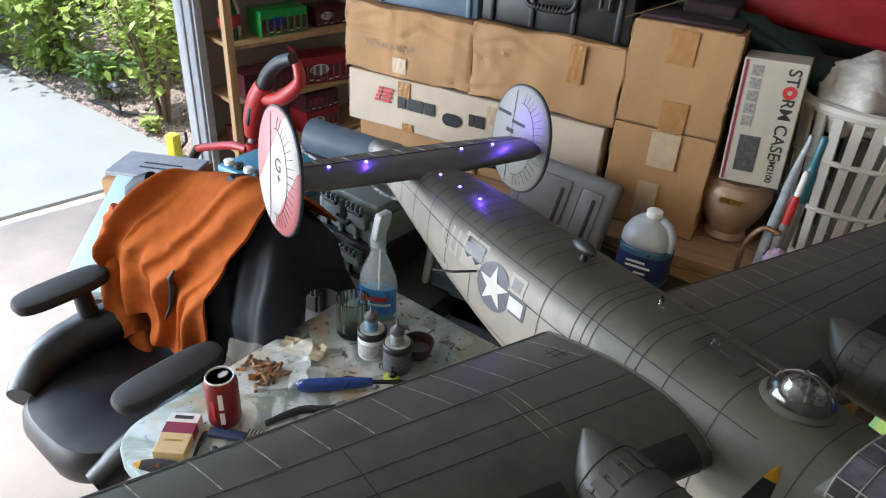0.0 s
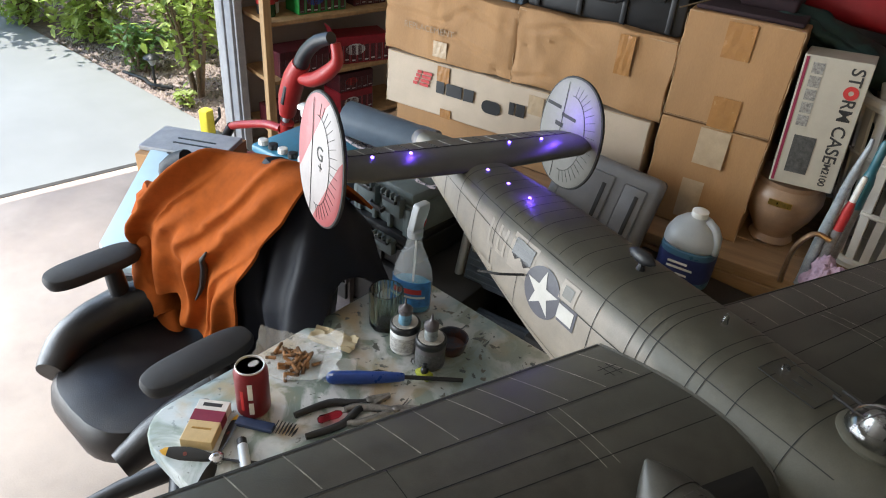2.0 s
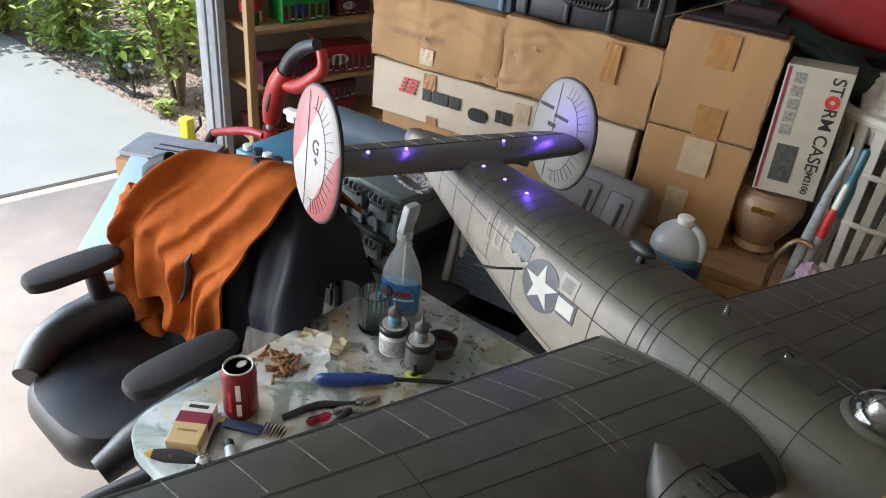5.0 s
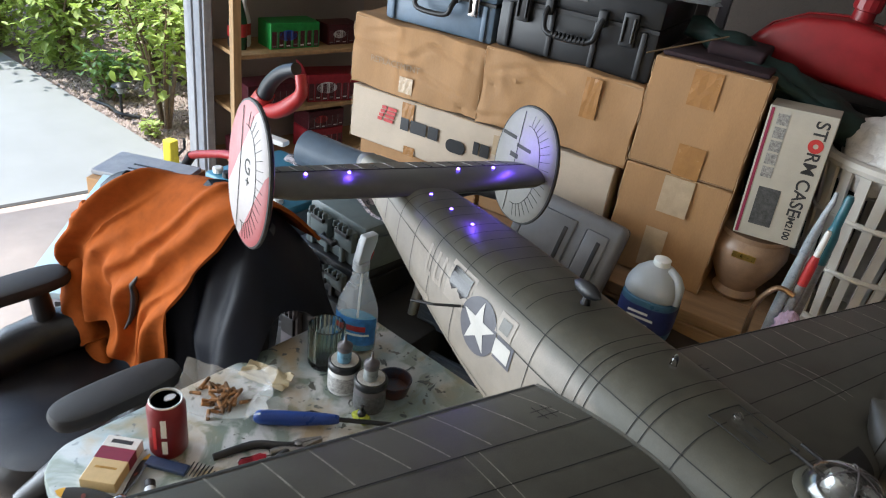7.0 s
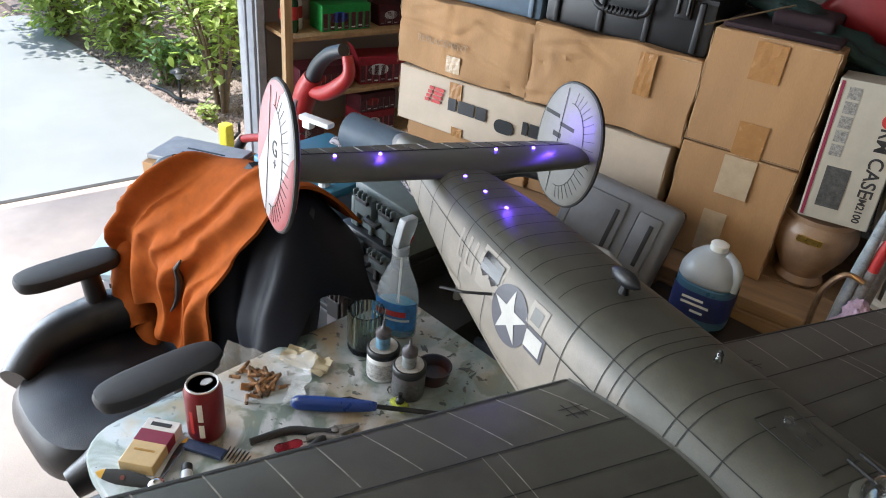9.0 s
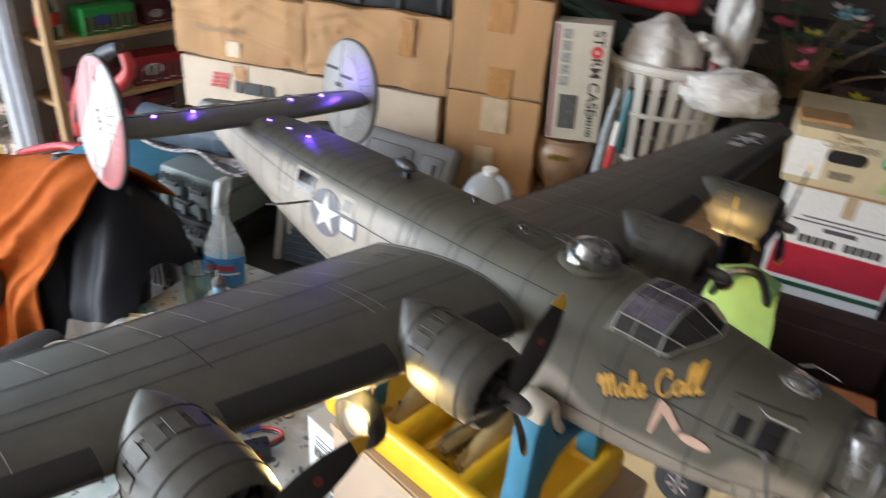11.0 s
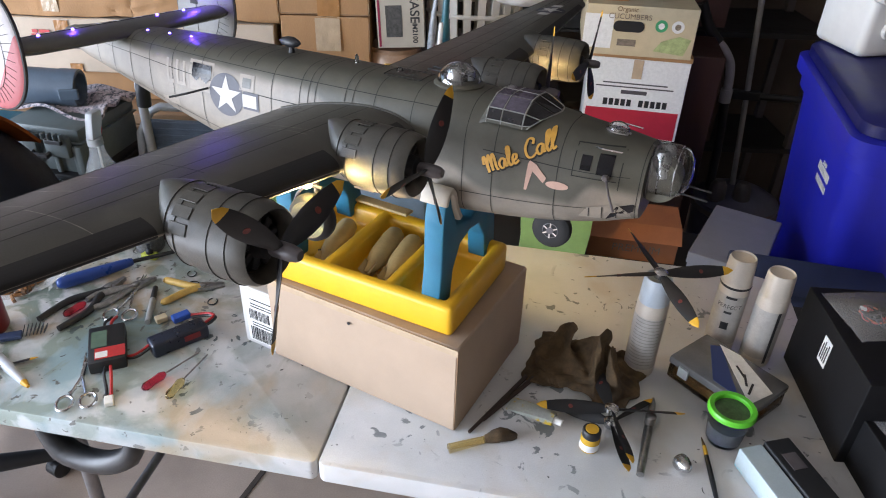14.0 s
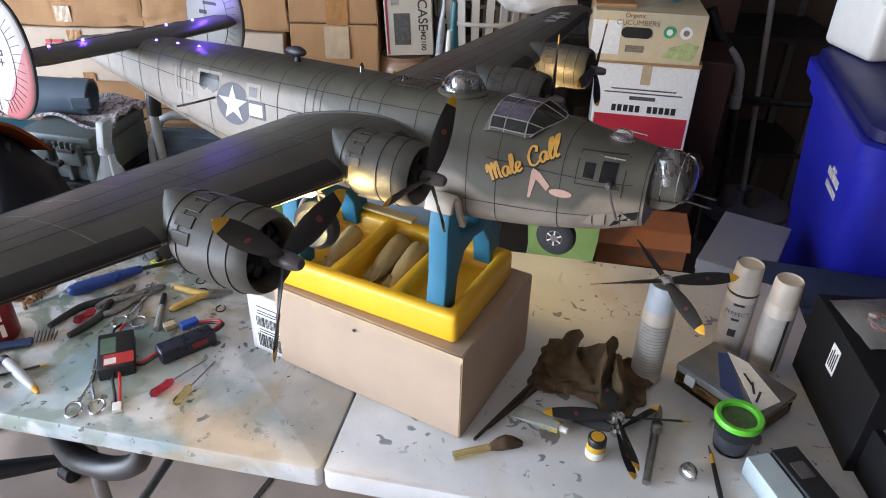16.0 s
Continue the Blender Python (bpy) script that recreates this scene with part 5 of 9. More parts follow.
def hard_case(name, label, at, w, d, h, m, ribs=3):
    """A ribbed hard case: body, lid, handle, two latches."""
    c = thing(name, label, "case", at)
    part("body", box(w, d, h * 0.62, (w / 2, d / 2, 0), 0.012), m, c, smooth=True)
    part("lid", box(w * 1.005, d * 1.01, h * 0.36, (w / 2, d / 2, h * 0.64), 0.014), m, c, smooth=True)
    part("seam", box(w * 0.985, d * 0.98, h * 0.05, (w / 2, d / 2, h * 0.6)), BLACK, c)
    for k in range(ribs):
        x = w * (0.08 + 0.84 * k / (ribs - 1))
        part("rib", box(0.016, 0.012, h * 0.58, (x, -0.003, h * 0.03), 0.004), m, c, smooth=True)
    hd = tube([(w * 0.33, -0.012, h * 0.66), (w * 0.335, -0.034, h * 0.52), (w * 0.38, -0.040, h * 0.36), (w * 0.62, -0.040, h * 0.36), (w * 0.665, -0.034, h * 0.52), (w * 0.67, -0.012, h * 0.66)], 0.0075, 10, spline=4)
    handle = part("handle", hd, BLACK, c, smooth=True)
    if ribs > 2:
        for k in range(9):
            part("grip_ring", tube([(w * (0.40 + 0.025 * k), -0.040, h * 0.36), (w * (0.40 + 0.025 * k) + 0.005, -0.040, h * 0.36)], 0.0105, 10), BLACK, handle, smooth=True)
        part("badge", box(w * 0.10, 0.002, h * 0.08, (w * 0.5, -0.003, h * 0.80), 0.001, 1), DARKGREY, c)
    for x in (0.335, 0.665):
        part("handle_mount", box(0.024, 0.022, h * 0.20, (w * x, -0.008, h * 0.56), 0.004), BLACK if ribs > 2 else CHROME, c, smooth=True)
    for x in (0.17, 0.83):
        lt_ = part("latch", box(w * 0.09, 0.020, h * 0.40, (w * x, -0.007, h * 0.40), 0.004), BLACK if ribs > 2 else CHROME, c, smooth=True)
        for k in (-1, 1):
            part("latch_rib", box(0.006, 0.008, h * 0.30, (w * x + k * w * 0.028, -0.020, h * 0.45), 0.002), BLACK, lt_)
    return c


hard_case("equipment_case", "black ribbed hard equipment case on the boxes", on_wall(-0.465, 0.03, 1.198), 0.455, 0.33, 0.21, BLACK, 4)
hard_case("suitcase", "blue-grey hard suitcase lying on a box", on_wall(-0.85, 0.03, 1.192), 0.375, 0.30, 0.17, SUITBLUE, 2)
gc = thing("storage_case", "grey moulded plastic case leaning at the bench", "case", on_wall(-0.232, -0.235, 0.69) @ pose(0, 0, 0, -22, 6))
GREYCASE = surf("grey_moulded_plastic", (0.15, 0.155, 0.17), 0.45, var=0.12, size=0.04, bump=0.25, grain=0.0015)
part("body", box(0.30, 0.07, 0.235, (0.15, 0.035, 0), 0.022, 4), GREYCASE, gc, smooth=True)
part("rear_shell", box(0.29, 0.035, 0.228, (0.15, 0.088, 0.003), 0.014, 3), BLACK, gc, smooth=True)
for x0, z0, x1, z1 in ((0.03, 0.03, 0.17, 0.20), (0.20, 0.035, 0.265, 0.195)):
    fr_ = part("panel", box(x1 - x0, 0.006, z1 - z0, ((x0 + x1) / 2, -0.0015, z0), 0.006, 2), GREYCASE, gc, smooth=True)
    part("groove", box(0.012, 0.004, (z1 - z0) * 0.7, (x1 - 0.022, -0.0045, z0 + 0.025), 0.0018, 2), BLACK, fr_)

# water jug behind the plane
jug = thing("water_jug", "translucent plastic jug half full with a blue label", "jug", on_wall(0.202, -0.219, 0.661))
FROST = surf("milky_plastic", (0.55, 0.58, 0.60), 0.35, var=0.06, size=0.03, bump=0.05)
mb = [n_ for n_ in FROST.node_tree.nodes if n_.type == "BSDF_PRINCIPLED"][0]
mb.inputs["Transmission Weight"].default_value = 0.45
BLUELIQ = surf("blue_liquid", (0.05, 0.12, 0.19), 0.3, var=0.1, size=0.03, bump=0.0)
NAVYLBL = surf("navy_label", (0.02, 0.028, 0.11), 0.45, var=0.2, size=0.02, bump=0.0)


def jug_ring(r, z, sq=0.75):
    return [(r * math.copysign(abs(math.cos(a)) ** sq, math.cos(a)), r * 0.92 * math.copysign(abs(math.sin(a)) ** sq, math.sin(a)), z) for a in [2 * math.pi * k / 36 for k in range(36)]]


part("body", loft([jug_ring(r, z, q) for r, z, q in ((0.062, 0.112, 0.75), (0.070, 0.122, 0.75), (0.069, 0.14, 0.78), (0.058, 0.162, 0.85), (0.038, 0.182, 0.95), (0.020, 0.192, 1), (0.018, 0.196, 1))]), FROST, jug, smooth=True)
part("liquid", loft([jug_ring(r, z) for r, z in ((0.060, 0.0), (0.070, 0.008), (0.0705, 0.05), (0.0695, 0.112), (0.062, 0.118))]), BLUELIQ, jug, "blue liquid showing through", True)
part("cap", lathe([(0.020, 0.191), (0.021, 0.193), (0.021, 0.206), (0.018, 0.208), (0, 0.208)], 20), WHITE, jug, smooth=True)
part("label", loft([jug_ring(0.0718, 0.03), jug_ring(0.0718, 0.098)], False, False), NAVYLBL, jug, "navy printed band", True)
for k, (w_, z) in enumerate(((0.05, 0.078), (0.066, 0.064), (0.03, 0.046))):
    part("print_bar", box(w_, 0.001, 0.006, (-0.01 + 0.008 * k, -0.0667, z)), PRINTW, jug, "plain pale bar of print")
part("handle", tube([(0.026, -0.01, 0.190), (0.050, -0.02, 0.178), (0.064, -0.03, 0.150), (0.064, -0.034, 0.118)], 0.010, 10, spline=4), FROST, jug, smooth=True)

# ---- the box, tray and cradle under the plane ----
CB = pose(0.198, 0.107, TZ, 0, 0, -18.3)
cb = thing("cardboard_box", "plain closed cardboard box on the table", "box", CB)
bm = dented(0.372, 0.262, 0.174, 0.0012, 11.0)
bmesh.ops.translate(bm, verts=bm.verts, vec=(-0.186, 0.131, 0))
part("body", bm, surf("kraft_board", (0.42, 0.315, 0.225), 0.75, var=0.08, size=0.1, bump=0.15, grain=0.002), cb, smooth=True)
part("lid_edge", box(0.372, 0.0015, 0.012, (-0.186, -0.0012, 0.162)), TAPEPALE, cb)
part("corner_crease", box(0.0015, 0.002, 0.16, (-0.0004, 0.0, 0.006)), CORE, cb)
part("hole", lathe([(0.003, 0), (0.003, 0.001)], 10), PRINTB, cb, at=pose(-0.20, -0.0016, 0.145, 90))
wbx = thing("shipping_box", "white shipping box with a barcode label on the table", "box", pose(-0.128, 0.185, TZ, 0, 0, -18.3))
part("body", box(0.11, 0.19, 0.13, (-0.055, 0.13, 0), 0.002), surf("white_board", (0.52, 0.51, 0.49), 0.7, var=0.07, size=0.06, bump=0.1), wbx)
part("label", box(0.09, 0.0006, 0.115, (-0.055, 0.0345, 0.008)), PRINTW, wbx)
bc = bmesh.new()
rnd = random.Random(5)
for z0, h_, n_ in ((0.012, 0.030, 22), (0.060, 0.022, 16)):
    x = -0.092
    for k in range(n_):
        w_ = rnd.choice((0.0008, 0.0014, 0.002))
        add(bc, box(w_, 0.0006, h_, (x, 0.0339, z0)))
        x += w_ + rnd.choice((0.0012, 0.002))
for z in (0.046, 0.052, 0.088, 0.094, 0.104):
    add(bc, box(0.06, 0.0006, 0.002, (-0.058, 0.0339, z)))
part("barcode", bc, PRINTB, wbx)

TRAY = pose(0.182, 0.130, 0.9155, 0, 0, -16.5)
tray = thing("foam_stand", "yellow plastic parts tray with teal foam cradle ends", "stand", TRAY)
TW, TD, TH = 0.375, 0.218, 0.055


def tray_mesh():
    """A block with rounded rim and sunken cells."""
    xs = [-TW, -TW + 0.022, -0.245, -0.222, -0.128, -0.106, -0.022, 0.0]
    ys = [0, 0.022, TD - 0.022, TD]
    bm = bmesh.new()
    top = [[bm.verts.new((x, y, TH)) for x in xs] for y in ys]
    for j in range(3):
        for i in range(7):
            cell = j == 1 and i in (1, 3, 5)
            a, b, c, d = top[j][i], top[j][i + 1], top[j + 1][i + 1], top[j + 1][i]
            if not cell:
                bm.faces.new((a, b, c, d))
            else:
                cx, cy = (xs[i] + xs[i + 1]) / 2, (ys[j] + ys[j + 1]) / 2
                low = [bm.verts.new((cx + (v.co.x - cx) * 0.9, cy + (v.co.y - cy) * 0.95, 0.016)) for v in (a, b, c, d)]
                for k in range(4):
                    bm.faces.new(((a, b, c, d)[k], (a, b, c, d)[(k + 1) % 4], low[(k + 1) % 4], low[k]))
                bm.faces.new(low)
    bot = {}
    edge = [top[0][i] for i in range(8)] + [top[j][7] for j in (1, 2, 3)] + [top[3][i] for i in range(6, -1, -1)] + [top[j][0] for j in (2, 1)]
    low = [bm.verts.new((v.co.x, v.co.y, 0)) for v in edge]
    n = len(edge)
    for k in range(n):
        bm.faces.new((edge[k], low[k], low[(k + 1) % n], edge[(k + 1) % n]))
    bm.faces.new(low[::-1])
    bmesh.ops.recalc_face_normals(bm, faces=bm.faces[:])
    bmesh.ops.bevel(bm, geom=[e for e in bm.edges if len(e.link_faces) == 2 and e.calc_face_angle() > 0.5], offset=0.009, segments=3, profile=0.5, affect="EDGES")
    return bm


part("tray", tray_mesh(), YELLOW, tray, smooth=True)
# the two cradle ends, cut to the round of the fuselage
def cradle():
    out = [(0.0, 0.0), (0.042, 0.0), (0.048, 0.05), (0.070, 0.085), (0.105, 0.092), (0.14, 0.085), (0.165, 0.05), (0.172, 0.0), (0.214, 0.0), (0.205, 0.07), (0.205, 0.15), (0.198, 0.185), (0.186, 0.19), (0.178, 0.165), (0.160, 0.128), (0.107, 0.112), (0.054, 0.128), (0.036, 0.165), (0.028, 0.19), (0.016, 0.185), (0.009, 0.15), (0.009, 0.07)]
    bm = slab([(y, z) for y, z in out], -0.016, 0.016)
    bmesh.ops.bevel(bm, geom=bm.edges[:], offset=0.003, segments=2, profile=0.5, affect="EDGES")
    return bm


FOAMW = surf("cream_pipe_foam", (0.55, 0.50, 0.42), 0.8, var=0.1, size=0.02, bump=0.2, grain=0.002)
for x in (-0.045,):
    cr = part("cradle", cradle(), TEAL, tray, "teal foam cradle", True, pose(x, 0.012, TH - 0.022, 90, 0, 90))
    for sd in (-1, 1):
        path = [(0.107 + sd * (0.107 - y), z) for y, z in ((0.008, 0.180), (0.013, 0.192), (0.023, 0.197), (0.034, 0.188), (0.043, 0.163), (0.062, 0.133))]
        fine = []
        for k in range(5):
            p0, p1, p2, p3 = [Vector(path[max(0, min(5, k + q))]) for q in (-1, 0, 1, 2)]
            for t in (0, 0.25, 0.5, 0.75):
                fine.append(0.5 * (2 * p1 + (p2 - p0) * t + (2 * p0 - 5 * p1 + 4 * p2 - p3) * t * t + (3 * p1 - p0 - 3 * p2 + p3) * t ** 3))
        rings = []
        for k, (y, z) in enumerate(fine):
            d = fine[min(k + 1, len(fine) - 1)] - fine[max(k - 1, 0)]
            nv = Vector((-d.y, d.x)).normalized() * 0.0055
            rings.append([Vector((y + nv.x * a, z + nv.y * a, b)) for a, b in [(-1, -0.018), (-0.6, -0.021), (0.6, -0.021), (1, -0.018), (1.1, 0.0), (1, 0.018), (0.6, 0.021), (-0.6, 0.021), (-1, 0.018), (-0.9, 0.0)]])
        part("foam_sleeve", loft(rings), FOAMW, cr, "cream foam lining", True)
part("cradle", cradle(), TEAL, tray, "teal foam cradle", True, pose(-0.315, 0.012, TH - 0.022, 90, 0, 90))

# practice bombs and parts lying in the cells
SAND = surf("sandy_grey_plastic", (0.50, 0.36, 0.15), 0.5, var=0.12, size=0.02, bump=0.1)


def bomb(at):
    b = thing("model_bomb", "sand-coloured plastic model bomb lying in the tray", "model bomb", at, "bombs in the tray")
    part("body", lathe([(0.0, 0), (0.008, 0.003), (0.016, 0.012), (0.0185, 0.03), (0.0185, 0.075), (0.015, 0.095), (0.008, 0.112), (0.007, 0.125)], 20), SAND, b, smooth=True)
    for k in range(4):
        part("fin", box(0.0012, 0.016, 0.028, (0, 0.009, 0.102), 0.0004, 1), SAND, b, at=pose(0, 0, 0, 0, 0, 45 + 90 * k))


for x, y in ((-0.195, 0.18), (-0.155, 0.175)):
    bomb(TRAY @ pose(x, y, 0.040, 98, 0, 4))
for x, y, rz in ((-0.285, 0.165, 8),):
    bomb(TRAY @ pose(x, y, 0.040, 98, 0, rz))
pp = tagged(part("loose_propeller_blade", box(0.14, 0.022, 0.006, (0, 0, 0), 0.0025), SAND, None, at=TRAY @ pose(-0.25, 0.205, 0.062, 0, -4, -8)), "tan plastic propeller blade across the tray rim", "blade")
BRASS = surf("brass", (0.5, 0.3, 0.09), 0.35, 0.8, var=0.2, size=0.01, bump=0.05)
rnd = random.Random(12)
for cx, cy in ((-0.17, 0.06), (-0.28, 0.07), (-0.15, 0.045)):
    for k in range(7):
        q = tagged(part("hardware_bit", box(rnd.uniform(0.008, 0.026), rnd.uniform(0.004, 0.012), 0.005, (0, 0, 0), 0.001, 1), rnd.choice((SAND, BRASS, YELLOW, BLACK)), None, at=TRAY @ pose(cx + rnd.uniform(-0.02, 0.02), cy + rnd.uniform(-0.03, 0.03), 0.017 + 0.002 * (k % 3), 0, 0, rnd.uniform(0, 180))), "small plastic fitting in the parts tray", "fitting", "hardware in the tray")

# ---- the office chair with the jackets ----
MESHPAD = surf("woven_black_pad", (0.016, 0.016, 0.018), 0.7, var=0.3, size=0.02, bump=0.6, grain=0.0015)
chair = thing("office_chair", "worn black leather office chair with padded arms", "chair")


def cushion(x0, y0, z0, x1, y1, z1, r, puff, seed, cut=8):
    bm = box(x1 - x0, y1 - y0, z1 - z0, ((x0 + x1) / 2, (y0 + y1) / 2, z0))
    bmesh.ops.bevel(bm, geom=bm.edges[:], offset=r, segments=4, profile=0.5, affect="EDGES")
    bmesh.ops.subdivide_edges(bm, edges=[e for e in bm.edges if e.calc_length() > 0.06], cuts=cut, use_grid_fill=True)
    return crumple(bm, puff, 0.12, seed)


def seat_outline(n=40):
    return [(-1.178 + 0.205 * math.copysign(abs(math.cos(a)) ** 0.55, math.cos(a)) * (1.0 + 0.08 * math.sin(a)), 0.225 + 0.235 * math.copysign(abs(math.sin(a)) ** 0.7, math.sin(a))) for a in [2 * math.pi * k / n for k in range(n)]]


so = seat_outline()
sr = []
for s, z in ((0.80, 0.395), (0.97, 0.415), (1.0, 0.445), (0.985, 0.475), (0.92, 0.497), (0.70, 0.503), (0.35, 0.492), (0.02, 0.488)):
    sr.append([(-1.178 + (x + 1.178) * s, 0.225 + (y - 0.225) * s, z) for x, y in so])
part("seat", crumple(loft(sr), 0.004, 0.1, 2.0), LEATHER, chair, smooth=True)
for pts, r in (([(-1.33, 0.03, 0.485), (-1.385, 0.12, 0.51), (-1.385, 0.25, 0.535), (-1.33, 0.36, 0.56)], [0.035, 0.055, 0.06, 0.05]), ([(-0.985, 0.02, 0.46), (-0.985, 0.12, 0.49), (-0.985, 0.25, 0.52), (-1.03, 0.38, 0.55)], [0.03, 0.045, 0.05, 0.05])):
    part("bolster", crumple(tube(pts, r, 16, spline=6), 0.004, 0.06, 1.0), LEATHER, chair, "creased leather side roll", True)


def back_pt(u, v, front):
    x = -1.145 + (u - 0.5) * 0.60 * (0.86 + 0.14 * math.sin(math.pi * min(v * 1.1, 1)))
    z = 0.44 + 0.50 * v + 0.10 * (u - 0.5) * v - 0.07 * max(0, abs(u - 0.5) * 2 - 0.45) ** 1.6 * (v > 0.3)
    y = 0.43 + 0.10 * v - 0.05 * (abs(u - 0.5) * 2) ** 2 + (0.0 if front else 0.10)
    edge = min(u, 1 - u, v, 1 - v)
    k = max(0.0, 1 - edge / 0.10)
    y += (0.05 if front else -0.05) * k ** 2
    return Vector((x, y, z))


bk = bmesh.new()
add(bk, grid(18, 18, lambda u, v: back_pt(u, v, True)))
add(bk, grid(18, 18, lambda u, v: back_pt(1 - u, v, False)))
bmesh.ops.remove_doubles(bk, verts=bk.verts, dist=0.004)
part("backrest", crumple(bk, 0.004, 0.09, 5.0), LEATHER, chair, smooth=True)
for x, y0, y1, tilt in ((-1.385, 0.085, 0.315, 4), (-0.925, 0.075, 0.325, 4)):
    pad = slab([(x + 0.045 * math.copysign(abs(math.cos(a)) ** 0.7, math.cos(a)), (y0 + y1) / 2 + (y1 - y0) / 2 * math.copysign(abs(math.sin(a)) ** 0.6, math.sin(a))) for a in [2 * math.pi * k / 28 for k in range(28)]], 0.672, 0.705, 0.012)
    arm = part("armrest", pad, MESHPAD, chair, "worn black arm pad", True)
    part("arm_post", tube([(x, 0.24, 0.675), (x, 0.25, 0.56), (x * 0.98 - 0.01, 0.25, 0.43)], [0.022, 0.026, 0.03], 12), BLACK, arm, smooth=True)
    part("arm_bracket", box(0.30, 0.05, 0.02, (x + (0.12 if x < -1.1 else -0.12), 0.25, 0.395), 0.006), BLACK, arm)
part("gas_column", tube([(-1.178, 0.23, 0.40), (-1.178, 0.23, 0.10)], 0.028, 14), BLACK, chair, smooth=True)
for k in range(5):
    a = radians(-36 + 72 * k)
    ex, ey = -1.178 + 0.31 * math.cos(a), 0.23 + 0.31 * math.sin(a)
    ft = part("foot", tube([(-1.178, 0.23, 0.12), (-1.178 + 0.16 * math.cos(a), 0.23 + 0.16 * math.sin(a), 0.105), (ex, ey, 0.075)], [0.032, 0.026, 0.018], 10), BLACK, chair, smooth=True)
    part("castor", lathe([(0.018, -0.022), (0.027, -0.018), (0.027, 0.018), (0.018, 0.022)], 16), BLACK, ft, smooth=True, at=pose(ex, ey, 0.0275, 90, 0, 72 * k))

# orange jacket hung over one side of the chair's back
jacket = thing("orange_jacket", "orange fleece jacket hung over the chair's back", "jacket")


def along(rows, w):
    return lerp(rows, w)[0]


FOLDS = [(0.14, 1.3, 0.10, -0.2, 0.65), (0.33, 1.7, 0.09, -0.2, 0.85), (0.47, 0.5, 0.03, 0.0, 0.5), (0.60, 0.9, 0.13, 0.25, 1.2), (0.79, 0.7, 0.05, -0.2, 0.7), (0.93, 1.0, 0.07, -0.1, 1.2), (1.09, 0.6, 0.045, -0.2, 1.0), (1.22, 1.1, 0.08, 0.15, 1.2)]


def drape(u, v, off=0.0):
    """u across, v from behind the top (below 0.2) down the front."""
    ztop = along([(0, 0.865), (0.15, 0.915), (0.5, 0.985), (0.8, 1.02), (1.0, 1.018)], u)
    zend = along([(0, 0.63), (0.12, 0.60), (0.26, 0.60), (0.40, 0.62), (0.50, 0.60), (0.60, 0.55), (0.72, 0.525), (0.85, 0.53), (1.0, 0.55)], u)
    if v < 0.2:
        s, w = v / 0.2, 0.0
        z, y = ztop - 0.13 * (1 - math.sin(math.pi / 2 * s)), 0.66 - 0.17 * s
    else:
        w = (v - 0.2) / 0.8
        z = ztop + (zend - ztop) * w ** 0.95
        y = 0.49 - 0.135 * min(w * 2.3, 1) ** 0.55 - 0.02 * w
    xl = along([(0, -1.395), (0.3, -1.44), (0.6, -1.445), (0.8, -1.41), (1.0, -1.37)], w)
    xr = along([(0, -0.895), (0.15, -0.905), (0.30, -0.945), (0.55, -0.985), (0.8, -1.02), (1.0, -1.05)], w)
    x = xl + (xr - xl) * u
    q = u + 0.46 * w ** 0.9 + 0.10 * noise.noise(Vector((u * 2.6, w * 2.8, 1.0))) - 0.10 * w * (1 - u)
    f = sum(a * math.exp(-((q - c) / (d if q < c else 0.6 * d)) ** 2) * max(0.0, min(1.0, (w - w0) / 0.2, (w1 - w) / 0.2)) for c, a, d, w0, w1 in FOLDS)
    amp = (0.016 + 0.018 * min(1.0, 1.6 * w)) * min(1.0, 0.25 + 6 * (1 - u), 0.25 + 6 * u)
    nz = noise.noise(Vector((u * 3.5 + w * 1.5, w * 2.2, 3.0))) + 0.12 * noise.noise(Vector((u * 14, w * 6, 5.0)))
    bulge = 0.045 * math.exp(-((q - 0.33) / 0.09) ** 2) * math.exp(-((w - 0.12) / 0.22) ** 2)
    return Vector((x, y - amp * f - 0.030 * nz * min(1, w * 3) - bulge - off, z + 0.006 * nz + 0.5 * bulge + 0.010 * f * (w < 0.3)))


part("body", thicken(grid(150, 80, drape), 0.007), ORANGE, jacket, smooth=True)
zp = [drape(0.74 - 0.09 * k / 8, 0.50 + 0.30 * k / 8, 0.006) for k in range(9)]
part("pocket_zip", tube(zp, [0.002, 0.006, 0.008, 0.009, 0.009, 0.008, 0.007, 0.005, 0.002], 8), BLACK, jacket, "black zipped pocket", True)
slv = tube([(-1.40, 0.41, 0.82), (-1.40, 0.365, 0.70), (-1.36, 0.34, 0.60), (-1.315, 0.33, 0.52)], [0.04, 0.056, 0.058, 0.046], 28, spline=10)
part("sleeve", crumple(crumple(slv, 0.012, 0.05, 9.0), 0.005, 0.018, 4.0), ORANGE, jacket, smooth=True)
cf = []
for k in range(9):
    p = Vector((-1.32, 0.33, 0.525)).lerp(Vector((-1.285, 0.325, 0.468)), k / 8)
    cf.append([p + Vector(((0.040 + 0.0025 * (k % 2)) * math.cos(a), 0.028 * math.sin(a) , 0.020 * math.cos(a))) for a in [2 * math.pi * j / 28 for j in range(28)]])
part("cuff", loft(cf), ORANGE, jacket, "ribbed cuff", True)
dj = thing("dark_jacket", "black jacket hung over the chair's back", "jacket")
BLKCLOTH = surf("black_cloth", (0.0045, 0.006, 0.012), 0.55, var=0.3, size=0.04, bump=0.35, grain=0.0012, spec=0.25)


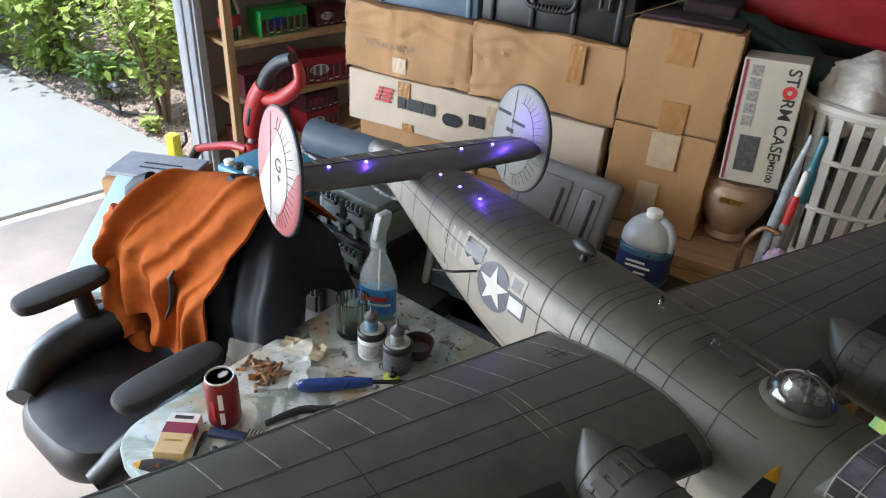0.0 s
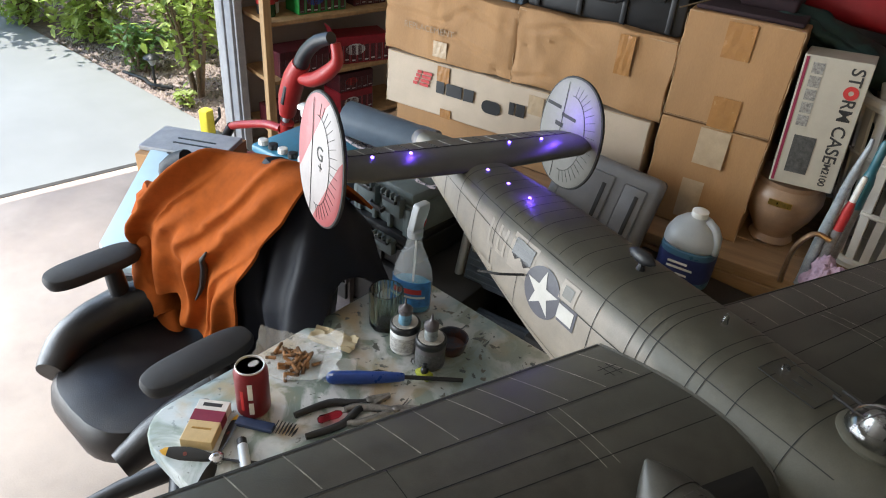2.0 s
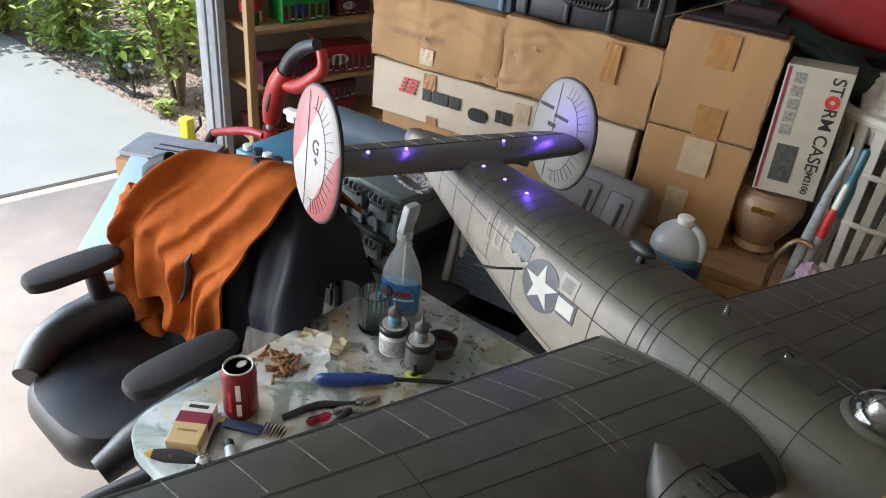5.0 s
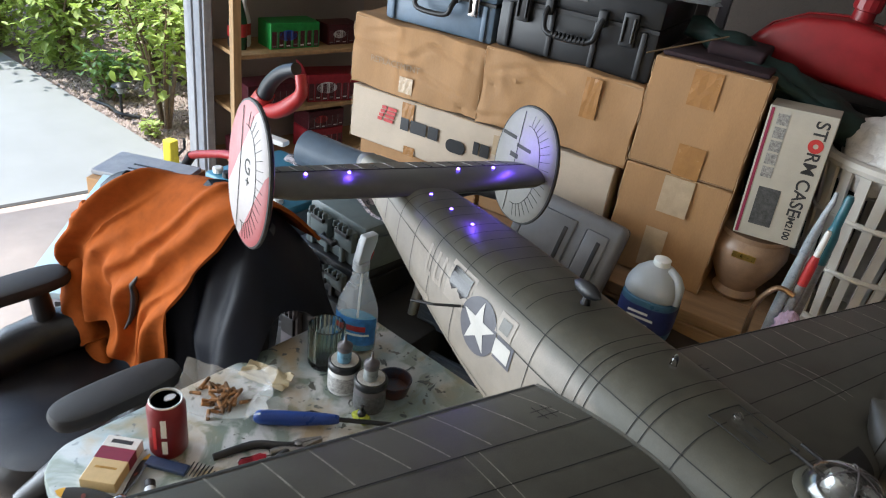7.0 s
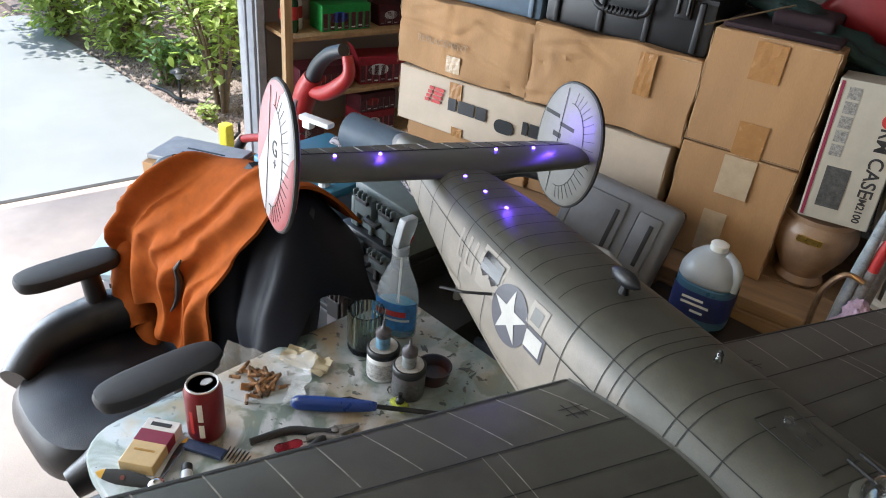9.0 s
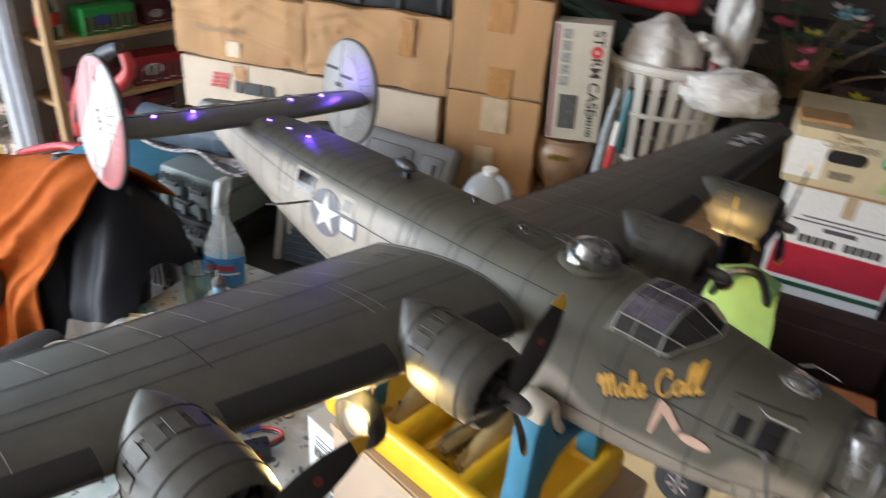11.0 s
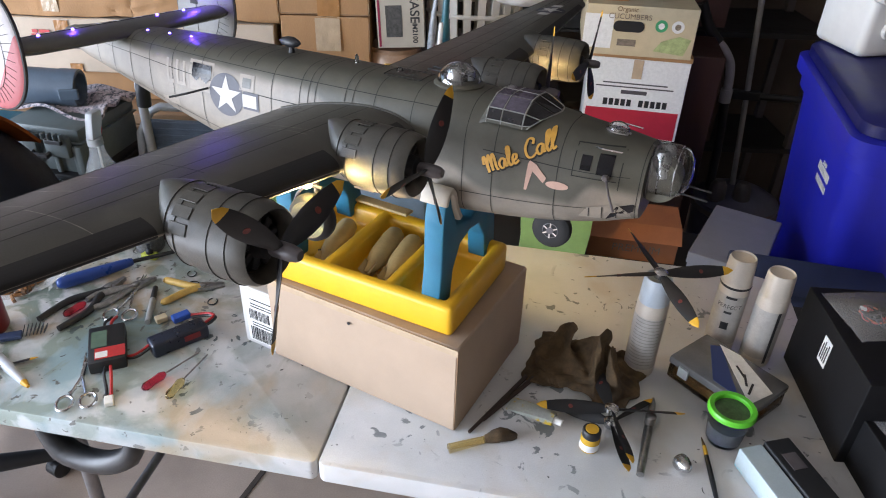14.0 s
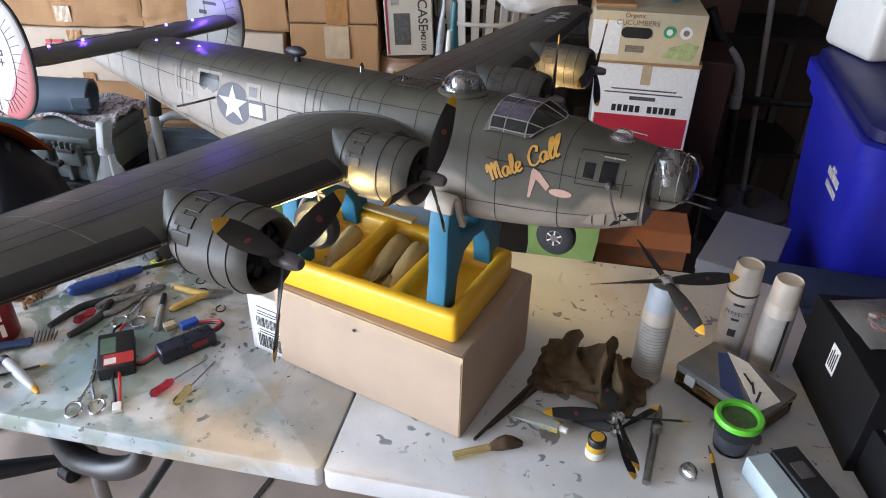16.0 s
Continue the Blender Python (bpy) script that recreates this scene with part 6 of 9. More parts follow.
def drape2(u, v):
    if v < 0.2:
        s = v / 0.2
        z, y, w = 0.86 + 0.15 * math.sin(math.pi / 2 * s), 0.66 - 0.17 * s, 0.0
    else:
        w = (v - 0.2) / 0.8
        z, y = 1.01 - 0.56 * w, 0.49 - 0.10 * min(w * 2, 1) ** 0.6
    x = -1.06 + (0.255 + 0.02 * math.sin(5 * w)) * u - 0.03 * w * (1 - u)
    z -= 0.42 * max(0, u - 0.35) ** 1.8 * (1 - w) ** 1.5
    f = math.sin(9 * u + 2 * w) + 0.5 * math.sin(19 * u - 3 * w) + 1.2 * noise.noise(Vector((u * 5, w * 4, 8.0)))
    return Vector((x, y - (0.006 + 0.016 * w) * f - 0.02 * math.sin(math.pi * w), z))


part("body", thicken(grid(36, 40, drape2), 0.006), BLKCLOTH, dj, smooth=True)
part("collar", tube([(-1.52, 0.49, 0.73), (-1.515, 0.50, 0.80), (-1.46, 0.52, 0.845)], [0.022, 0.034, 0.026], 10, spline=4), BLKCLOTH, dj, smooth=True)

# ---- cases and clutter behind the chair ----
def tool_case(label, at, w, d, h, m=BLACK, clasp=DARKGREY):
    c = thing("tool_case", label, "case", at, "tool cases behind the chair")
    part("body", box(w, d, h * 0.66, (w / 2, d / 2, 0), 0.01), m, c, smooth=True)
    part("lid", box(w * 1.02, d * 1.02, h * 0.3, (w / 2, d / 2, h * 0.69), 0.012), m, c, smooth=True)
    for k in range(4):
        part("rib", box(0.014, 0.012, h * 0.6, (w * (0.08 + 0.28 * k), -0.004, h * 0.02), 0.003), m, c)
    for x in (0.28, 0.72):
        lt = part("latch", box(0.07, 0.022, h * 0.42, (w * x, -0.010, h * 0.40), 0.004), clasp, c, smooth=True)
        part("catch", box(0.05, 0.012, h * 0.10, (w * x, -0.024, h * 0.70), 0.003), BLACK, lt)
        for k in range(4):
            part("latch_tooth", box(0.007, 0.016, h * 0.13, (w * x - 0.027 + 0.018 * k, -0.024, h * 0.80), 0.002, 1), clasp, lt)
    part("lid_lip", box(w * 1.05, d * 1.04, h * 0.035, (w / 2, d / 2, h * 0.672), 0.004), m, c, smooth=True)
    for x in (0.03, 0.97):
        part("corner_post", box(0.022, 0.022, h * 0.64, (w * x, 0.0, h * 0.01), 0.006), m, c, smooth=True)
    part("handle", tube([(w * 0.38, -0.004, h * 0.5), (w * 0.40, -0.03, h * 0.44), (w * 0.60, -0.03, h * 0.44), (w * 0.62, -0.004, h * 0.5)], 0.008, 8), BLACK, c, smooth=True)
    return c


GREENGREY = surf("grey_green_plastic", (0.10, 0.125, 0.125), 0.5, var=0.15, size=0.03, bump=0.15, grain=0.0015)
tool_case("large black tool case on the floor", pose(-1.32, 0.80, 0.0, 0, 0, 4), 0.56, 0.36, 0.60)
tool_case("black latched tool case with grey-green clasps", pose(-1.20, 0.835, 0.594, 0, 0, 0), 0.25, 0.28, 0.11, BLACK, GREENGREY)
tool_case("small grey-green tool case with wide clasps on another", pose(-1.165, 0.855, 0.701, 0, 0, -2), 0.22, 0.25, 0.135, GREENGREY, GREENGREY)
tool_case("black tool case beside the others", pose(-1.68, 0.86, 0.0, 0, 0, 6), 0.34, 0.32, 0.60)
tote = thing("storage_tub", "pale blue storage tub with a sky-blue lid", "tub", pose(-1.67, 0.86, 0.595, 0, 0, 5))
part("body", box(0.34, 0.30, 0.085, (0.17, 0.15, 0), 0.012), surf("pale_blue_plastic", (0.14, 0.20, 0.26), 0.4, var=0.2, size=0.03, bump=0.1), tote, smooth=True)
part("lid", box(0.35, 0.31, 0.03, (0.17, 0.15, 0.085), 0.010), surf("sky_blue_plastic", (0.04, 0.17, 0.26), 0.4, var=0.15, size=0.03, bump=0.1), tote, smooth=True)
for k in range(7):
    part("spool", lathe([(0.012, 0), (0.016, 0.003), (0.016, 0.018), (0.012, 0.02)], 12), BLACK if k % 2 else WHITE, tote, at=pose(0.03 + 0.045 * k, 0.02, 0.114))
towel = tagged(part("patterned_towel", thicken(grid(30, 18, lambda u, v: Vector((-1.37 + 0.44 * u, 0.92 + 0.20 * v - 0.012 * math.sin(9 * u), 0.846 + 0.010 * math.sin(12 * u + 5 * v) + 0.008 * math.sin(17 * v + 3 * u)))), 0.008), surf("patterned_cloth", (0.45, 0.40, 0.42), 0.9, var=0.35, size=0.007, bump=0.4, grain=0.002, second=(0.06, 0.07, 0.09), cover=0.47, edge=0.12), None, smooth=True), "folded cloth with a dark print on the cases", "cloth")
SLATE = surf("slate_blue_plastic", (0.085, 0.12, 0.165), 0.45, var=0.15, size=0.05, bump=0.1)
ct = thing("carrying_tube", "slate-blue plastic carrying tube lying on a towel", "tube")
A, Bp = Vector((-1.295, 0.935, 0.905)), Vector((-1.025, 1.005, 0.885))
dv = (Bp - A).normalized()
part("body", tube([A, A.lerp(Bp, 0.82)], 0.050, 32), SLATE, ct, smooth=True)
rings = []
for s, r in ((0.82, 0.050), (0.82, 0.052), (0.86, 0.0525), (0.995, 0.0525), (1.0, 0.051), (1.0, 0.044), (0.9, 0.042)):
    p = A.lerp(Bp, s)
    a = dv.cross(Vector((0, 0, 1))).normalized()
    b = a.cross(dv)
    rings.append([p + r * (math.cos(2 * math.pi * k / 32) * a + math.sin(2 * math.pi * k / 32) * b) for k in range(32)])
part("cap", loft(rings, False, True), SLATE, ct, "open-ended collar", True)
part("latch", box(0.05, 0.012, 0.03, (0, 0, 0), 0.003), SLATE, ct, at=Matrix.Translation(A.lerp(Bp, 0.92) + Vector((0.023, -0.049, -0.015))) @ pose(0, 0, 0, 0, 0, 23))

pbk = thing("pale_bracket", "pale grey plastic bracket beside the carrying tube", "bracket", pose(-1.40, 0.90, 0.872, 0, 0, 12))
part("bar", box(0.11, 0.03, 0.016, (0.0, 0, 0.022), 0.005), WHITE, pbk, smooth=True)
part("clip", box(0.03, 0.025, 0.024, (-0.03, 0, 0), 0.005), WHITE, pbk, smooth=True)

# folding step stool leaning behind the table
stool = thing("step_stool", "folded grey metal step stool with ribbed treads", "step stool", pose(-0.83, 0.80, 0.0, 0, 0, 8) @ pose(0, 0, 0, -14))
ALU = surf("grey_painted_tube", (0.36, 0.38, 0.40), 0.4, 0.3, var=0.15, size=0.04, bump=0.05)
part("frame", tube([(0, 0, 0), (0, 0, 0.80), (0.03, 0, 0.86), (0.06, 0, 0.875), (0.34, 0, 0.875), (0.37, 0, 0.86), (0.40, 0, 0.80), (0.40, 0, 0)], 0.012, 10), ALU, stool, smooth=True)
RIB = surf("ribbed_blue_black_rubber", (0.055, 0.080, 0.12), 0.5, var=0.2, size=0.03, bump=0.1)
for z0, z1 in ((0.60, 0.84), (0.28, 0.54)):
    td_ = part("tread", box(0.36, 0.016, z1 - z0, (0.20, 0, z0), 0.004), RIB, stool, "ribbed tread")
    for k in range(int((z1 - z0) / 0.018)):
        part("ridge", box(0.345, 0.004, 0.007, (0.20, -0.010, z0 + 0.012 + 0.018 * k), 0.0015, 1), RIB, td_)
part("rear_leg", tube([(0.02, 0.10, 0.0), (0.02, 0.03, 0.7)], 0.010, 8), ALU, stool, smooth=True)
part("rear_leg", tube([(0.38, 0.10, 0.0), (0.38, 0.03, 0.7)], 0.010, 8), ALU, stool, smooth=True)
fold_ = thing("trolley_handle", "black grip on a folded grey trolley handle", "trolley", pose(-0.80, 0.99, 0))
part("tube", tube([(-0.02, 0, 0), (-0.02, -0.02, 0.84), (0.0, -0.02, 0.95), (0.05, 0.0, 0.99)], 0.013, 10, spline=4), ALU, fold_, smooth=True)
part("grip", tube([(-0.015, -0.02, 0.87), (0.0, -0.02, 0.95), (0.05, 0.0, 0.99), (0.11, 0.02, 0.995)], 0.019, 12, spline=4), BLACK, fold_, smooth=True)

# ---- string trimmer ----
tr = thing("string_trimmer", "red and black string trimmer leaning in the corner", "trimmer")
REDTOOL = surf("red_tool_plastic", (0.33, 0.022, 0.02), 0.35, var=0.12, size=0.04, bump=0.08)
part("motor_housing", tube([(-1.995, 1.24, 0.60), (-1.975, 1.24, 0.68), (-1.935, 1.24, 0.77), (-1.895, 1.24, 0.83)], [0.030, 0.042, 0.043, 0.034], 16, spline=5), REDTOOL, tr, smooth=True)
part("rear_grip", tube([(-1.905, 1.24, 0.815), (-1.865, 1.24, 0.88), (-1.80, 1.24, 0.935), (-1.725, 1.24, 0.968)], [0.030, 0.027, 0.025, 0.022], 14, spline=5), BLACK, tr, smooth=True)
part("lower_grip", tube([(-1.895, 1.24, 0.775), (-1.83, 1.24, 0.790), (-1.755, 1.24, 0.835), (-1.695, 1.24, 0.895), (-1.705, 1.24, 0.955)], [0.022, 0.028, 0.028, 0.022, 0.018], 14, spline=5), REDTOOL, tr, smooth=True)
part("vent", box(0.016, 0.012, 0.085, (0, 0, 0), 0.004), BLACK, tr, at=pose(-1.972, 1.203, 0.66, 0, 20))
part("shaft", tube([(-1.99, 1.24, 0.62), (-2.03, 1.24, 0.50), (-2.15, 1.24, 0.03)], 0.013, 10), ALU, tr, smooth=True)
part("clamp", tube([(-1.997, 1.24, 0.565), (-2.025, 1.24, 0.48)], 0.028, 12), REDTOOL, tr, smooth=True)
part("loop_handle", tube([(-2.015, 1.22, 0.54), (-2.09, 1.21, 0.535), (-2.20, 1.20, 0.50), (-2.32, 1.19, 0.45), (-2.36, 1.185, 0.385), (-2.30, 1.19, 0.35), (-2.20, 1.20, 0.36), (-2.10, 1.21, 0.42), (-2.02, 1.22, 0.47)], 0.017, 12, spline=6), REDTOOL, tr, smooth=True)
part("loop_grip", tube([(-2.315, 1.19, 0.455), (-2.36, 1.185, 0.385), (-2.30, 1.19, 0.35), (-2.24, 1.196, 0.353)], 0.020, 12, spline=6), BLACK, tr, smooth=True)

# ---- pale blue foam board and grey plank behind the chair ----
PALEBLUE = surf("pale_blue_foam", (0.40, 0.52, 0.58), 0.6, var=0.06, size=0.1, bump=0.1)
fb = thing("storage_box", "pale blue storage box with a printed end behind the chair", "box", pose(-1.843, 0.389, 0, 0, 0, -42))
part("body", slab([(-0.66, 0.004), (-0.005, 0.004), (0.128, 0.079), (0.145, 0.296), (-0.66, 0.296)], 0.0, 0.425, 0.008), surf("lilac_white_card", (0.5, 0.5, 0.56), 0.6, var=0.08, size=0.05, bump=0.1), fb)
part("lid", slab([(-0.665, 0), (0, 0), (0.133, 0.077), (0.15, 0.30), (-0.665, 0.30)], 0.425, 0.45, 0.008), PALEBLUE, fb, smooth=True)
# black sheet that paints the shade on this face of the box
part("dark_panel", slab([(0.134, 0.10), (0.139, 0.10), (0.152, 0.285), (0.148, 0.285)], 0.01, 0.42), BLACK, fb)
for k in range(4):
    part("print_bar", box(0.05 - 0.006 * k, 0.0012, 0.016, (0, 0, 0)), PRINTB if k % 2 else INK, fb, "plain bar of print", at=pose(0.066, 0.0395, 0.30 + 0.03 * k, 0, 0, 29.4))
part("slot", slab([(-0.645, 0.07), (-0.63, 0.07), (-0.61, 0.10), (-0.625, 0.10)], 0.4495, 0.4515), BLACK, fb)
gp = thing("grey_plank", "grey board with dark slots behind the chair", "board", pose(-2.28, 0.98, 0.44, 0, 0, 30))
part("board", box(0.34, 0.20, 0.02, (0, 0, 0), 0.004), JAMB, gp)
for k in range(2):
    part("slot", box(0.16, 0.008, 0.003, (0.02, -0.03 + 0.04 * k, 0.0195)), BLACK, gp)
tagged(part("carton", box(0.34, 0.26, 0.438, (0, 0, 0), 0.003), CARD, None, at=pose(-2.28, 0.98, 0.0, 0, 0, 30)), "brown cardboard carton under a grey board", "box")
yb = thing("yellow_sponge", "yellow sponge block by the door jamb", "sponge", pose(-3.20, 1.585, -0.012, 0, 0, 15))
part("block", crumple(box(0.06, 0.06, 0.15, (0, 0, 0), 0.01, 3), 0.004, 0.03, 2.0), surf("yellow_sponge", (0.6, 0.5, 0.04), 0.9, var=0.2, size=0.02, bump=0.5), yb, smooth=True)
part("strap", tube([(0.02, 0.02, 0.05), (0.05, 0.05, 0.10), (0.06, 0.04, 0.16)], 0.008, 8), BLACK, yb)

# ---- basket, bags and flowers at the end of the bench ----
BASKETW = surf("off_white_plastic", (0.52, 0.50, 0.46), 0.4, var=0.06, size=0.05, bump=0.05)
bk_ = thing("laundry_basket", "white slotted plastic laundry basket stuffed with bags", "basket", on_wall(0.62, 0.16, BZ))


def basket_slats():
    n = 22
    for k in range(n):
        a = 2 * math.pi * k / n
        lo = Vector((0.125 * math.cos(a), 0.095 * math.sin(a), 0.02))
        hi = Vector((0.175 * math.cos(a), 0.135 * math.sin(a), 0.44))
        t = Vector((-0.155 * math.sin(a), 0.115 * math.cos(a), 0)).normalized()
        out = Vector((math.cos(a), math.sin(a), 0)) * 0.004
        bm = loft([[p - t * w - out, p + t * w - out, p + t * w + out, p - t * w + out] for p, w in ((lo, 0.010), (lo.lerp(hi, 0.5), 0.0115), (hi, 0.013))])
        part("slat", bm, BASKETW, bk_)


basket_slats()
for z, rx, ry, r in ((0.02, 0.13, 0.10, 0.012), (0.17, 0.145, 0.112, 0.008), (0.31, 0.161, 0.124, 0.008), (0.445, 0.178, 0.138, 0.016)):
    part("hoop", tube([(rx * math.cos(2 * math.pi * k / 40), ry * math.sin(2 * math.pi * k / 40), z) for k in range(41)], r, 8), BASKETW, bk_, smooth=True)
part("base", slab([(0.13 * math.cos(2 * math.pi * k / 30), 0.10 * math.sin(2 * math.pi * k / 30)) for k in range(30)], 0, 0.015), BASKETW, bk_)
BAG = surf("white_carrier_bag", (0.52, 0.50, 0.48), 0.4, var=0.15, size=0.05, bump=0.3, grain=0.006)


def bag(name, label, at, sx, sy, sz, m, seed, rough=0.3):
    bm = bmesh.new()
    bmesh.ops.create_icosphere(bm, subdivisions=5, radius=1)
    for v in bm.verts:
        p = v.co.copy()
        d = 1 + rough * noise.noise(p * 1.7 + Vector((seed, 0, 0))) + rough * 0.45 * abs(noise.noise(p * 4.5 + Vector((0, seed, 0)))) + rough * 0.2 * abs(noise.noise(p * 10))
        v.co = Vector((p.x * sx * d, p.y * sy * d, p.z * sz * d))
    low = min(v.co.z for v in bm.verts)
    for v in bm.verts:
        v.co.z = max(v.co.z, low * 0.72) - low * 0.72
    return tagged(part(name, bm, m, None, smooth=True, at=at), label, "bag")


cb1 = bag("carrier_bag", "crumpled white carrier bag in the basket", on_wall(0.585, 0.14, 1.07), 0.115, 0.10, 0.105, BAG, 1.0, 0.22)
part("bag_handle", crumple(tube([(0.03, 0, 0.09), (0.10, -0.01, 0.145), (0.15, -0.02, 0.12), (0.18, -0.03, 0.05), (0.20, -0.02, -0.02)], [0.04, 0.024, 0.022, 0.03, 0.014], 14, spline=8), 0.016, 0.03, 4.0), BAG, cb1, "stretched thin handle loop", True)
bag("carrier_bag", "crumpled white carrier bag spilling from the basket", on_wall(0.78, 0.02, 1.06), 0.13, 0.07, 0.06, BAG, 3.0, 0.25)
bag("carrier_bag", "thin white bag hanging beside the basket", on_wall(0.77, 0.20, 1.13), 0.045, 0.05, 0.16, BAG, 7.0, 0.4)
ROSE = surf("dusty_rose_cloth", (0.34, 0.12, 0.13), 0.8, var=0.35, size=0.02, bump=0.3)
for u_, y_, z_, r_, sd in ((0.685, 0.06, 1.10, 0.062, 1), (0.74, 0.10, 1.13, 0.045, 2), (0.66, 0.12, 1.17, 0.04, 3)):
    ro = thing("cloth_rose", "faded dusty pink cloth rose on the basket", "flower", on_wall(u_, y_, z_) @ pose(0, 0, 0, 35, 8 * sd, 40 * sd), "cloth roses")
    for k in range(11):
        a, f = 2.4 * k, 0.25 + 0.75 * k / 10
        pet = grid(6, 5, lambda u, v: Vector((r_ * (0.25 + 0.75 * f) * math.sin(v * 1.3) * math.cos((u - 0.5) * 1.9), r_ * (0.25 + 0.75 * f) * (0.35 + 0.6 * v) * math.sin((u - 0.5) * 1.9), r_ * (0.9 - 0.6 * f) * (1 - math.cos(v * 1.6)) + 0.004 * noise.noise(Vector((u * 4, v * 4, k))))))
        part("petal", thicken(pet, 0.0012), ROSE, ro, smooth=True, at=pose(0, 0, 0.05 * r_, 0, 0, math.degrees(a)))
bag("pink_cloth", "lilac cloth bundle on the bench", on_wall(0.525, -0.14, BZ), 0.045, 0.035, 0.06, surf("lilac_cloth", (0.42, 0.30, 0.40), 0.8, var=0.2, size=0.02, bump=0.4), 9.0, 0.5)

# bottles and sprays between the carton and the basket
def slim(name, label, u, off, z, h, r, m, cap, tilt=0):
    b = thing(name, label, "bottle", on_wall(u, off, z) @ pose(0, 0, 0, 0, tilt))
    part("body", lathe([(r * 0.92, 0), (r, 0.006), (r, h * 0.72), (r * 0.8, h * 0.77), (r * 0.62, h * 0.8)], 18), m, b, smooth=True)
    part("cap", lathe([(r * 0.66, h * 0.79), (r * 0.6, h * 0.98), (r * 0.4, h), (0, h)], 16), cap, b, smooth=True)
    part("band", lathe([(r * 1.015, h * 0.18), (r * 1.015, h * 0.55)], 18, False, False), PALEGREY, b, smooth=True)


TEALP = surf("teal_plastic", (0.03, 0.13, 0.17), 0.35, var=0.15, size=0.02, bump=0.05)
slim("spray_bottle", "tall teal bottle on the bench", 0.515, -0.03, BZ, 0.40, 0.017, TEALP, TEALP, 2)
slim("spray_bottle", "slim printed tube standing on the bench", 0.497, -0.10, BZ, 0.33, 0.012, PRINTRED, WHITE, 3)
cv = tagged(part("wrapped_roll", crumple(tube([(0, 0, 0), (0.008, 0, 0.24), (0.022, 0, 0.42)], [0.014, 0.013, 0.005], 12, spline=5), 0.005, 0.03, 4.0), surf("cloudy_wrap", (0.30, 0.33, 0.36), 0.3, var=0.3, size=0.02, bump=0.2), None, smooth=True, at=on_wall(0.475, -0.10, BZ)), "pale roll wrapped in clear plastic", "roll")
hk = tagged(part("metal_hook", tube([(0, 0, 0), (0, 0, 0.10), (0.03, 0, 0.16), (0.07, 0, 0.155)], 0.007, 8, spline=5), surf("old_brass_tube", (0.28, 0.18, 0.11), 0.35, 0.7, var=0.2, size=0.02, bump=0.05), None, smooth=True, at=on_wall(0.43, -0.12, BZ)), "bent bronze-coloured tube on the bench", "tube")

# dried flowers and ribbons
fl = thing("flower_arrangement", "dusty artificial flowers and twigs in a dark pot", "flowers", on_wall(0.98, 0.30, 0.92))
part("pot", lathe([(0.06, 0), (0.075, 0.01), (0.09, 0.12), (0.095, 0.13), (0.08, 0.13)], 20), BLACK, fl, smooth=True)
rnd = random.Random(21)
TWIG = surf("dry_twig", (0.16, 0.11, 0.06), 0.9, var=0.3, size=0.01, bump=0.3)
petals = {"pink": surf("pink_petal", (0.5, 0.08, 0.13), 0.7, var=0.2, size=0.01, bump=0.1), "white": surf("white_petal", (0.65, 0.62, 0.6), 0.7, var=0.1, size=0.01, bump=0.1), "green": surf("dark_leaf", (0.03, 0.06, 0.025), 0.7, var=0.3, size=0.01, bump=0.1), "yellow": surf("yellow_petal", (0.6, 0.5, 0.03), 0.7, var=0.1, size=0.01, bump=0.1), "blue": surf("blue_leaf", (0.12, 0.24, 0.28), 0.6, var=0.2, size=0.01, bump=0.1)}
for k in range(40):
    a, r = rnd.uniform(0, 6.28), rnd.uniform(0.05, 0.24)
    tip = Vector((r * math.cos(a) * 1.25, r * math.sin(a) * 0.6, 0.13 + rnd.uniform(0.03, 0.26)))
    stem = part("stem", tube([(0, 0, 0.10), tip * 0.5 + Vector((0, 0, 0.08)), tip], 0.002, 5, spline=3), TWIG, fl)
    key = rnd.choice(("pink", "white", "green", "green", "green", "yellow", "blue"))
    head = bmesh.new()
    for q in range(9):
        b = q * 2.4
        d = Vector((math.cos(b), math.sin(b), rnd.uniform(0.1, 0.9))).normalized()
        t = d.cross(Vector((0, 0, 1))).normalized()
        s = rnd.uniform(0.016, 0.032)
        vs = [head.verts.new(tip + w) for w in (d * 0.002, d * s * 0.6 + t * s * 0.4, d * s * 1.2 + Vector((0, 0, 0.004)), d * s * 0.6 - t * s * 0.4)]
        head.faces.new(vs)
    part("bloom" if key in ("pink", "white", "yellow") else "leaf_spray", thicken(head, 0.001), petals[key], stem)

# red fuel can on a rolled dark green cover
can_ = thing("fuel_can", "red plastic fuel can on a rolled green cover", "fuel can", WALL @ pose(0.405, 0.30, 1.268, 0, 3, -2))
prof = [(-0.22, 0.0), (0.25, 0.0), (0.265, 0.02), (0.262, 0.06), (0.22, 0.112), (0.12, 0.145), (-0.03, 0.158), (-0.13, 0.142), (-0.205, 0.098), (-0.248, 0.04)]
cm = slab(prof, -0.09, 0.09)
bmesh.ops.bevel(cm, geom=cm.edges[:], offset=0.022, segments=4, profile=0.5, affect="EDGES")
CANPLASTIC = surf("red_can_plastic", (0.27, 0.010, 0.014), 0.38, var=0.2, size=0.05, bump=0.1, grain=0.002)
part("body", cm, CANPLASTIC, can_, smooth=True, at=pose(0, 0, 0, 90))
part("seam", tube([(x * 1.002, 0, z * 1.004 + 0.001) for x, z in prof[2:]], 0.003, 6), CANPLASTIC, can_, smooth=True)
nk_ = part("neck", lathe([(0.028, 0), (0.026, 0.03), (0.031, 0.032), (0.031, 0.038), (0.026, 0.040)], 20), CANPLASTIC, can_, smooth=True, at=pose(-0.01, 0, 0.15))
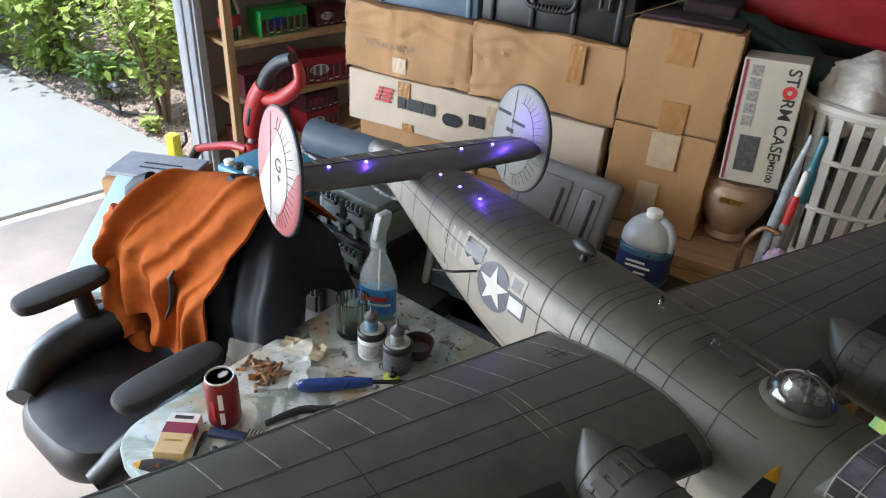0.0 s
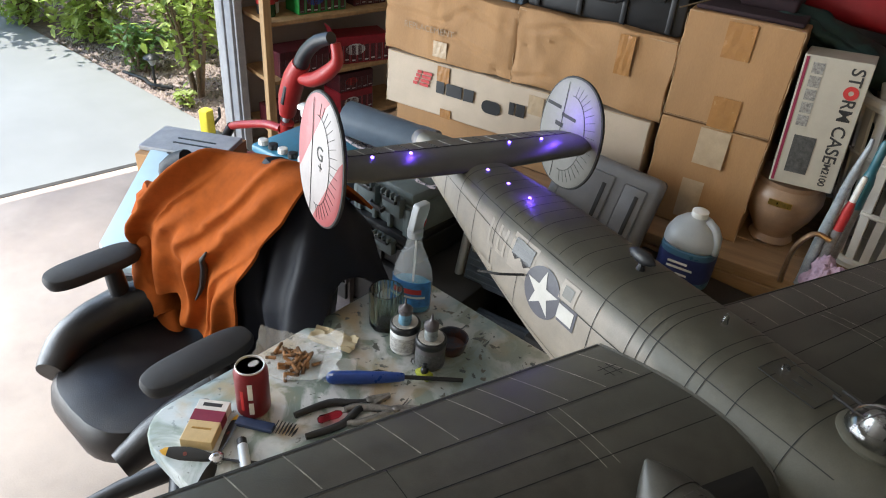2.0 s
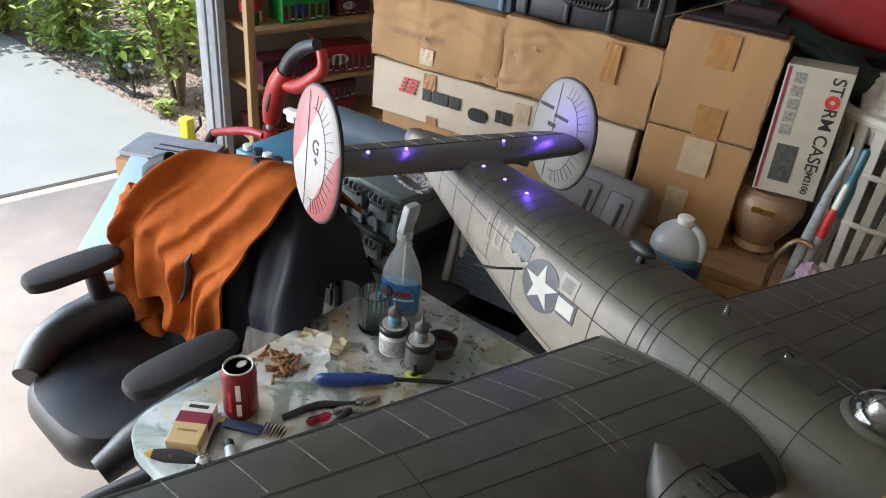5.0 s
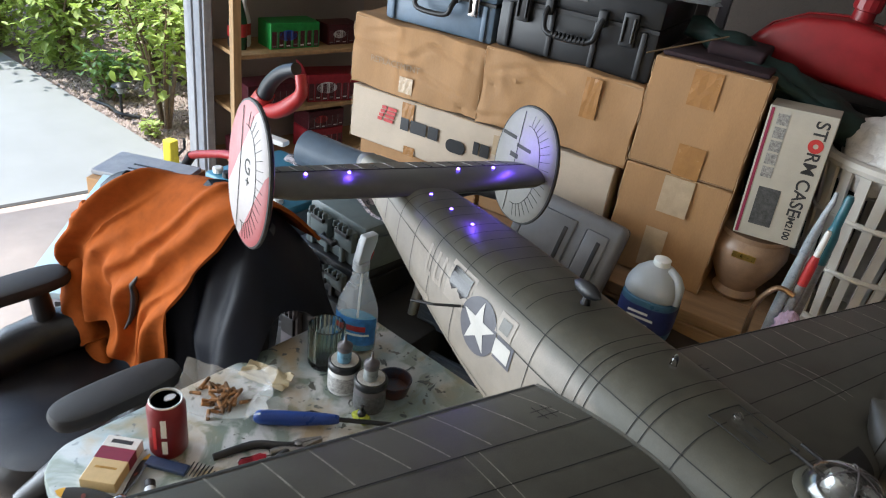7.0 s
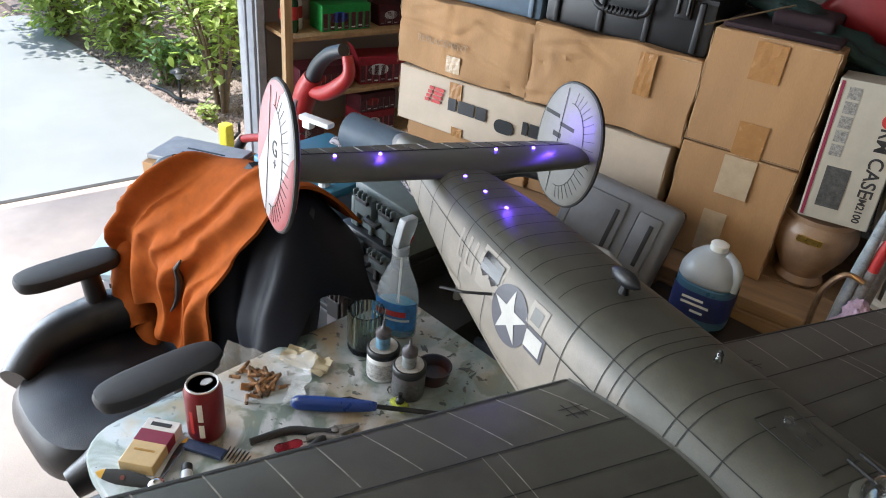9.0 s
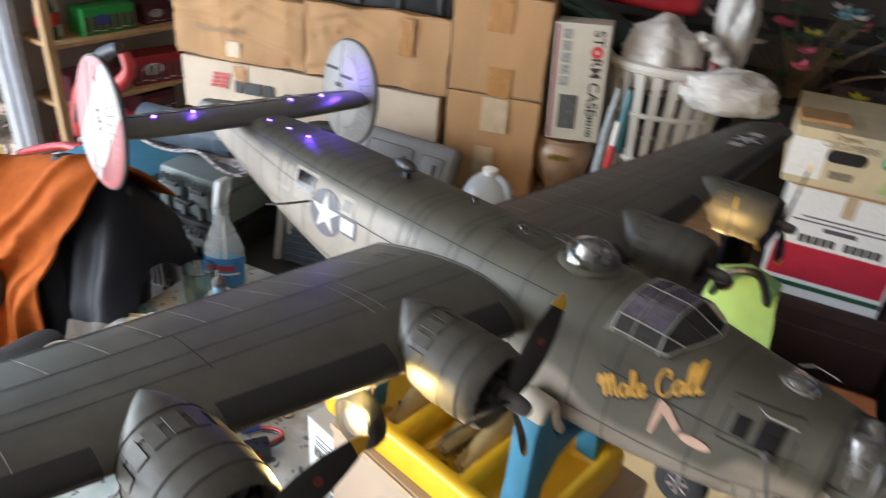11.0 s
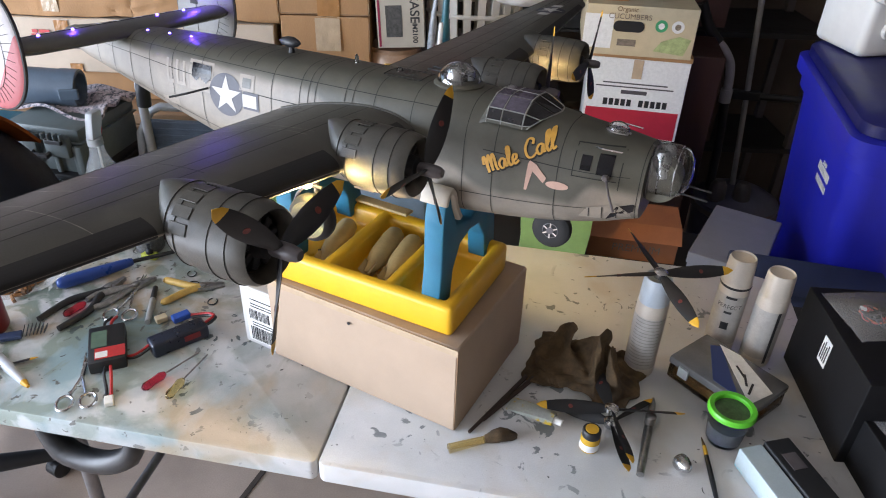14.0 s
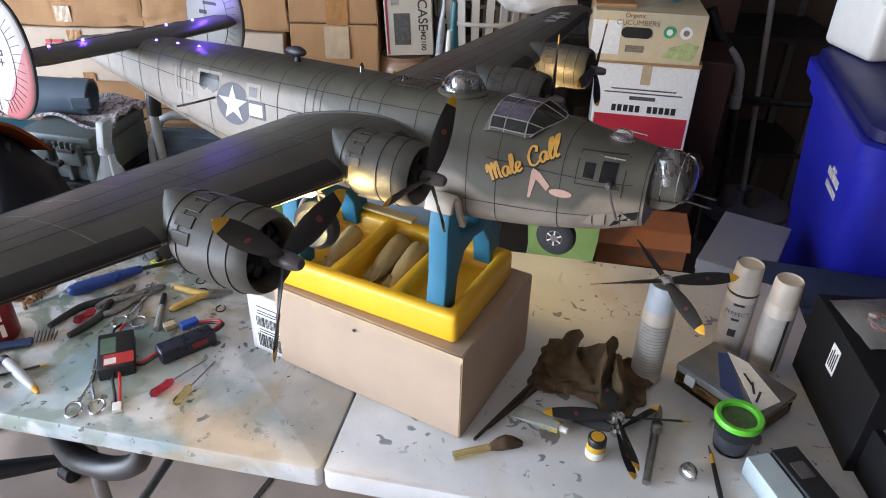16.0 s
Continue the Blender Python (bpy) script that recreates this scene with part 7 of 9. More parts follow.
part("cap", lathe([(0.034, 0.036), (0.034, 0.062), (0.030, 0.066), (0, 0.066)], 14), CANPLASTIC, nk_, "ridged red cap")
part("spout", tube([(-0.01, 0, 0.20), (0.04, 0, 0.235), (0.11, 0, 0.23)], [0.018, 0.015, 0.011], 12, spline=4), CANPLASTIC, can_, smooth=True)
part("handle", tube([(0.05, 0, 0.145), (0.08, 0, 0.19), (0.15, 0, 0.185), (0.20, 0, 0.15), (0.215, 0, 0.10)], 0.013, 10, spline=4), CANPLASTIC, can_, smooth=True)
GREENC = surf("dark_green_canvas", (0.006, 0.026, 0.022), 0.7, var=0.5, size=0.03, bump=0.5, grain=0.003)
rl = thing("rolled_cover", "rolled dark green canvas cover on the boxes", "cover", WALL)
part("roll", crumple(tube([(0.02, 0.17, 1.345), (0.12, 0.155, 1.325), (0.22, 0.145, 1.288), (0.33, 0.14, 1.25), (0.44, 0.14, 1.215), (0.55, 0.15, 1.175)], [0.024, 0.036, 0.042, 0.045, 0.044, 0.03], 18, spline=6), 0.016, 0.045, 3.0), GREENC, rl, smooth=True)
part("fold", crumple(tube([(0.10, 0.12, 1.338), (0.21, 0.102, 1.302), (0.32, 0.096, 1.262), (0.45, 0.098, 1.216)], [0.008, 0.014, 0.016, 0.010], 12, spline=6), 0.007, 0.03, 5.0), GREENC, rl, smooth=True)
part("hanging_flap", crumple(thicken(grid(16, 14, lambda u, v: Vector((0.285 + 0.28 * u, 0.165 + 0.02 * math.sin(9 * u + 3 * v), 1.25 - 0.10 * u - 0.30 * v))), 0.006), 0.012, 0.05, 8.0), GREENC, rl, smooth=True)
rk = thing("storage_rack", "dark metal storage rack against the wall", "rack", WALL)
for u in (0.02, 0.62, 1.25, 1.9):
    for y in (0.30, 0.62):
        part("post", box(0.03, 0.03, 1.9, (u, y, 0), 0.002), DARKGREY, rk)
for z in (0.45, 0.90, 1.21, 1.75):
    part("shelf", box(1.95, 0.36, 0.02, (0.96, 0.46, z), 0.002), BLACK, rk)
bag("plastic_wrap", "clear plastic wrap bundled on the cases", on_wall(-0.10, 0.18, 1.405), 0.17, 0.10, 0.05, FROST, 11.0, 0.5)
PLUM = surf("dark_plum_cloth", (0.022, 0.008, 0.012), 0.85, var=0.3, size=0.03, bump=0.3)
rp = thing("dark_red_case", "dark plum cloth case on a sheet for the open box's shaded inside", "case", on_wall(0, 0, 1.287))
# dark sheet over the closed top, in place of the shade inside an open box
part("base", box(0.262, 0.36, 0.014, (0.141, 0.197, 0), 0.006), PLUM, rp, smooth=True)
part("flap", crumple(box(0.14, 0.20, 0.035, (0.17, 0.19, 0.013), 0.012, 4), 0.006, 0.05, 2.0), PLUM, rp, smooth=True)
sk = tagged(part("garden_stake", tube([(-0.02, -0.02, 1.289), (0.14, 0.10, 1.35)], 0.0022, 6), TWIG, None, at=WALL), "thin wooden stake lying over the boxes", "stake")
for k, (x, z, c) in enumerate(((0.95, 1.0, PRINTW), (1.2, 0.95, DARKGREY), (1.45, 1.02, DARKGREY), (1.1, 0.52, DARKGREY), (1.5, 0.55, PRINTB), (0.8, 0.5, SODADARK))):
    tagged(part("stored_box", box(0.20, 0.22, 0.15 + 0.03 * (k % 3), (0, 0, 0), 0.004), surf("dark_carton_" + "abcdef"[k], (0.05 + 0.02 * (k % 3), 0.045, 0.04), 0.7, var=0.2, size=0.05, bump=0.1), None, at=on_wall(x, 0.44, 0.92 if z > 0.7 else 0.47)), "plain dark carton on the storage rack", "box", "cartons on the rack")

# ---- fruit boxes ----
fb1 = thing("fruit_box", "white and red fruit carton standing upside down", "carton", pose(0.375, 1.54, 0.62))
part("body", box(0.306, 0.36, 0.318, (0.153, 0.18, 0), 0.002), PRINTW, fb1)
part("red_band", box(0.290, 0.0012, 0.10, (0.153, -0.0006, 0.055)), surf("red_carton_print", (0.42, 0.02, 0.04), 0.5, var=0.1, size=0.03, bump=0), fb1)
part("green_band", box(0.300, 0.0012, 0.014, (0.153, -0.0006, 0.028)), surf("green_carton_print", (0.02, 0.08, 0.04), 0.5, var=0.1, size=0.03, bump=0), fb1)
for k in range(11):
    if k != 5:
        part("print_line", box(0.0135, 0.0014, 0.022, (0.066 + 0.0185 * k, -0.0007, 0.166)), PRINTB, fb1, "plain dark bar of print")
for z, w_ in ((0.206, 0.08), (0.226, 0.24), (0.238, 0.20)):
    part("print_line", box(w_, 0.0014, 0.004 if w_ > 0.1 else 0.012, (0.15, -0.0007, z)), DARKGREY, fb1)
part("tape", box(0.03, 0.0012, 0.06, (0.15, -0.0008, 0.257)), TAPEPALE, fb1)
part("lid_rim", box(0.312, 0.366, 0.017, (0.153, 0.18, 0.319), 0.002), CARD, fb1, "brown board rim")
KRAFT = surf("pale_kraft", (0.50, 0.42, 0.27), 0.75, var=0.1, size=0.05, bump=0.15)
fb2 = thing("fruit_box", "kraft vegetable box with a hand hole", "carton", pose(0.345, 1.50, 0.957, 0, 0, 2))
out = rounded(-0.045, -0.016, 0.045, 0.016, 0.015, 4)
part("body", box(0.325, 0.34, 0.148, (0.1625, 0.17, 0), 0.002), KRAFT, fb2)
part("hand_hole", slab(out, 0, 0.002), BLACK, fb2, at=pose(0.128, -0.0004, 0.088, 90))
part("lettering", words("Organic", 0.019, 0.0003), surf("brown_ink", (0.16, 0.10, 0.05), 0.7, var=0.2, size=0.01, bump=0), fb2, at=pose(0.118, -0.0012, 0.137, 90))
part("lettering", words("CUCUMBERS", 0.022, 0.0003), INK, fb2, at=pose(0.128, -0.0012, 0.116, 90))
for x, m in ((0.222, surf("green_seal", (0.05, 0.28, 0.12), 0.6, var=0.1, size=0.02, bump=0)), (0.270, PRINTW)):
    part("seal", lathe([(0.018, 0), (0.018, 0.001)], 24), m, fb2, at=pose(x, -0.0004, 0.095, 90))
part("print_patch", box(0.055, 0.0012, 0.02, (0.128, -0.0006, 0.030)), INK, fb2)
for x in (0.222, 0.270):
    part("seal_mark", lathe([(0.009, 0.001), (0.009, 0.0016)], 20), PRINTW if x < 0.25 else INK, fb2, at=pose(x, -0.0004, 0.095, 90))
part("green_picture", slab([(0.21, 0.02), (0.30, 0.012), (0.315, 0.06), (0.28, 0.068), (0.23, 0.05)], 0, 0.001), surf("pale_green_print", (0.36, 0.42, 0.18), 0.6, var=0.3, size=0.02, bump=0), fb2, at=pose(0, -0.0004, 0, 90))
part("paper", box(0.085, 0.0012, 0.10, (0.04, -0.0007, 0.02)), PRINTW, fb2)
sc2 = thing("support_crate", "dark brown crate carrying the fruit boxes", "crate", pose(0.55, 1.74, 0))
BRCRATE = surf("dark_brown_crate", (0.045, 0.022, 0.016), 0.7, var=0.3, size=0.05, bump=0.2)
part("body", box(0.40, 0.38, 0.575, (0, 0, 0), 0.006), BRCRATE, sc2)
part("lid", box(0.42, 0.40, 0.044, (0, 0, 0.574), 0.006), BRCRATE, sc2)
for k in range(3):
    part("slat", box(0.40, 0.012, 0.14, (0, -0.194, 0.03 + 0.18 * k), 0.003), BRCRATE, sc2)
tagged(part("brown_cabinet", box(0.115, 0.25, 0.93, (0.745, 1.78, 0), 0.004), surf("dark_stained_wood", (0.035, 0.014, 0.011), 0.5, var=0.25, size=0.04, bump=0.15, aniso=(1, 1, 0.1)), None), "narrow dark stained wooden cabinet", "cabinet")
cup = thing("blue_bottle", "blue glass bottle lying on the vegetable box", "bottle", pose(0.575, 1.60, 1.150, -68, 0, 8))
BLUEGLASS = surf("blue_plastic", (0.04, 0.14, 0.36), 0.2, var=0.2, size=0.02, bump=0)
part("body", lathe([(0.02, -0.02), (0.024, 0.0), (0.036, 0.02), (0.040, 0.07), (0.036, 0.10), (0.0, 0.105)], 24), BLUEGLASS, cup, smooth=True)
part("mouth", lathe([(0.021, -0.022), (0.024, -0.018), (0.022, -0.006)], 20), TEALP, cup, smooth=True)
tagged(part("kraft_lid", box(0.12, 0.10, 0.025, (0, 0, 0), 0.002), CARD, None, at=pose(0.40, 1.60, 1.089, 0, 0, 6)), "small open cardboard tray on the vegetable box", "tray")

# ---- things standing behind the table ----
for x0, x1, y0, y1, h in ((-0.52, 0.04, 0.80, 1.365, 0.66), (0.16, 0.90, 0.80, 1.10, 0.60), (-0.81, -0.53, 1.04, 1.30, 0.655)):
    c = thing("storage_crate", "dark plastic storage crate behind the table", "crate", pose((x0 + x1) / 2, (y0 + y1) / 2, 0), "crates behind the table")
    part("body", box(x1 - x0, y1 - y0, h * 0.9, (0, 0, 0), 0.012), BLACK, c, smooth=True)
    part("lid", box(x1 - x0 + 0.01, y1 - y0 + 0.01, h * 0.1, (0, 0, h * 0.9), 0.008), BLACK, c, smooth=True)
LIME = surf("lime_nonwoven", (0.27, 0.46, 0.17), 0.75, var=0.1, size=0.03, bump=0.3, grain=0.0012)
tote_ = thing("shopping_tote", "lime green cloth shopping tote behind the plane", "bag", pose(0.325, 0.88, 0.60))
tb = box(0.165, 0.13, 0.40, (0, 0, 0))
bmesh.ops.subdivide_edges(tb, edges=tb.edges[:], cuts=9, use_grid_fill=True)
for v in tb.verts:
    s = v.co.z / 0.40
    v.co.y *= 1 - 0.75 * max(0, s - 0.55) / 0.45
    v.co.x *= 1 - 0.25 * max(0, s - 0.5) / 0.5
    v.co.z -= 0.10 * max(0, s - 0.6) * (abs(v.co.x) / 0.1)
crumple(tb, 0.010, 0.07, 6.0)
low = min(v.co.z for v in tb.verts)
for v in tb.verts:
    v.co.z -= low
part("body", tb, LIME, tote_, smooth=True)
part("strap", tube([(-0.05, -0.02, 0.34), (-0.03, -0.05, 0.41), (0.02, -0.05, 0.42), (0.05, -0.02, 0.35)], 0.008, 8, spline=4), BLACK, tote_, smooth=True)
tagged(part("green_box", box(0.22, 0.18, 0.13, (0, 0, 0), 0.006), LIME, None, smooth=True, at=pose(-0.36, 0.93, 0.66, 0, 0, 4)), "lime green box on a dark crate", "box")
tagged(part("blue_case", box(0.21, 0.20, 0.10, (0, 0, 0), 0.012), SUITBLUE, None, smooth=True, at=pose(-0.10, 0.94, 0.66, 0, 0, -3)), "dark blue plastic case on a crate", "case")
pb = thing("orange_carton", "orange-brown printed carton with open flaps", "carton", pose(0.53, 0.975, 0.60))
ORCARD = surf("orange_brown_card", (0.33, 0.13, 0.055), 0.75, var=0.12, size=0.05, bump=0.15)
part("body", box(0.225, 0.11, 0.11, (0, 0, 0), 0.002), ORCARD, pb)
part("lettering", words("PREMIUM", 0.03, 0.0003), INK, pb, at=pose(0.01, -0.0562, 0.035, 90))
for sx_, rx in ((-1, 35), (1, -40)):
    part("flap", box(0.225, 0.05, 0.002, (0, 0.025 * sx_, 0), 0.0005, 1), ORCARD, pb, at=pose(0, 0.055 * sx_, 0.11, rx))
pcn = thing("pale_carton", "plain pale grey carton behind the table", "box", pose(0.785, 0.955, 0.601, 0, 0, -21))
PALECARD = surf("pale_grey_card", (0.20, 0.215, 0.26), 0.6, var=0.1, size=0.05, bump=0.1)
part("tray", box(0.165, 0.28, 0.055, (0, 0, 0), 0.003), PALECARD, pcn)
part("lid", box(0.171, 0.286, 0.032, (0, 0, 0.054), 0.003), PALECARD, pcn, "lift-off card lid")
tagged(part("folded_blue_sheet", box(0.34, 0.16, 0.03, (0, 0, 0), 0.006), surf("navy_cloth", (0.02, 0.035, 0.09), 0.8, var=0.2, size=0.03, bump=0.3), None, smooth=True, at=pose(0.905, 0.745, 0.688, 0, 0, -4)), "folded navy sheet beside the bin", "cloth")
tagged(part("stool_box", box(0.30, 0.13, 0.687, (0.905, 0.745, 0), 0.006), BLACK, None), "black box carrying a folded sheet", "box")

# vacuum cleaner with a chrome wand
vc = thing("vacuum_cleaner", "dark canister vacuum with a bent chrome wand", "vacuum", pose(1.03, 1.95, 0.0))
WANDM = surf("satin_steel", (0.50, 0.50, 0.53), 0.38, 0.35, var=0.12, size=0.02, bump=0.04)
VAC = surf("blue_black_plastic", (0.09, 0.095, 0.15), 0.35, var=0.15, size=0.05, bump=0.08)
part("body", lathe([(0.13, 0), (0.15, 0.03), (0.155, 0.20), (0.165, 0.27), (0.16, 0.30), (0.12, 0.325), (0.05, 0.335), (0.0, 0.336)], 32), VAC, vc, smooth=True)
part("rim", lathe([(0.158, 0.262), (0.176, 0.275), (0.158, 0.288)], 32, False, False), DARKGREY, vc, smooth=True)
for x in (-0.09, 0.0):
    part("knob", lathe([(0.034, 0), (0.030, 0.06), (0.018, 0.08), (0, 0.081)], 18), DARKGREY, vc, smooth=True, at=pose(x, -0.06, 0.318))
part("indicator", lathe([(0.010, 0), (0.008, 0.006), (0, 0.007)], 12), glow("red_indicator", (1, 0.03, 0.06), 0.6), vc, "small red light", at=pose(0.075, -0.10, 0.308))
part("hose", tube([(-0.115, -0.02, 0.33), (-0.118, 0.0, 0.52), (-0.136, 0.0, 0.70)], 0.017, 12, spline=4), BLACK, vc, smooth=True)
part("wand_collar", tube([(-0.136, 0, 0.685), (-0.137, 0, 0.735)], 0.021, 14), WANDM, vc, smooth=True)
part("wand", tube([(-0.136, 0, 0.70), (-0.138, 0, 0.77), (-0.150, 0, 0.83), (-0.180, 0, 0.875), (-0.213, 0, 0.905)], 0.016, 14, spline=5), WANDM, vc, smooth=True)
part("wand_grip", tube([(-0.205, 0, 0.90), (-0.25, 0, 0.95), (-0.29, 0, 1.03)], 0.019, 12, spline=4), BLACK, vc, smooth=True)
STANDM = surf("dull_steel_tube", (0.30, 0.31, 0.33), 0.4, 0.3, var=0.2, size=0.04, bump=0.05)
tp_ = thing("light_stand", "tall grey metal stand with black clamps", "stand", pose(1.05, 2.0, 0))
part("pole", tube([(0.0, 0, 0), (-0.195, 0, 1.9)], 0.0105, 12), STANDM, tp_, smooth=True)
part("clamp", box(0.10, 0.03, 0.035, (-0.075, 0, 0.685), 0.005), BLACK, tp_)
part("arm", tube([(-0.075, 0, 0.70), (0.16, 0.0, 0.70)], 0.013, 10), BLACK, tp_, smooth=True)
for k in range(3):
    a = radians(30 + 120 * k)
    part("foot", tube([(-0.025, 0, 0.25), (-0.025 + 0.2 * math.cos(a), 0.2 * math.sin(a) * 0.4, 0.0)], 0.008, 8), STANDM, tp_)

# ---- blue recycling bin ----
bn = thing("recycling_bin", "blue wheeled recycling bin with white marks", "bin", pose(1.225, 1.10, 0, 0, 0, -3))
rr = []
for z, sx_, sy_ in ((0.0, 0.20, 0.22), (0.03, 0.215, 0.235), (0.60, 0.245, 0.275), (0.61, 0.25, 0.28), (0.95, 0.272, 0.30), (0.955, 0.285, 0.313), (0.995, 0.287, 0.315)):
    rr.append([(x, y, z) for x, y in rounded(-sx_, -sy_, sx_, sy_, 0.05, 5)])
part("body", loft(rr), BLUEBIN, bn, smooth=True)
part("rim", loft([[(x * s, y * s, z) for x, y in rounded(-0.285, -0.315, 0.285, 0.315, 0.05, 5)] for z, s in ((0.996, 1.0), (0.998, 1.06), (1.035, 1.065), (1.038, 1.0))]), BLUEBIN, bn, "thick rolled rim", True)
lr = []
for z, s in ((1.040, 1.0), (1.065, 1.0), (1.078, 0.95), (1.084, 0.55), (1.084, 0.02)):
    lr.append([(x * s, y * s, z) for x, y in rounded(-0.285, -0.315, 0.285, 0.315, 0.05, 5)])
part("lid", loft(lr), surf("dark_blue_lid", (0.008, 0.010, 0.11), 0.4, var=0.2, size=0.06, bump=0.15), bn, "dusty dark blue lid", True)
part("lid_ridge", tube([(0.0, -0.20, 1.085), (0.12, -0.23, 1.10), (0.22, -0.12, 1.10), (0.22, 0.1, 1.088)], 0.022, 12, spline=5), BLUEBIN, bn, smooth=True)
part("wheel_arch", loft([[(x * s, -0.27 - 0.028 * (1 - s) * 3, 0.30 + z * s) for x, z in rounded(-0.17, -0.28, 0.17, 0.24, 0.06, 5)] for s in (1.0, 0.95, 0.90)]), BLUEBIN, bn, "moulded panel", True)
for row, (z, n_, w_, h_) in enumerate(((0.880, 3, 0.008, 0.008), (0.855, 7, 0.012, 0.020), (0.825, 8, 0.009, 0.016))):
    for k in range(n_):
        part("print_bar", box(0.0024, w_, h_, (-0.2690 + 0.0020 * row, -0.105 + (w_ + 0.003) * (k - (n_ - 1) / 2), z)), PRINTW, bn, "plain white bar of print")
for x in (-0.2, 0.2):
    part("wheel", lathe([(0.07, -0.025), (0.1, -0.02), (0.1, 0.02), (0.07, 0.025)], 24), BLACK, bn, smooth=True, at=pose(x, 0.24, 0.10, 0, 90))
wj = thing("plastic_canister", "white plastic canister standing on the bin", "canister", pose(1.045, 1.33, 1.084, 0, 0, 20))
part("body", box(0.13, 0.19, 0.26, (0, 0, 0), 0.02, 3), WHITE, wj, smooth=True)
part("spout", tube([(-0.06, -0.095, 0.16), (-0.06, -0.135, 0.16)], 0.022, 14), WHITE, wj, smooth=True)
part("boss", tube([(0.0, -0.095, 0.07), (0.0, -0.107, 0.07)], 0.024, 14), WHITE, wj, smooth=True)

# ---- small things on the table ----
def on_table(x, y, yaw=0, z=0.0):
    return pose(x, y, TZ + z, 0, 0, yaw)


CANRED = surf("red_can_print", (0.16, 0.010, 0.014), 0.35, 0.2, var=0.15, size=0.02, bump=0.03)
CANLID = surf("brushed_can_lid", (0.62, 0.62, 0.62), 0.5, 0.6, var=0.1, size=0.01, bump=0.05, grain=0.001)
sc_ = thing("soda_can", "opened dark red soda can on the table", "can", on_table(-0.69, 0.174) @ Matrix.Scale(0.92, 4))
part("body", lathe([(0.024, 0.0), (0.0275, 0.004), (0.033, 0.014), (0.033, 0.106), (0.0275, 0.118)], 32), CANRED, sc_, smooth=True)
part("lid", lathe([(0.0275, 0.118), (0.0285, 0.120), (0.0275, 0.1222), (0.0255, 0.1215), (0.0245, 0.117), (0.0, 0.117)], 32), CANLID, sc_, smooth=True)
part("mouth", slab([(0.0065 * math.cos(radians(a)), 0.0065 * math.sin(radians(a)) - 0.014) for a in range(0, 360, 24)], 0.1171, 0.1177), BLACK, sc_)
part("tab", slab([(0.007 * math.cos(radians(a)), 0.011 * math.sin(radians(a)) + 0.008) for a in range(0, 360, 24)], 0.1178, 0.1200), CANLID, sc_)
for k, (a, z, w_, h_) in enumerate(((-40, 0.060, 0.28, 0.040), (-40, 0.022, 0.28, 0.030), (-70, 0.030, 0.2, 0.05))):
    part("print_bar", loft([[(0.0334 * math.cos(radians(a) + w_ * (i / 8 - 0.5)), 0.0334 * math.sin(radians(a) + w_ * (i / 8 - 0.5)), z + dz) for i in range(9)] for dz in (0, h_)], False, False, closed=False), PRINTW if k < 2 else PRINTRED, sc_, "plain pale bar of print")

pk = thing("cigarette_pack", "cream and maroon cigarette pack on the table", "pack", on_table(-0.711, 0.088, 37))
CREAM = surf("cream_card", (0.60, 0.45, 0.23), 0.45, var=0.08, size=0.02, bump=0.05)
part("body", box(0.056, 0.094, 0.021, (0, 0, 0), 0.0015), CREAM, pk)
part("maroon_band", box(0.0565, 0.026, 0.0215, (0, 0.012, -0.0001), 0.0008), MAROON, pk)
part("white_band", box(0.0566, 0.024, 0.0216, (0, 0.0365, -0.0001), 0.0008), PRINTW, pk)
part("print_bar", box(0.034, 0.008, 0.0006, (0, 0.037, 0.0214)), PRINTB, pk)
part("print_bar", box(0.034, 0.004, 0.0006, (0, -0.018, 0.0208)), BRASS, pk)

# clear bag of cigarette ends
bgc = thing("plastic_bag", "open clear plastic bag holding cigarette ends", "bag", on_table(-0.735, 0.305, 40))
THIN = film("thin_clear_film", (0.8, 0.8, 0.78), 0.08, 0.22)
WIREORANGE = surf("orange_wire", (0.45, 0.10, 0.03), 0.45, var=0.15, size=0.01, bump=0)
WIREBAG = film("zip_bag_film", (0.6, 0.6, 0.6), 0.08, 0.14)


def film_pt(u, v):
    x, y = (u - 0.5) * 0.17, (v - 0.5) * 0.13
    r = math.hypot(x / 0.085, y / 0.065)
    z = 0.002 + 0.045 * max(0, r - 0.55) ** 1.3 + 0.010 * abs(noise.noise(Vector((u * 5, v * 5, 1.0)))) * r
    return Vector((x + 0.008 * noise.noise(Vector((u * 6, v * 6, 4.0))), y, min(z, 0.05)))


part("film", thicken(grid(26, 22, film_pt), 0.0006), THIN, bgc, smooth=True)
part("folded_flap", thicken(grid(14, 8, lambda u, v: Vector((0.05 + 0.07 * u, -0.05 + 0.07 * v, 0.004 + 0.014 * abs(noise.noise(Vector((u * 4, v * 4, 9.0))))))), 0.0006), THIN, bgc, smooth=True)
TOBACCO = surf("burnt_paper", (0.14, 0.075, 0.035), 0.9, var=0.4, size=0.01, bump=0.3)
FILTER = surf("filter_tan", (0.32, 0.16, 0.065), 0.8, var=0.2, size=0.01, bump=0.1)
rnd = random.Random(4)
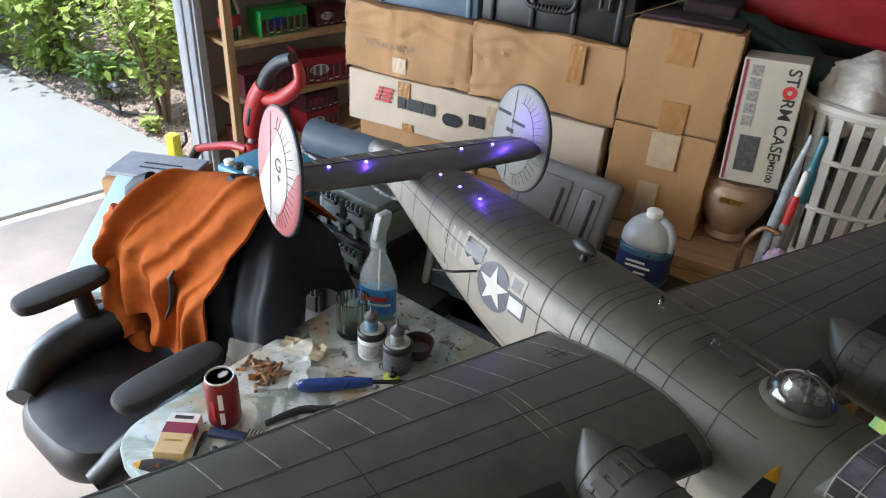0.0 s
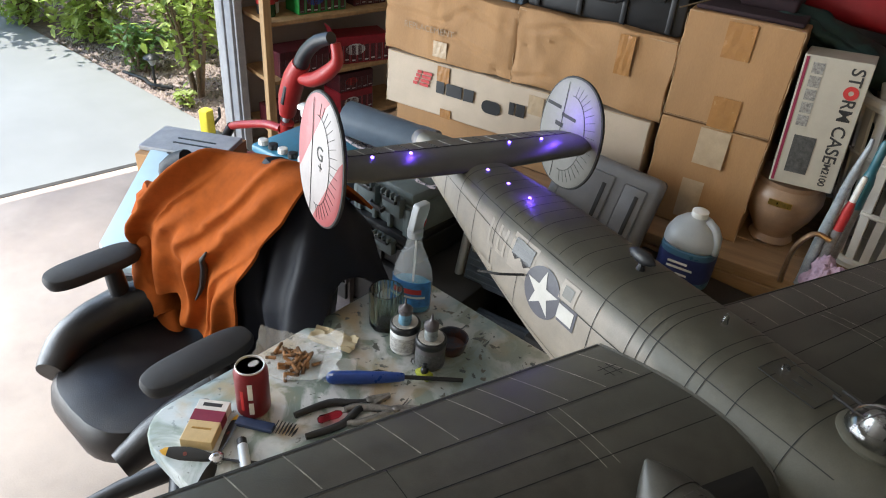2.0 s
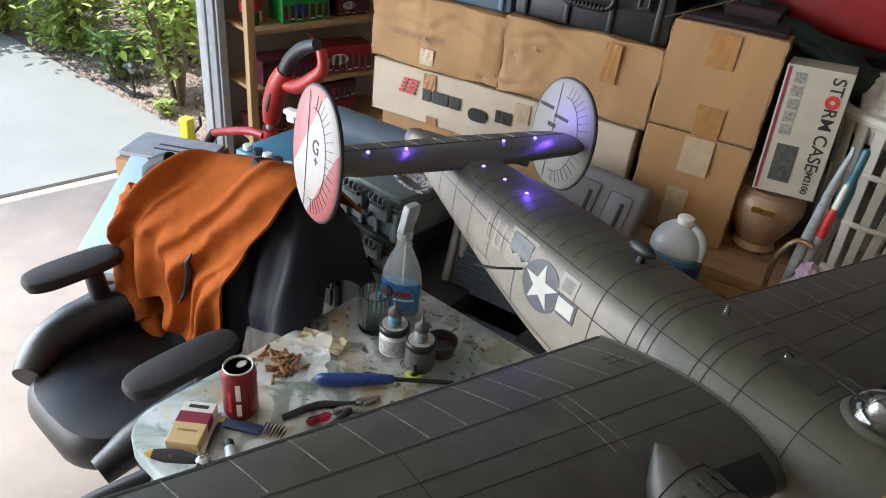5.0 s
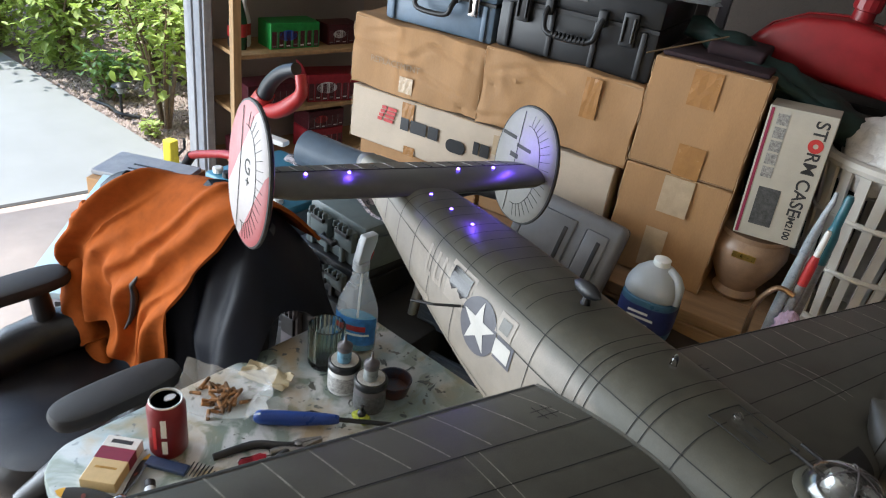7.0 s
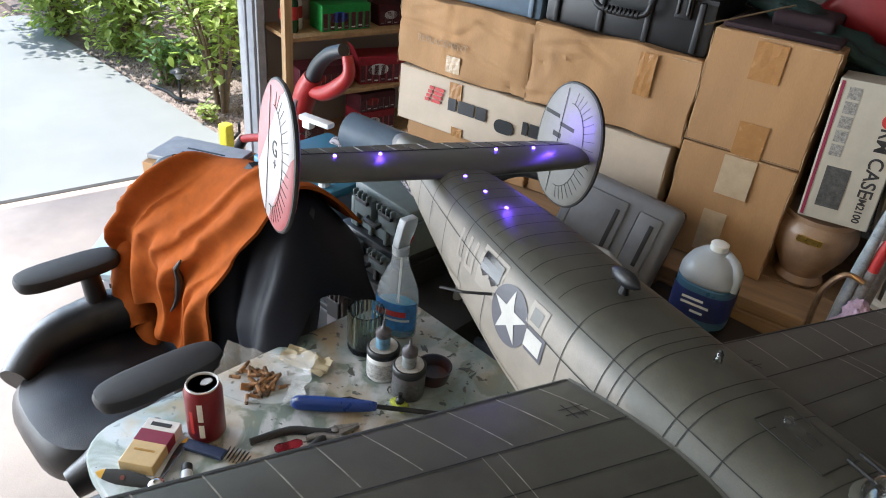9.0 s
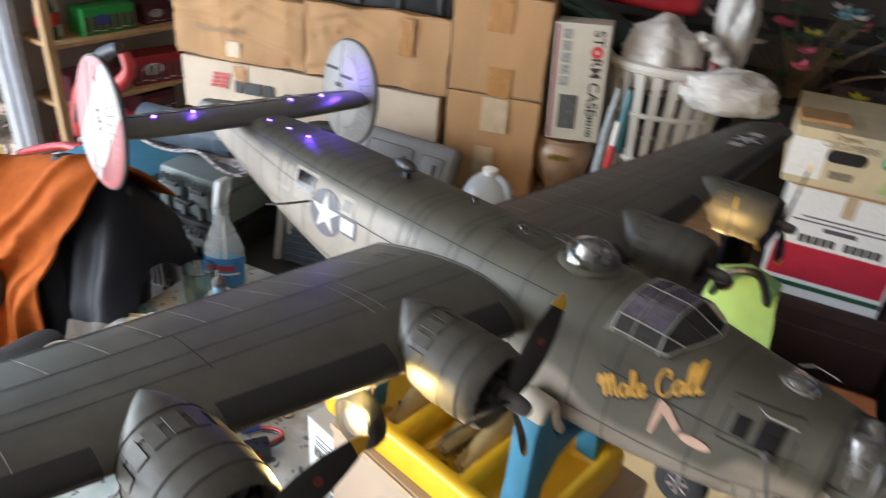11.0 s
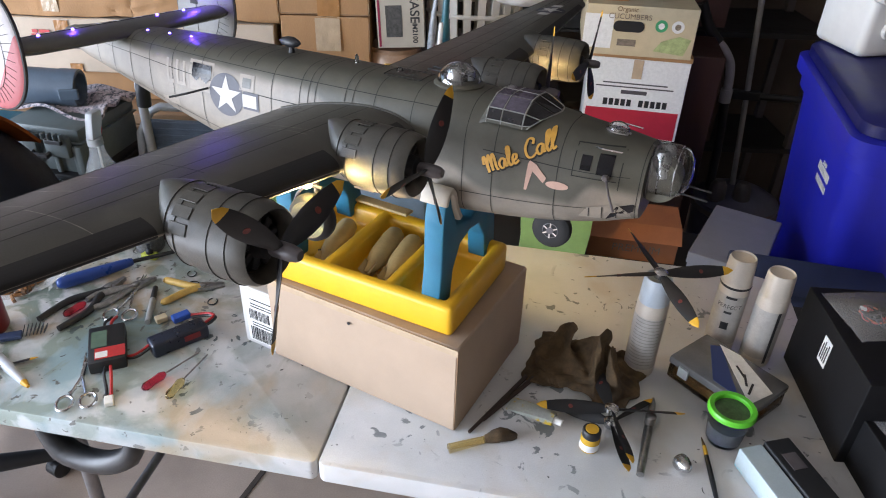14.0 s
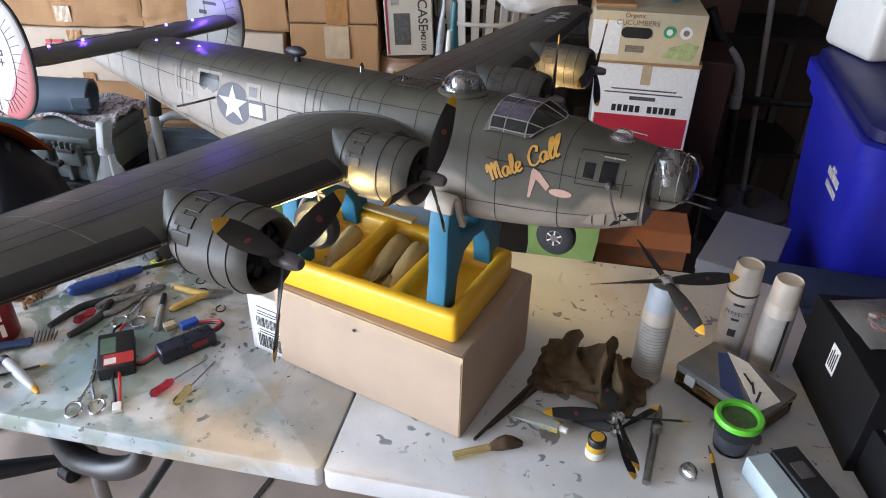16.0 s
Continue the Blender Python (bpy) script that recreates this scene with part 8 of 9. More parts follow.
for k in range(34):
    a, r = rnd.uniform(0, 6.28), 0.045 * math.sqrt(rnd.random())
    b = part("cigarette_end", add(tube([(0, 0, 0), (0.014, 0, 0)], 0.0036, 7), tube([(0.014, 0, 0), (rnd.uniform(0.02, 0.03), 0.001, 0)], 0.0035, 7), None, 1), [FILTER, TOBACCO], bgc, at=pose(r * math.cos(a) - 0.01, 0.8 * r * math.sin(a), 0.007 + 0.012 * rnd.random() * (1 - r / 0.05), 0, rnd.uniform(-25, 25), rnd.uniform(0, 360)))

# blue gas lighter
LBLUE = surf("blue_lighter_plastic", (0.015, 0.05, 0.24), 0.3, var=0.12, size=0.02, bump=0.04)
gl = thing("gas_lighter", "long blue gas lighter with a black nozzle", "lighter", pose(-0.654, 0.313, TZ + 0.014, 0, 0, 46))
part("body", tube([(0, 0, 0), (0.012, 0, 0), (0.06, 0, 0.0), (0.10, 0, 0.001), (0.135, 0, 0.002), (0.15, 0, 0.002)], [0.004, 0.013, 0.0135, 0.012, 0.010, 0.007], 14, spline=3), LBLUE, gl, smooth=True)
part("trigger", tube([(0.085, 0.012, 0), (0.10, 0.018, 0), (0.118, 0.012, 0)], 0.004, 8), BLACK, gl, smooth=True)
part("nozzle", tube([(0.15, 0, 0.002), (0.265, 0, -0.006)], 0.0045, 10), BLACK, gl, smooth=True)

# small yellow-green pot with a black dropper
yg = thing("glue_bottle", "tiny yellow-green glue bottle with a black top", "bottle", on_table(-0.535, 0.462))
part("body", crumple(box(0.034, 0.02, 0.014, (0, 0, 0), 0.004), 0.002, 0.01, 2.0), surf("yellow_green_label", (0.42, 0.45, 0.05), 0.5, var=0.3, size=0.006, bump=0.1), yg, smooth=True)
part("top", lathe([(0.008, 0.012), (0.008, 0.02), (0.004, 0.024), (0.004, 0.034), (0, 0.035)], 12), BLACK, yg, smooth=True)

# tumbler, spray cleaner, paint pots, bowl
tb_ = thing("glass_tumbler", "ribbed greenish glass tumbler on the table", "tumbler", on_table(-0.705, 0.520))
n_ = 48
GREENG = glass("green_tinted_glass", (0.72, 0.82, 0.76), 0.04, 1.35)
outer = [[((0.037 if i % 2 else 0.0345) * s * math.cos(2 * math.pi * i / n_), (0.037 if i % 2 else 0.0345) * s * math.sin(2 * math.pi * i / n_), z) for i in range(n_)] for s, z in ((0.88, 0), (0.95, 0.006), (1.0, 0.085), (0.99, 0.092))]
inner = [[(0.031 * s * math.cos(2 * math.pi * i / n_), 0.031 * s * math.sin(2 * math.pi * i / n_), z) for i in range(n_)] for s, z in ((1.04, 0.092), (1.0, 0.08), (0.92, 0.012), (0.02, 0.010))]
part("glass", loft(outer + inner), GREENG, tb_, smooth=True)
sp_ = thing("spray_cleaner", "clear spray bottle half full of blue cleaner", "spray bottle", on_table(-0.708, 0.602, 25) @ Matrix.Diagonal((0.95, 0.95, 0.92, 1)))
CLEARB = film("clear_bottle", (0.75, 0.8, 0.84), 0.08, 0.28)


def oval(rx, ry, z, n=28):
    return [(rx * math.cos(2 * math.pi * k / n), ry * math.sin(2 * math.pi * k / n), z) for k in range(n)]


part("bottle", loft([oval(0.042, 0.026, 0), oval(0.046, 0.029, 0.006), oval(0.047, 0.030, 0.09), oval(0.043, 0.028, 0.12), oval(0.030, 0.023, 0.155), oval(0.019, 0.017, 0.18), oval(0.0165, 0.0165, 0.20), oval(0.0165, 0.0165, 0.21)]), CLEARB, sp_, smooth=True)
part("liquid", loft([oval(0.040, 0.024, 0.004), oval(0.0435, 0.0265, 0.01), oval(0.0445, 0.0275, 0.075), oval(0.044, 0.027, 0.078)]), surf("blue_cleaner", (0.03, 0.26, 0.45), 0.15, var=0.05, size=0.05, bump=0), sp_, smooth=True)
part("label", loft([oval(0.0476, 0.0306, 0.025)[14:29], oval(0.0476, 0.0306, 0.095)[14:29]], False, False, closed=False), surf("blue_label", (0.05, 0.20, 0.5), 0.4, var=0.4, size=0.02, bump=0), sp_, "blue printed label", True)
part("red_bar", loft([oval(0.0482, 0.0312, 0.062)[18:25], oval(0.0482, 0.0312, 0.076)[18:25]], False, False, closed=False), PRINTRED, sp_, "plain red bar of print", True)
part("white_bar", loft([oval(0.0482, 0.0312, 0.050)[17:26], oval(0.0482, 0.0312, 0.056)[17:26]], False, False, closed=False), PRINTW, sp_, "plain white bar of print", True)
part("collar", lathe([(0.018, 0.205), (0.018, 0.222), (0.015, 0.224)], 20), FROST, sp_, smooth=True)
hd_ = loft([[(x, y * 0.011, z) for x, y in ((x0, -1), (x1, -1), (x1, 1), (x0, 1))] for x0, x1, z in ((-0.016, 0.016, 0.222), (-0.014, 0.018, 0.235), (-0.010, 0.026, 0.25), (-0.006, 0.032, 0.268), (0.000, 0.033, 0.284))])
bmesh.ops.bevel(hd_, geom=hd_.edges[:], offset=0.003, segments=2, profile=0.5, affect="EDGES")
bmesh.ops.transform(hd_, matrix=pose(0, 0, 0, 0, 0, 62) @ Matrix.Diagonal((1, 0.9, 1, 1)), verts=hd_.verts)
part("trigger_head", hd_, FROST, sp_, smooth=True)
part("trigger", tube([(0.026, 0, 0.25), (0.028, 0, 0.235), (0.022, 0, 0.222)], 0.004, 8), PRINTRED, sp_, smooth=True, at=pose(0, 0, 0, 0, 0, 62))
part("dip_tube", tube([(0, 0, 0.012), (0.004, 0, 0.205)], 0.0025, 8), WHITE, sp_)


def paint_pot(x, y, dark, label):
    p = thing("paint_pot", label, "paint pot", on_table(x, y, 20), "paint pots on the table")
    part("jar", lathe([(0.028, 0), (0.030, 0.003), (0.030, 0.050), (0.028, 0.054)], 28), DARKGREY if dark else WHITE, p, smooth=True)
    part("label", lathe([(0.0304, 0.008), (0.0304, 0.042)], 28, False, False), surf("smudged_label_" + ("b" if dark else "a"), (0.10, 0.10, 0.10) if dark else (0.5, 0.49, 0.47), 0.6, var=0.5, size=0.005, bump=0), p, "smudged printed label", True)
    part("lid", lathe([(0.030, 0.052), (0.0315, 0.054), (0.0315, 0.064), (0.029, 0.067), (0.012, 0.067), (0, 0.067)], 28), BLACK, p, smooth=True)
    part("lid_disc", lathe([(0.026, 0.067), (0.026, 0.0685), (0, 0.0685)], 28), surf("dusty_lid_" + ("b" if dark else "a"), (0.42, 0.40, 0.37), 0.7, var=0.3, size=0.008, bump=0.1), p)
    d = thing("dropper_bottle", "small dropper bottle standing on a paint pot lid", "bottle", on_table(x + 0.002, y - 0.004, 0, 0.0685), "dropper bottles on the pots")
    part("body", lathe([(0.0125, 0), (0.0135, 0.002), (0.0135, 0.024), (0.010, 0.028)], 20), surf("cloudy_blue_plastic" if not dark else "cloudy_grey_plastic", (0.13, 0.26, 0.36) if not dark else (0.22, 0.24, 0.24), 0.3, var=0.3, size=0.01, bump=0), d, smooth=True)
    part("cap", lathe([(0.0145, 0.026), (0.0145, 0.036), (0.007, 0.042), (0.003, 0.046), (0.0018, 0.060), (0, 0.060)], 18), DARKGREY, d, smooth=True)


paint_pot(-0.625, 0.497, False, "white paint pot with a smudged label")
paint_pot(-0.556, 0.500, True, "dark paint pot with a smudged label")
bw = thing("small_bowl", "small blue bowl stained red inside", "bowl", on_table(-0.552, 0.560))
part("bowl", lathe([(0.024, 0), (0.028, 0.004), (0.034, 0.03), (0.035, 0.034), (0.032, 0.034), (0.028, 0.012), (0.0, 0.010)], 28), surf("blue_enamel", (0.035, 0.05, 0.08), 0.4, var=0.3, size=0.02, bump=0.05, second=(0.07, 0.025, 0.018), cover=0.5, edge=0.2), bw, smooth=True)


# ---- tools ----
GRIPBLACK = surf("black_grip", (0.02, 0.02, 0.022), 0.55, var=0.2, size=0.01, bump=0.1)
GREYMETAL = surf("tool_steel", (0.32, 0.31, 0.30), 0.35, 0.9, var=0.25, size=0.01, bump=0.05)


def pliers(label, at, length, handle, open_=14):
    p = thing("pliers", label, "pliers", at, "pliers on the table")
    for s in (-1, 1):
        part("handle", tube([(0, 0, 0.006), (-0.03, s * 0.010, 0.007), (-0.07, s * (0.012 + open_ * 0.0008), 0.007), (-length * 0.62, s * (0.006 + open_ * 0.001), 0.007)], [0.006, 0.0075, 0.0075, 0.006], 10, spline=4), handle, p, smooth=True)
        part("jaw", loft([[(x, s * y0, z) for y0, z in ((0.0005, 0.002), (w_, 0.002), (w_, 0.010), (0.0005, 0.010))] for x, w_ in ((-0.012, 0.009), (0.006, 0.011), (0.022, 0.007), (0.042, 0.003))]), GREYMETAL, p)
    part("pivot", lathe([(0.007, 0), (0.007, 0.013), (0.004, 0.0145), (0, 0.0145)], 14), GREYMETAL, p, smooth=True)


def scissors(label, at, length):
    p = thing("scissors", label, "scissors", at, "scissors and clamps")
    for s in (-1, 1):
        part("blade", tube([(0, 0, 0.004), (length * 0.42, -s * 0.003, 0.004)], [0.004, 0.0012], 6), CHROME, p, smooth=True)
        part("shank", tube([(0, 0, 0.004), (-length * 0.3, s * 0.012, 0.004)], 0.0026, 8), CHROME, p, smooth=True)
        part("ring", tube([(-length * 0.42 + 0.017 * math.cos(radians(a)), s * 0.018 + 0.013 * math.sin(radians(a)), 0.004) for a in range(0, 361, 20)], 0.0026, 7), CHROME, p, smooth=True)


def screwdriver(label, at, m, length=0.12):
    p = thing("screwdriver", label, "screwdriver", at, "screwdrivers on the table")
    part("handle", tube([(0, 0, 0.008), (0.006, 0, 0.008), (0.02, 0, 0.008), (0.038, 0, 0.008), (0.046, 0, 0.008)], [0.004, 0.0078, 0.0068, 0.0078, 0.004], 8), m, p, smooth=True)
    part("blade", tube([(0.046, 0, 0.008), (length, 0, 0.0025)], 0.0016, 7), GREYMETAL, p, smooth=True)


CLEARRED = glass("clear_red_plastic", (0.75, 0.06, 0.10), 0.08, 1.3)
CLEARYEL = glass("clear_amber_plastic", (0.85, 0.68, 0.30), 0.08, 1.3)
pliers("black-gripped slip-joint pliers on the table", on_table(-0.555, 0.335, 72), 0.22, GRIPBLACK, 22)
pliers("small grey pliers among the tools", on_table(-0.505, 0.355, 55), 0.15, GREYMETAL, 10)
pliers("yellow-handled side cutters on the table", on_table(-0.372, 0.382, 25), 0.12, surf("yellow_grip", (0.5, 0.33, 0.08), 0.5, var=0.15, size=0.01, bump=0.05), 30)
scissors("small steel scissors on the table", on_table(-0.498, 0.330, 100), 0.16)
scissors("steel clamp with finger rings on the table", on_table(-0.455, 0.095, 115), 0.15)
screwdriver("clear red handled screwdriver on the table", on_table(-0.335, 0.085, 68), CLEARRED)
screwdriver("clear amber handled screwdriver on the table", on_table(-0.285, 0.075, 84), CLEARYEL)
screwdriver("red handled screwdriver among the pliers", on_table(-0.585, 0.235, 70), CLEARRED, 0.11)
mk = thing("marker_pen", "grey marker pen with a black cap", "pen", on_table(-0.422, 0.252, 112))
part("barrel", tube([(0, 0, 0.0055), (0.075, 0, 0.0055)], 0.0055, 12), surf("grey_barrel", (0.3, 0.3, 0.29), 0.4, var=0.1, size=0.02, bump=0), mk, smooth=True)
part("cap", tube([(0.075, 0, 0.0055), (0.115, 0, 0.0055)], [0.006, 0.005], 12), BLACK, mk, smooth=True)
kn = thing("craft_knife", "white craft knife with a yellow tip", "knife", on_table(-0.585, 0.083, -28))
part("handle", tube([(-0.05, 0, 0.008), (0.0, 0, 0.008), (0.05, 0, 0.006)], [0.009, 0.0095, 0.006], 12, spline=3), surf("pale_blue_grip", (0.45, 0.48, 0.52), 0.4, var=0.1, size=0.02, bump=0.05), kn, smooth=True)
part("tip", tube([(0.05, 0, 0.006), (0.066, 0, 0.005)], [0.0062, 0.003], 10), TIPYEL, kn, smooth=True)
part("collar", tube([(-0.052, 0, 0.008), (-0.064, 0, 0.008)], 0.0085, 12), GRIPBLACK, kn, smooth=True)

# loose propeller and brushes at the end of the table
def loose_prop(label, at, radius, count, group="loose propellers", pitch=0):
    p = thing("propeller", label, "propeller", at, group)
    h = part("hub", lathe([(0.011, 0), (0.012, 0.002), (0.012, 0.010), (0.008, 0.013), (0.004, 0.0135), (0.004, 0.010), (0, 0.010)], 20), CHROME, p, smooth=True)
    add_blades(h, radius, 0.019, count, 0.006, pitch)
    return p


loose_prop("black four-bladed propeller with yellow tips lying flat", on_table(-0.638, 0.062, 36), 0.10, 4)
br = thing("wire_brush", "small brush with dark stiff bristles", "brush", on_table(-0.628, 0.165, 30))
part("handle", box(0.07, 0.02, 0.008, (-0.03, 0, 0.004), 0.002), surf("blue_handle", (0.03, 0.05, 0.12), 0.5, var=0.2, size=0.01, bump=0), br)
for k in range(40):
    part("bristle", tube([(0.006 + 0.006 * (k // 6), -0.008 + 0.0032 * (k % 6), 0.008), (0.012 + 0.0065 * (k // 6), -0.009 + 0.0036 * (k % 6), 0.022)], 0.0009, 4), BLACK, br)

# battery charger with its lead
mt = thing("battery_meter", "black battery meter with a green screen", "meter", on_table(-0.447, 0.163, -58))
part("case", box(0.105, 0.062, 0.026, (0, 0, 0), 0.004), BLACK, mt, smooth=True)
part("screen", box(0.046, 0.026, 0.001, (-0.012, -0.012, 0.0258)), surf("lcd_green", (0.10, 0.16, 0.12), 0.2, var=0.1, size=0.02, bump=0), mt, "grey-green screen")
part("label", box(0.03, 0.050, 0.001, (0.030, 0.006, 0.0258)), PRINTRED, mt)
part("label_patch", box(0.016, 0.02, 0.0012, (0.034, -0.008, 0.0260)), PRINTW, mt)
for m, dy in ((PRINTRED, 0.004), (BLACK, -0.004)):
    part("lead", tube([(0.052, dy, 0.012), (0.075, dy * 1.4, 0.016), (0.10, dy, 0.006), (0.125, dy * 0.8, 0.005)], 0.0028, 8, spline=4), m, mt, smooth=True)
    part("lead", tube([(-0.052, dy, 0.012), (-0.08, dy * 1.5, 0.010), (-0.10, dy + 0.01, 0.005)], 0.0028, 8, spline=4), m, mt, smooth=True)
part("plug", box(0.02, 0.014, 0.008, (0.133, 0, 0.001), 0.001), WHITE, mt)
bt_ = thing("battery_pack", "dark shrink-wrapped battery pack with a blue plug", "battery", on_table(-0.337, 0.215, 50))
part("pack", box(0.105, 0.036, 0.030, (0, 0, 0), 0.006, 3), surf("navy_shrink_wrap", (0.012, 0.016, 0.03), 0.3, var=0.2, size=0.02, bump=0.1), bt_, smooth=True)
part("label", box(0.03, 0.0366, 0.012, (0.02, 0, 0.012)), surf("dull_red_label", (0.2, 0.02, 0.02), 0.5, var=0.2, size=0.01, bump=0), bt_)
for m, o in ((PRINTRED, 0.004), (BLACK, -0.004)):
    part("lead", tube([(0.052, o, 0.02), (0.075, o + 0.008, 0.022), (0.072, 0.035 + o, 0.012), (0.045, 0.055 + o, 0.008)], 0.0028, 8, spline=4), m, bt_, smooth=True)
    part("lead", tube([(-0.052, o, 0.02), (-0.08, o, 0.012), (-0.095, 0.02 + o, 0.006), (-0.10, 0.055 + o, 0.006)], 0.0024, 8, spline=4), m, bt_, smooth=True)
part("plug", box(0.034, 0.018, 0.012, (0.03, 0.065, 0.002), 0.002), PRINTBLUE, bt_, "blue plug")
part("plug", box(0.022, 0.016, 0.011, (-0.002, 0.082, 0.002), 0.002), KRAFT, bt_, "cream plug")
part("balance_plug", tube([(-0.10, 0.055, 0.006), (-0.102, 0.09, 0.006)], 0.006, 8), PRINTBLUE, bt_)
for x, y in ((-0.40, 0.392), (-0.335, 0.345), (-0.42, 0.425)):
    tagged(part("rubber_ring", tube([(0.011 * math.cos(radians(a)), 0.009 * math.sin(radians(a)), 0.0016) for a in range(20, 340, 20)], 0.0013, 6), BLACK, None, at=on_table(x, y, 40 * x * 100)), "broken black rubber ring on the table", "ring", "rubber rings on the table")
pt_ = tagged(part("crumpled_paper", crumple(thicken(grid(14, 10, lambda u, v: Vector((0.10 * u - 0.05, 0.05 * v - 0.025, 0.010 + 0.010 * noise.noise(Vector((u * 5, v * 4, 2.0)))))), 0.0008), 0.004, 0.02, 3.0), KRAFT, None, smooth=True, at=on_table(-0.735, 0.40, 20)), "crumpled pale wrapper on the table", "wrapper")

# ---- the paint end of the table ----
def spray_can(x, y, label, body, cap, band=PRINTB, h=0.20, r=0.027, capped=True):
    c = thing("spray_can", label, "spray can", on_table(x, y, 0), "spray cans on the table")
    part("body", lathe([(r * 0.94, 0), (r, 0.004), (r, h * 0.74), (r * 0.9, h * 0.77)], 28), body, c, smooth=True)
    part("label_band", lathe([(r * 1.008, h * 0.10), (r * 1.008, h * 0.64)], 28, False, False), surf("pale_label_print", (0.40, 0.38, 0.35), 0.5, var=0.15, size=0.02, bump=0), c, smooth=True)
    part("cap", lathe([(r * 0.94, h * 0.76), (r * 0.94, h * 0.80), (r * 0.88, h * 0.98), (r * 0.80, h), (r * 0.74, h * 0.985), (0, h * 0.97)] if capped else [(r * 0.6, h * 0.76), (r * 0.55, h * 0.85), (r * 0.2, h * 0.9), (r * 0.2, h), (0, h)], 28), cap, c, smooth=True)
    return c


CREAMCAN = surf("cream_can", (0.52, 0.47, 0.40), 0.4, var=0.1, size=0.03, bump=0.05)
CLOUDY = surf("cloudy_cap", (0.50, 0.46, 0.40), 0.35, var=0.1, size=0.03, bump=0.05)
PALECAN = surf("pale_blue_cap", (0.42, 0.47, 0.52), 0.35, var=0.1, size=0.03, bump=0.05)
s0 = spray_can(0.500, 0.331, "printed spray can with a pale blue cap", CREAMCAN, PALECAN, h=0.205)
PALEINK = surf("pale_ink", (0.25, 0.24, 0.22), 0.5, var=0.2, size=0.01, bump=0)
for k in range(15):
    z = 0.03 + 0.007 * k
    part("print_line", loft([[(0.0276 * math.cos(a), 0.0276 * math.sin(a), z + dz) for a in [radians(-150 + 100 * i / 10) for i in range(11)]] for dz in (0, 0.0014)], False, False, closed=False), PALEINK, s0)
s1 = spray_can(0.655, 0.437, "cream spray can with black print", CREAMCAN, CLOUDY)
bm = words("PERFECT", 0.0115, 0.0)
bmesh.ops.triangulate(bm, faces=bm.faces[:])
for v in bm.verts:
    a = v.co.x / 0.0275 - radians(105)
    v.co = Vector((0.0277 * math.cos(a), 0.0277 * math.sin(a), 0.105 + v.co.y))
part("lettering", bm, PRINTB, s1)
for z, w_ in ((0.122, 0.7), (0.090, 0.5), (0.055, 0.5), (0.142, 3.1)):
    part("print_bar", loft([[(0.0276 * math.cos(a), 0.0276 * math.sin(a), z + dz) for a in [radians(-105) + w_ * (i / 12 - 0.5) for i in range(13)]] for dz in (0, 0.016 if z == 0.055 else 0.005)], False, False, closed=False), PRINTB, s1)
s2 = spray_can(0.716, 0.408, "cream spray can with a black stripe", CREAMCAN, CREAMCAN, h=0.195)
part("stripe", loft([[(0.0276 * math.cos(a), 0.0276 * math.sin(a), z) for a in [radians(-75 + 12 * i / 4) for i in range(5)]] for z in (0.01, 0.125)], False, False, closed=False), PRINTB, s2)
loose_prop("black four-bladed propeller balanced on a spray can", pose(0.500, 0.331, TZ + 0.205, 3, 3, 21.5), 0.135, 4, pitch=66)
loose_prop("black four-bladed propeller lying on the rag", pose(0.445, 0.178, TZ + 0.030, -7, 5, 12), 0.125, 4)
loose_prop("black propeller under another propeller", pose(0.448, 0.172, TZ + 0.006, 0, 0, 45), 0.10, 3)

# oily rag
RAG = surf("oily_rag", (0.115, 0.075, 0.036), 0.9, var=0.5, size=0.03, bump=0.5, grain=0.0015, second=(0.028, 0.019, 0.012), cover=0.4, edge=0.3)


def rag_pt(u, v):
    x, y = (u - 0.5) * 0.20, (v - 0.5) * 0.15
    r = math.hypot(x / 0.10, y / 0.075)
    h = 0.095 * max(0, 1 - r ** 2.4)
    f = abs(math.sin(9 * u + 3 * noise.noise(Vector((u * 3, v * 3, 0)))) * math.cos(5 * v + 2 * u))
    return Vector((x + 0.012 * noise.noise(Vector((u * 4, v * 4, 5))), y + 0.012 * noise.noise(Vector((u * 4, v * 4, 8))), 0.004 + h * (0.22 + 1.0 * f * f) + 0.012 * abs(noise.noise(Vector((u * 7, v * 7, 2)))) * (r < 1)))


tagged(part("oily_rag", crumple(crumple(thicken(grid(64, 52, rag_pt), 0.003), 0.018, 0.05, 2.0, (1, 1, 0.5)), 0.006, 0.02, 5.0, (1, 1, 0.5)), RAG, None, smooth=True, at=on_table(0.405, 0.300, -12)), "crumpled oily brown rag on the table", "rag")
pj = thing("paint_jar", "small yellow paint jar with a black lid", "jar", on_table(0.414, 0.122))
part("jar", lathe([(0.014, 0), (0.0155, 0.002), (0.0155, 0.026), (0.0135, 0.03)], 22), surf("yellow_paint_glass", (0.55, 0.34, 0.03), 0.2, var=0.1, size=0.02, bump=0), pj, smooth=True)
part("label", lathe([(0.0158, 0.004), (0.0158, 0.018)], 22, False, False), PRINTW, pj, smooth=True)
part("lid", lathe([(0.0148, 0.029), (0.0150, 0.040), (0.0135, 0.042), (0, 0.042)], 22), BLACK, pj, smooth=True)
part("lid_dot", lathe([(0.0105, 0.042), (0.0105, 0.0428), (0, 0.0428)], 20), TIPYEL, pj)
sn = thing("metal_spinner", "small polished metal spinner on the table", "spinner", on_table(0.556, 0.108, 20, 0.013) @ pose(0, 0, 0, 70))
part("cone", lathe([(0.0135, -0.006), (0.0135, 0.0), (0.011, 0.010), (0.006, 0.018), (0, 0.021)], 22), CHROME, sn, smooth=True)
